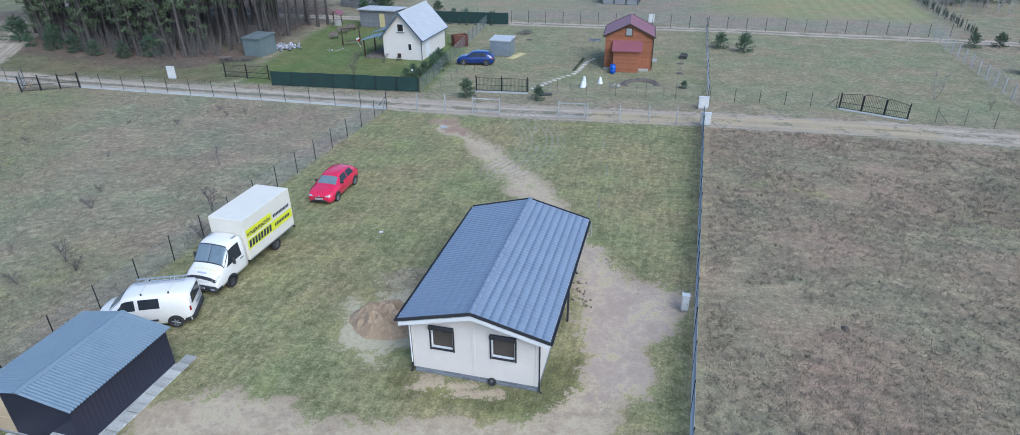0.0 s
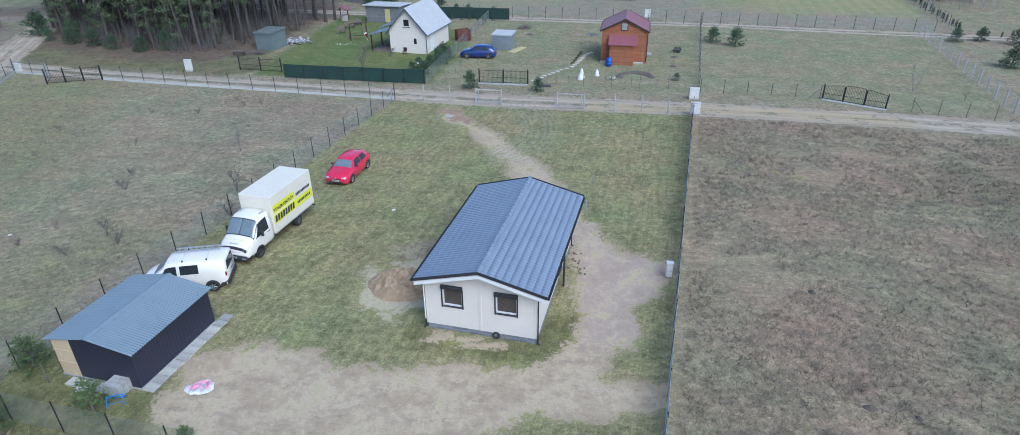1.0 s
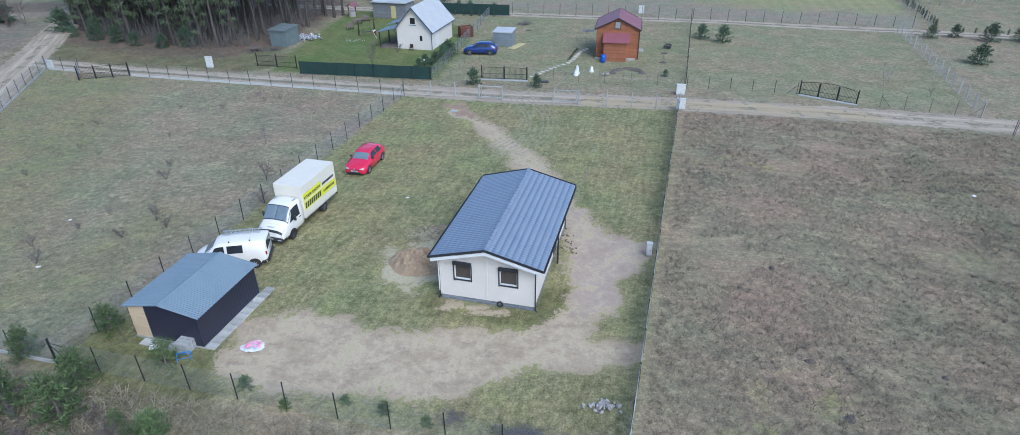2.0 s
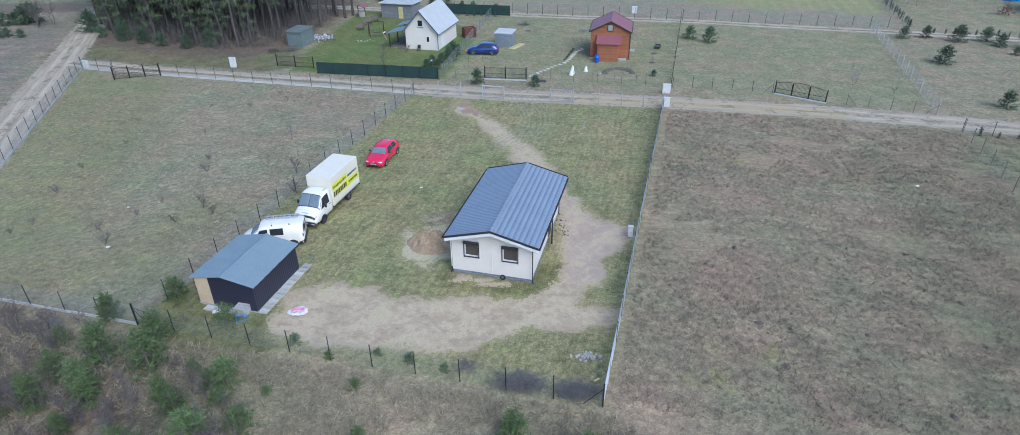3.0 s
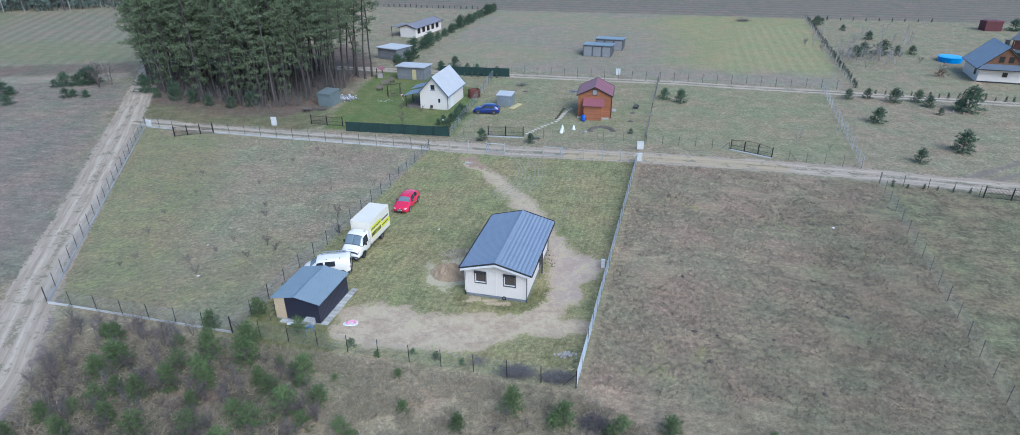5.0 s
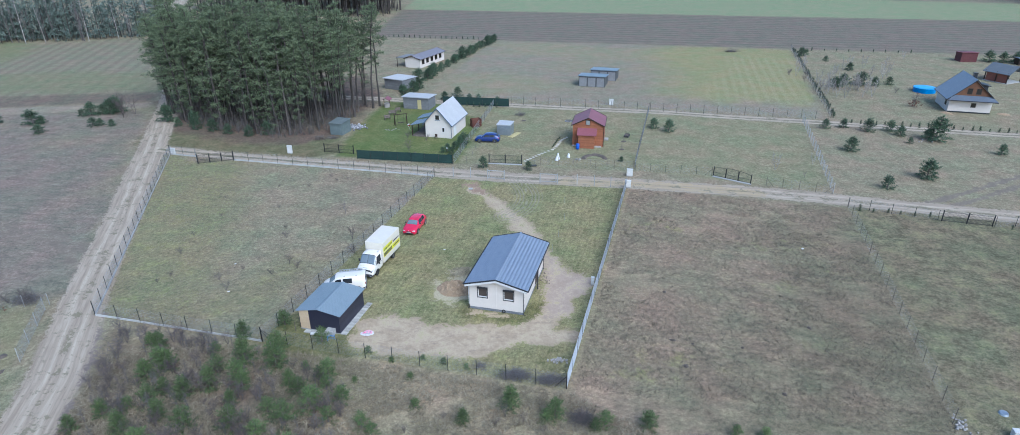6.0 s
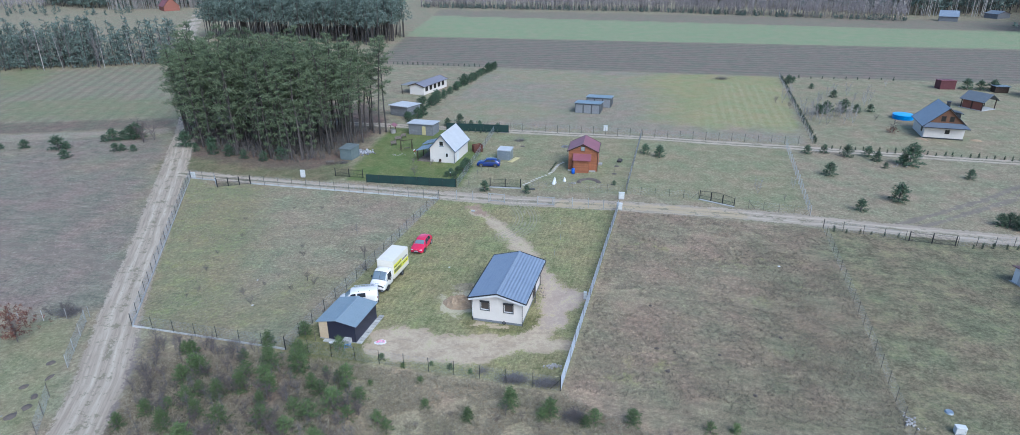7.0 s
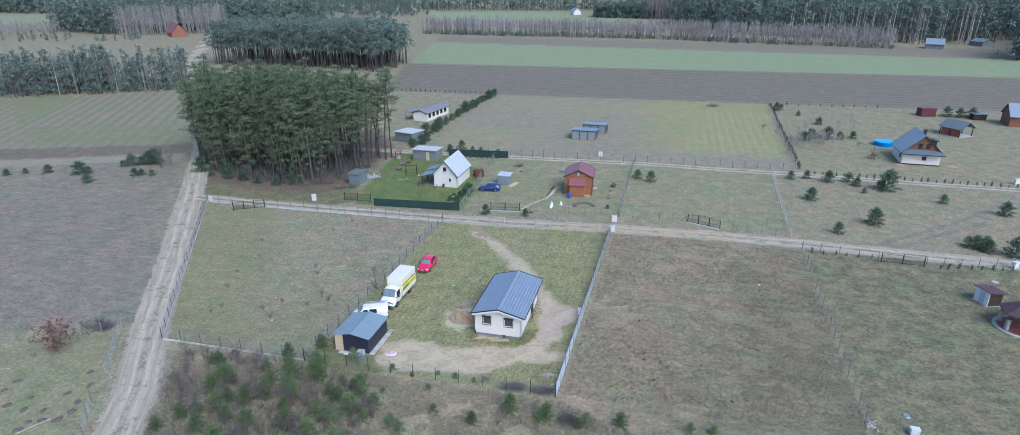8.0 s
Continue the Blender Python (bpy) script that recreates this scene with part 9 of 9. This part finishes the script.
for x in (-0.4, 0.4):
    for y in (-0.3, 0.3):
        part("leg", rod(NB(), (x, 0, 0.5), (x * 1.1, y, 0.0), 0.022, None, 6), BLUESTEEL, tr)
for y in (-0.2, 0.2):
    part("stay", rod(NB(), (-0.42, y, 0.17), (0.42, y, 0.17), 0.018, None, 6), BLUESTEEL, tr)
bg = thing("white_bag", pose(-18.6, 17.0, 0.06, 0, 0, 10), "folded white sack on the slabs", "bag")
part("sack", box(NB(), -0.25, 0.25, -0.15, 0.15, 0.0, 0.14, 0.05), FLEECE, bg)
bd = thing("board", pose(-20.35, 17.5, 0.02, 0, 0, -14), "thin grey board standing by the garage", "board")
part("plank", box(NB(), -0.03, 0.03, -0.06, -0.02, 0, 1.1, 0.004), OLDWOOD, bd)

bm = NB()
rod(bm, (0, 0, -0.05), (0, 0, 0.95), 0.022, 0.018, 6)
stake = tagged(part("stake", bm, CONCRETE, None), "thin pale wooden marking stake in the lawn", "stake", "marking stakes")
stake.matrix_basis = pose(5.5, 37.0, 0, 2, 1, 0)
for x, y in ((6.6, 41.7), (7.0, 46.9), (4.6, 33.2)):
    copy_thing(stake, pose(x, y, 0, random.uniform(-3, 3), random.uniform(-3, 3), 0))
cv = thing("manhole_cover", pose(-6.06, 52.3, -0.04), "round pale concrete cover lying in the grass", "cover")
part("lid", rod(NB(), (0, 0, -0.02), (0, 0, 0.08), 0.32, None, 22), CONCRETE, cv)
cv = thing("manhole_cover", pose(66.0, 34.2, 0.0), "round pale concrete cover in the far lawn", "cover")
part("lid", rod(NB(), (0, 0, -0.02), (0, 0, 0.1), 0.45, None, 22), CONCRETE, cv)
cv = thing("tank_lid", pose(38.0, 6.3, 0.0), "blue-grey round tank lid in mossy grass", "lid")
part("lid", rod(NB(), (0, 0, -0.02), (0, 0, 0.14), 0.38, 0.3, 20), ZINC, cv)
cabinet(37.2, 3.7, -12, 0.8, 0.5, 0.7, "low pale cabinet in mossy grass")
for x, y, s in ((33.6, 33.6, 0.18), (-29.6, 24.6, 0.12), (-31.2, 30.5, 0.1), (-8.0, 33.7, 0.12)):
    t = thing("litter_scrap", pose(x, y, 0.02, 8, 5, 30), "white scrap of plastic in the grass", "litter")
    part("scrap", box(NB(), -s, s, -s * 0.6, s * 0.6, 0, 0.05, 0.02), FLEECE, t)

# brown-house garden
for x, y, h, r in ((7.15, 64.5, 1.05, 0.27), (6.95, 64.0, 0.65, 0.26), (8.9, 65.4, 0.7, 0.22)):
    bm = NB()
    rows = []
    for k in range(8):
        f = k / 7
        rr = r * (1 - f) ** 0.7 + 0.05
        rows.append([bm.verts.new((rr * math.cos(a) * random.uniform(0.85, 1.15), rr * math.sin(a) * random.uniform(0.85, 1.15), h * f)) for a in np.linspace(0, 2 * math.pi, 13)[:-1]])
    for a, b in zip(rows, rows[1:]):
        for i2 in range(12):
            bm.faces.new((a[i2], a[(i2 + 1) % 12], b[(i2 + 1) % 12], b[i2]))
    bm.faces.new(rows[-1])
    t = thing("wrapped_shrub", pose(x, y, 0), "shrub wrapped in white winter fleece", "shrub", "fleece-wrapped shrubs")
    part("fleece", bm, FLEECE, t, smooth=True)
stones("garden_stone", 10.25, 64.0, 3, 0.2, 0.12, 0.26, STONE, "pale boulder on the lawn", "stones", 33)
path = thing("stepping_path", pose(0, 0, 0), "curved path of pale stepping stones to the brown house", "path", kind="structure")
line = [(1.9, 63.6), (3.7, 66.0), (5.2, 67.8), (6.5, 69.1), (7.2, 70.6), (7.8, 72.4), (8.5, 74.4), (9.4, 75.6), (10.0, 75.8)]
one = None
for (ax0, ay0), (bx0, by0) in zip(line, line[1:]):
    n_len, turn = span((ax0, ay0), (bx0, by0))
    m_n = max(1, int(n_len / 0.62))
    for k in range(m_n):
        f = k / m_n
        m = pose(ax0 + (bx0 - ax0) * f, ay0 + (by0 - ay0) * f, random.uniform(-0.01, 0.02), 0, 0, turn + random.uniform(-12, 12))
        if one is None:
            one = part("stepping_stone", box(NB(), -0.19, 0.19, -0.25, 0.25, -0.05, 0.05, 0.03), surface("cream_stone", (0.55, 0.52, 0.44), (0.42, 0.39, 0.33), 0.9, vary=0.15), path)
            one.matrix_basis = m
        else:
            again("stepping_stone", one, path, m)
for k in range(8):
    t = thing("lavender_tuft", pose(6.6 + 0.22 * k, 70.2 + 0.72 * k, 0), "small dark cushion plant along the path", "shrub", "border plants")
    rg3 = np.random.default_rng(k)
    soup("leaves", *clumps(np.array([[0, 0, 0.15]]), 0.25, 90, 0.14, 0.03, rg3, 0.5), THUJA, t)
pk = thing("plank_stack", pose(0.2, 77.2, 0, 0, 0, 60), "few yellow timber planks beside the metal shed", "planks")
for k in range(5):
    part("plank", box(NB(), -1.6, 1.6, -0.5 + 0.2 * k, -0.34 + 0.2 * k, 0.0, 0.06 + 0.03 * (k % 2), 0.006), FRESHWOOD, pk)
brush("log_heap", 1.4, 89.6, 1.2, 0.7, 0.9, 160, 12, "grey heap of stacked branches and timber")
tub = thing("planter", pose(20.0, 76.0, 0, 0, 0, 70), "dark rectangular planter on the lawn", "planter")
for b in ((-0.7, 0.7, -0.4, -0.34, 0, 0.35), (-0.7, 0.7, 0.34, 0.4, 0, 0.35), (-0.7, -0.64, -0.34, 0.34, 0, 0.35), (0.64, 0.7, -0.34, 0.34, 0, 0.35)):
    part("side", box(NB(), *b), PLASTIC, tub)
part("soil", box(NB(), -0.64, 0.64, -0.34, 0.34, 0, 0.25), SOIL, tub)
for x, y in ((18.0, 69.1), (19.0, 73.2), (17.0, 63.6), (2.0, 86.0), (-0.8, 84.6)):
    t = heap("soil_ring", x, y, 0.45, 0.45, 0.12, SOIL, "dark soil mulched round a sapling", "mulch", 3, 14)
    t["group"] = "mulched saplings"
tp = thing("black_tarp", pose(3.0, 61.4, 0.02, 0, 0, 10), "dark crumpled tarpaulin beside the gate", "tarpaulin")
part("sheet", box(NB(), -0.7, 0.7, -0.3, 0.3, 0, 0.12, 0.05), PLASTIC, tp)
cm = thing("compost_box", pose(-7.5, 81.7, 0, 0, 0, 25), "red-brown boarded compost box", "compost box")
for k in range(6):
    for b in ((0, 1.8, 0, 0.04), (0, 1.8, 1.2, 1.24), (0, 0.04, 0.04, 1.2), (1.76, 1.8, 0.04, 1.2)):
        part("board", box(NB(), b[0], b[1], b[2], b[3], 0.02 + 0.24 * k, 0.23 + 0.24 * k, 0.004), surface("red_brown_boards", (0.13, 0.045, 0.03), (0.09, 0.032, 0.022), 0.8, vary=0.15) if k == 0 and b[0] == 0 and b[2] == 0 else bpy.data.materials["red_brown_boards"], cm)

bd = thing("flower_bed", pose(10.6, 85.5, 0), "round flower bed edged with dark stones on the lawn", "flower bed")
first = None
for k in range(14):
    a = 2 * math.pi * k / 14
    m = pose(0.75 * math.cos(a), 0.55 * math.sin(a), 0.05, 0, 0, math.degrees(a)) @ Matrix.Scale(random.uniform(0.8, 1.2), 4)
    if first is None:
        first = part("edging_stone", stone_bm(0.15, 6), BLOCK, bd)
        first.matrix_basis = m
    else:
        again("edging_stone", first, bd, m)
part("soil", rod(NB(), (0, 0, -0.02), (0, 0, 0.05), 0.62, 0.55, 18), SOIL, bd).matrix_basis = Matrix.Diagonal((1, 0.72, 1, 1))

# cottage garden
fl = thing("porch_flag", pose(-18.05, 75.9, 1.5, 0, -28, -15), "small white and red flag on a porch post", "flag")
part("pole", rod(NB(), (0, 0, 0), (0, 0, 1.1), 0.015, None, 6), WHITEBOARD, fl)
for nm, z, mt in (("white_half", 0.86, FLEECE), ("red_half", 0.66, REDLAMP)):
    part(nm, box(NB(), 0.012, 0.42, -0.012, 0.012, z, z + 0.19, 0.006), mt, fl)
sw = thing("garden_swing", pose(-21.0, 83.6, 0, 0, 0, 20), "dark timber swing frame on the lawn", "swing")
for x in (-1.1, 1.1):
    for y in (-0.7, 0.7):
        part("leg", rod(NB(), (x, 0, 2.1), (x, y, 0), 0.06, None, 6), DARKWOOD, sw)
part("crossbar", rod(NB(), (-1.3, 0, 2.1), (1.3, 0, 2.1), 0.06, None, 6), DARKWOOD, sw)
sb = part("bench", box(NB(), -0.6, 0.6, -0.2, 0.2, 0.5, 0.55, 0.01), DARKWOOD, sw)
for x in (-0.55, 0.55):
    part("rope", rod(NB(), (x, 0, 0.55), (x, 0, 2.1), 0.012, None, 5), DARKWOOD, sb)
wl = thing("garden_well", pose(-25.9, 96.4, 0, 0, 0, -10), "small stone well with red roof", "well")
part("ring", rod(NB(), (0, 0, -0.05), (0, 0, 0.8), 0.6, None, 18), STONE, wl)
for x in (-0.6, 0.6):
    part("post", box(NB(), x - 0.06, x + 0.06, -0.06, 0.06, 0, 1.7), DARKWOOD, wl)
bm = NB()
for s in (-1, 1):
    prism(bm, [(0, 2.05), (0, 2.12), (s * 0.8, 1.62), (s * 0.8, 1.55)], -0.9, 0.9)
part("roof", bm, MAROON, wl, "red pitched roof")
for x, y, s in ((-23.8, 90.5, 1.0), (-24.2, 87.2, 0.8), (-23.0, 92.5, 0.8)):
    pd = thing("garden_bench", pose(x, y, 0, 0, 0, 30), "weathered wooden garden bench", "bench")
    part("seat", box(NB(), -0.7 * s, 0.7 * s, -0.2, 0.2, 0.4, 0.46, 0.01), OLDWOOD, pd)
    part("backrest", box(NB(), -0.7 * s, 0.7 * s, 0.2, 0.25, 0.46, 0.9, 0.01), OLDWOOD, pd)
    for xx in (-0.6 * s, 0.6 * s):
        part("leg", box(NB(), xx - 0.04, xx + 0.04, -0.18, 0.18, 0, 0.4), OLDWOOD, pd)
stones("scrap_heap", -29.0, 81.9, 64, 0.85, 0.75, 0.3, surface("mixed_scrap", (0.6, 0.6, 0.61), (0.2, 0.2, 0.22), 0.6, 0.1, 4, 1.8, 0.3, vary=0.5), "untidy heap of pale scrap and bags by the shed", "scrap", 44)
cr = thing("pallet_stack", pose(-34.0, 75.3, 0, 0, 0, 10), "grey weathered wooden pallets lying stacked", "pallets")
for z in range(3):
    for k in range(5):
        part("slat", box(NB(), -0.7, 0.7, -0.5 + 0.22 * k, -0.36 + 0.22 * k, 0.1 + 0.2 * z, 0.13 + 0.2 * z, 0.004), OLDWOOD, cr)
    for x in (-0.6, 0.0, 0.6):
        part("bearer", box(NB(), x - 0.05, x + 0.05, -0.5, 0.52, 0.0 + 0.2 * z, 0.098 + 0.2 * z), OLDWOOD, cr)
brush("log_heap", -31.8, 75.6, 1.1, 0.6, 0.6, 120, 14, "brown heap of branches beside the pallets")
sh = thing("white_boulder", pose(-10.9, 67.6, 0.9), "white globe lamp among garden conifers", "lamp")
part("globe", stone_bm(0.16, 2), FLEECE, sh)
part("stem", rod(NB(), (0, 0, -0.95), (0, 0, -0.05), 0.03), POST, sh)
for x, y in ((84.2, 89.6), (94.5, 88.4)):
    heap("sand_mound", x, y, 1.2, 0.8, 0.25, SANDM, "low sandy heap beside the villa", "mound", int(x), 20)
for x0, y0, rz in ((-56.0, 14.2, 8), (-45.5, 5.0, 50), (-66.0, 13.4, 6)):
    t = thing("pale_pole", pose(x0, y0, 0.04, 0, 0, rz), "pale pole lying in mossy grass", "pole")
    part("pole", rod(NB(), (-1.4, 0, 0.02), (1.4, 0, 0.02), 0.05, 0.04, 7), CONCRETE, t)

# ---- grass tufts, too many to count ----
def tufts(name, poly, n, per, length, width, mat, seed, label, avoid=0.35, lean=0.8, patchy=0.0):
    rg4 = np.random.default_rng(seed)
    pts = np.array(scatter(rg4, poly, int(n * 1.6)))
    gi = np.clip(np.searchsorted(gy, pts[:, 1]), 0, len(gy) - 1)
    gj = np.clip(np.searchsorted(gx, pts[:, 0]), 0, len(gx) - 1)
    ok = sand[gi, gj] < avoid
    if patchy:
        ok &= fbm(pts[:, 0], pts[:, 1], 0.22, 3, seed) > patchy
    pts, gi, gj = pts[ok][:n], gi[ok][:n], gj[ok][:n]
    size = 0.6 + 0.9 * fbm(pts[:, 0], pts[:, 1], 0.3, 3, seed + 3)
    base = np.repeat(np.stack([pts[:, 0], pts[:, 1], Z[gi, gj] - 0.02], -1), per, 0)
    size = np.repeat(size, per)[:, None]
    off = rg4.normal(size=base.shape) * np.array([0.07, 0.07, 0])
    d = unit(rg4.normal(size=base.shape) * np.array([lean, lean, 0.2]) + np.array([0, 0, 0.9]))
    b = base + off
    v, f = blades(b, b + d * length * size * rg4.uniform(0.6, 1.3, (len(b), 1)), width * rg4.uniform(0.7, 1.3, len(b)), rg4)
    o = soup(name, v, f, mat)
    return tagged(o, label, "grass", "", "stuff")


tufts("dry_grass", [(-36.5, 15.0), (-22.95, 15.2), (4.4, 8.7), (20.0, -2.0), (-33.0, -2.0)], 11500, 8, 0.5, 0.036, DRYBLADE, 1, "blond dry grass tufts on the wasteland", lean=1.5, patchy=0.3)
tufts("sand_edge_grass", [(-16.5, 12.5), (6.5, 12.0), (9.5, 28.0), (5.5, 34.5), (1.0, 33.0), (2.0, 21.5), (-14.0, 21.5)], 1600, 7, 0.11, 0.018, LAWNBLADE, 10, "scattered green tufts at the edge of the sand", 0.85, 1.0, 0.45)
tufts("straw_fringe", [(-8.6, 23.8), (-8.0, 27.0), (-6.6, 29.4), (-4.9, 29.6), (-4.4, 27.0), (-4.6, 23.0), (-7.2, 22.6)], 1000, 8, 0.2, 0.02, DRYBLADE, 8, "flattened straw round the sand heap", 1.5, 1.6, 0.4)
tufts("heath_grass", [(5.0, 9.5), (33.0, 3.0), (44.0, 45.0), (16.8, 52.4)], 17000, 7, 0.22, 0.022, HEATHBLADE, 2, "brown heath grass tufts in the fallow plot", patchy=0.38)
tufts("dry_grass", [(5.0, 9.5), (33.0, 3.0), (44.0, 45.0), (16.8, 52.4)], 7000, 7, 0.22, 0.02, DRYBLADE, 3, "pale dry grass tufts in the fallow plot", patchy=0.5)
tufts("heath_grass", [(-40.8, 20.5), (-23.2, 16.2), (-12.2, 57.0), (-44.0, 64.0), (-55.5, 66.0)], 6000, 7, 0.18, 0.02, HEATHBLADE, 4, "brown heath grass tufts in the fenced plot", patchy=0.42)
tufts("dry_grass", [(-40.8, 20.5), (-23.2, 16.2), (-12.2, 57.0), (-44.0, 64.0), (-55.5, 66.0)], 9000, 7, 0.18, 0.02, DRYBLADE, 5, "pale dry grass tufts in the fenced plot", patchy=0.45)
tufts("lawn_grass", [(-22.4, 16.4), (4.0, 10.0), (15.6, 52.2), (-11.9, 56.4)], 14000, 6, 0.10, 0.02, LAWNBLADE, 6, "short green grass tufts in the yard", 0.4, patchy=0.35)
tufts("straw_grass", [(-22.4, 16.4), (4.0, 10.0), (15.6, 52.2), (-11.9, 56.4)], 7000, 6, 0.10, 0.016, DRYBLADE, 9, "short pale dead grass in the yard", 0.5, patchy=0.42)
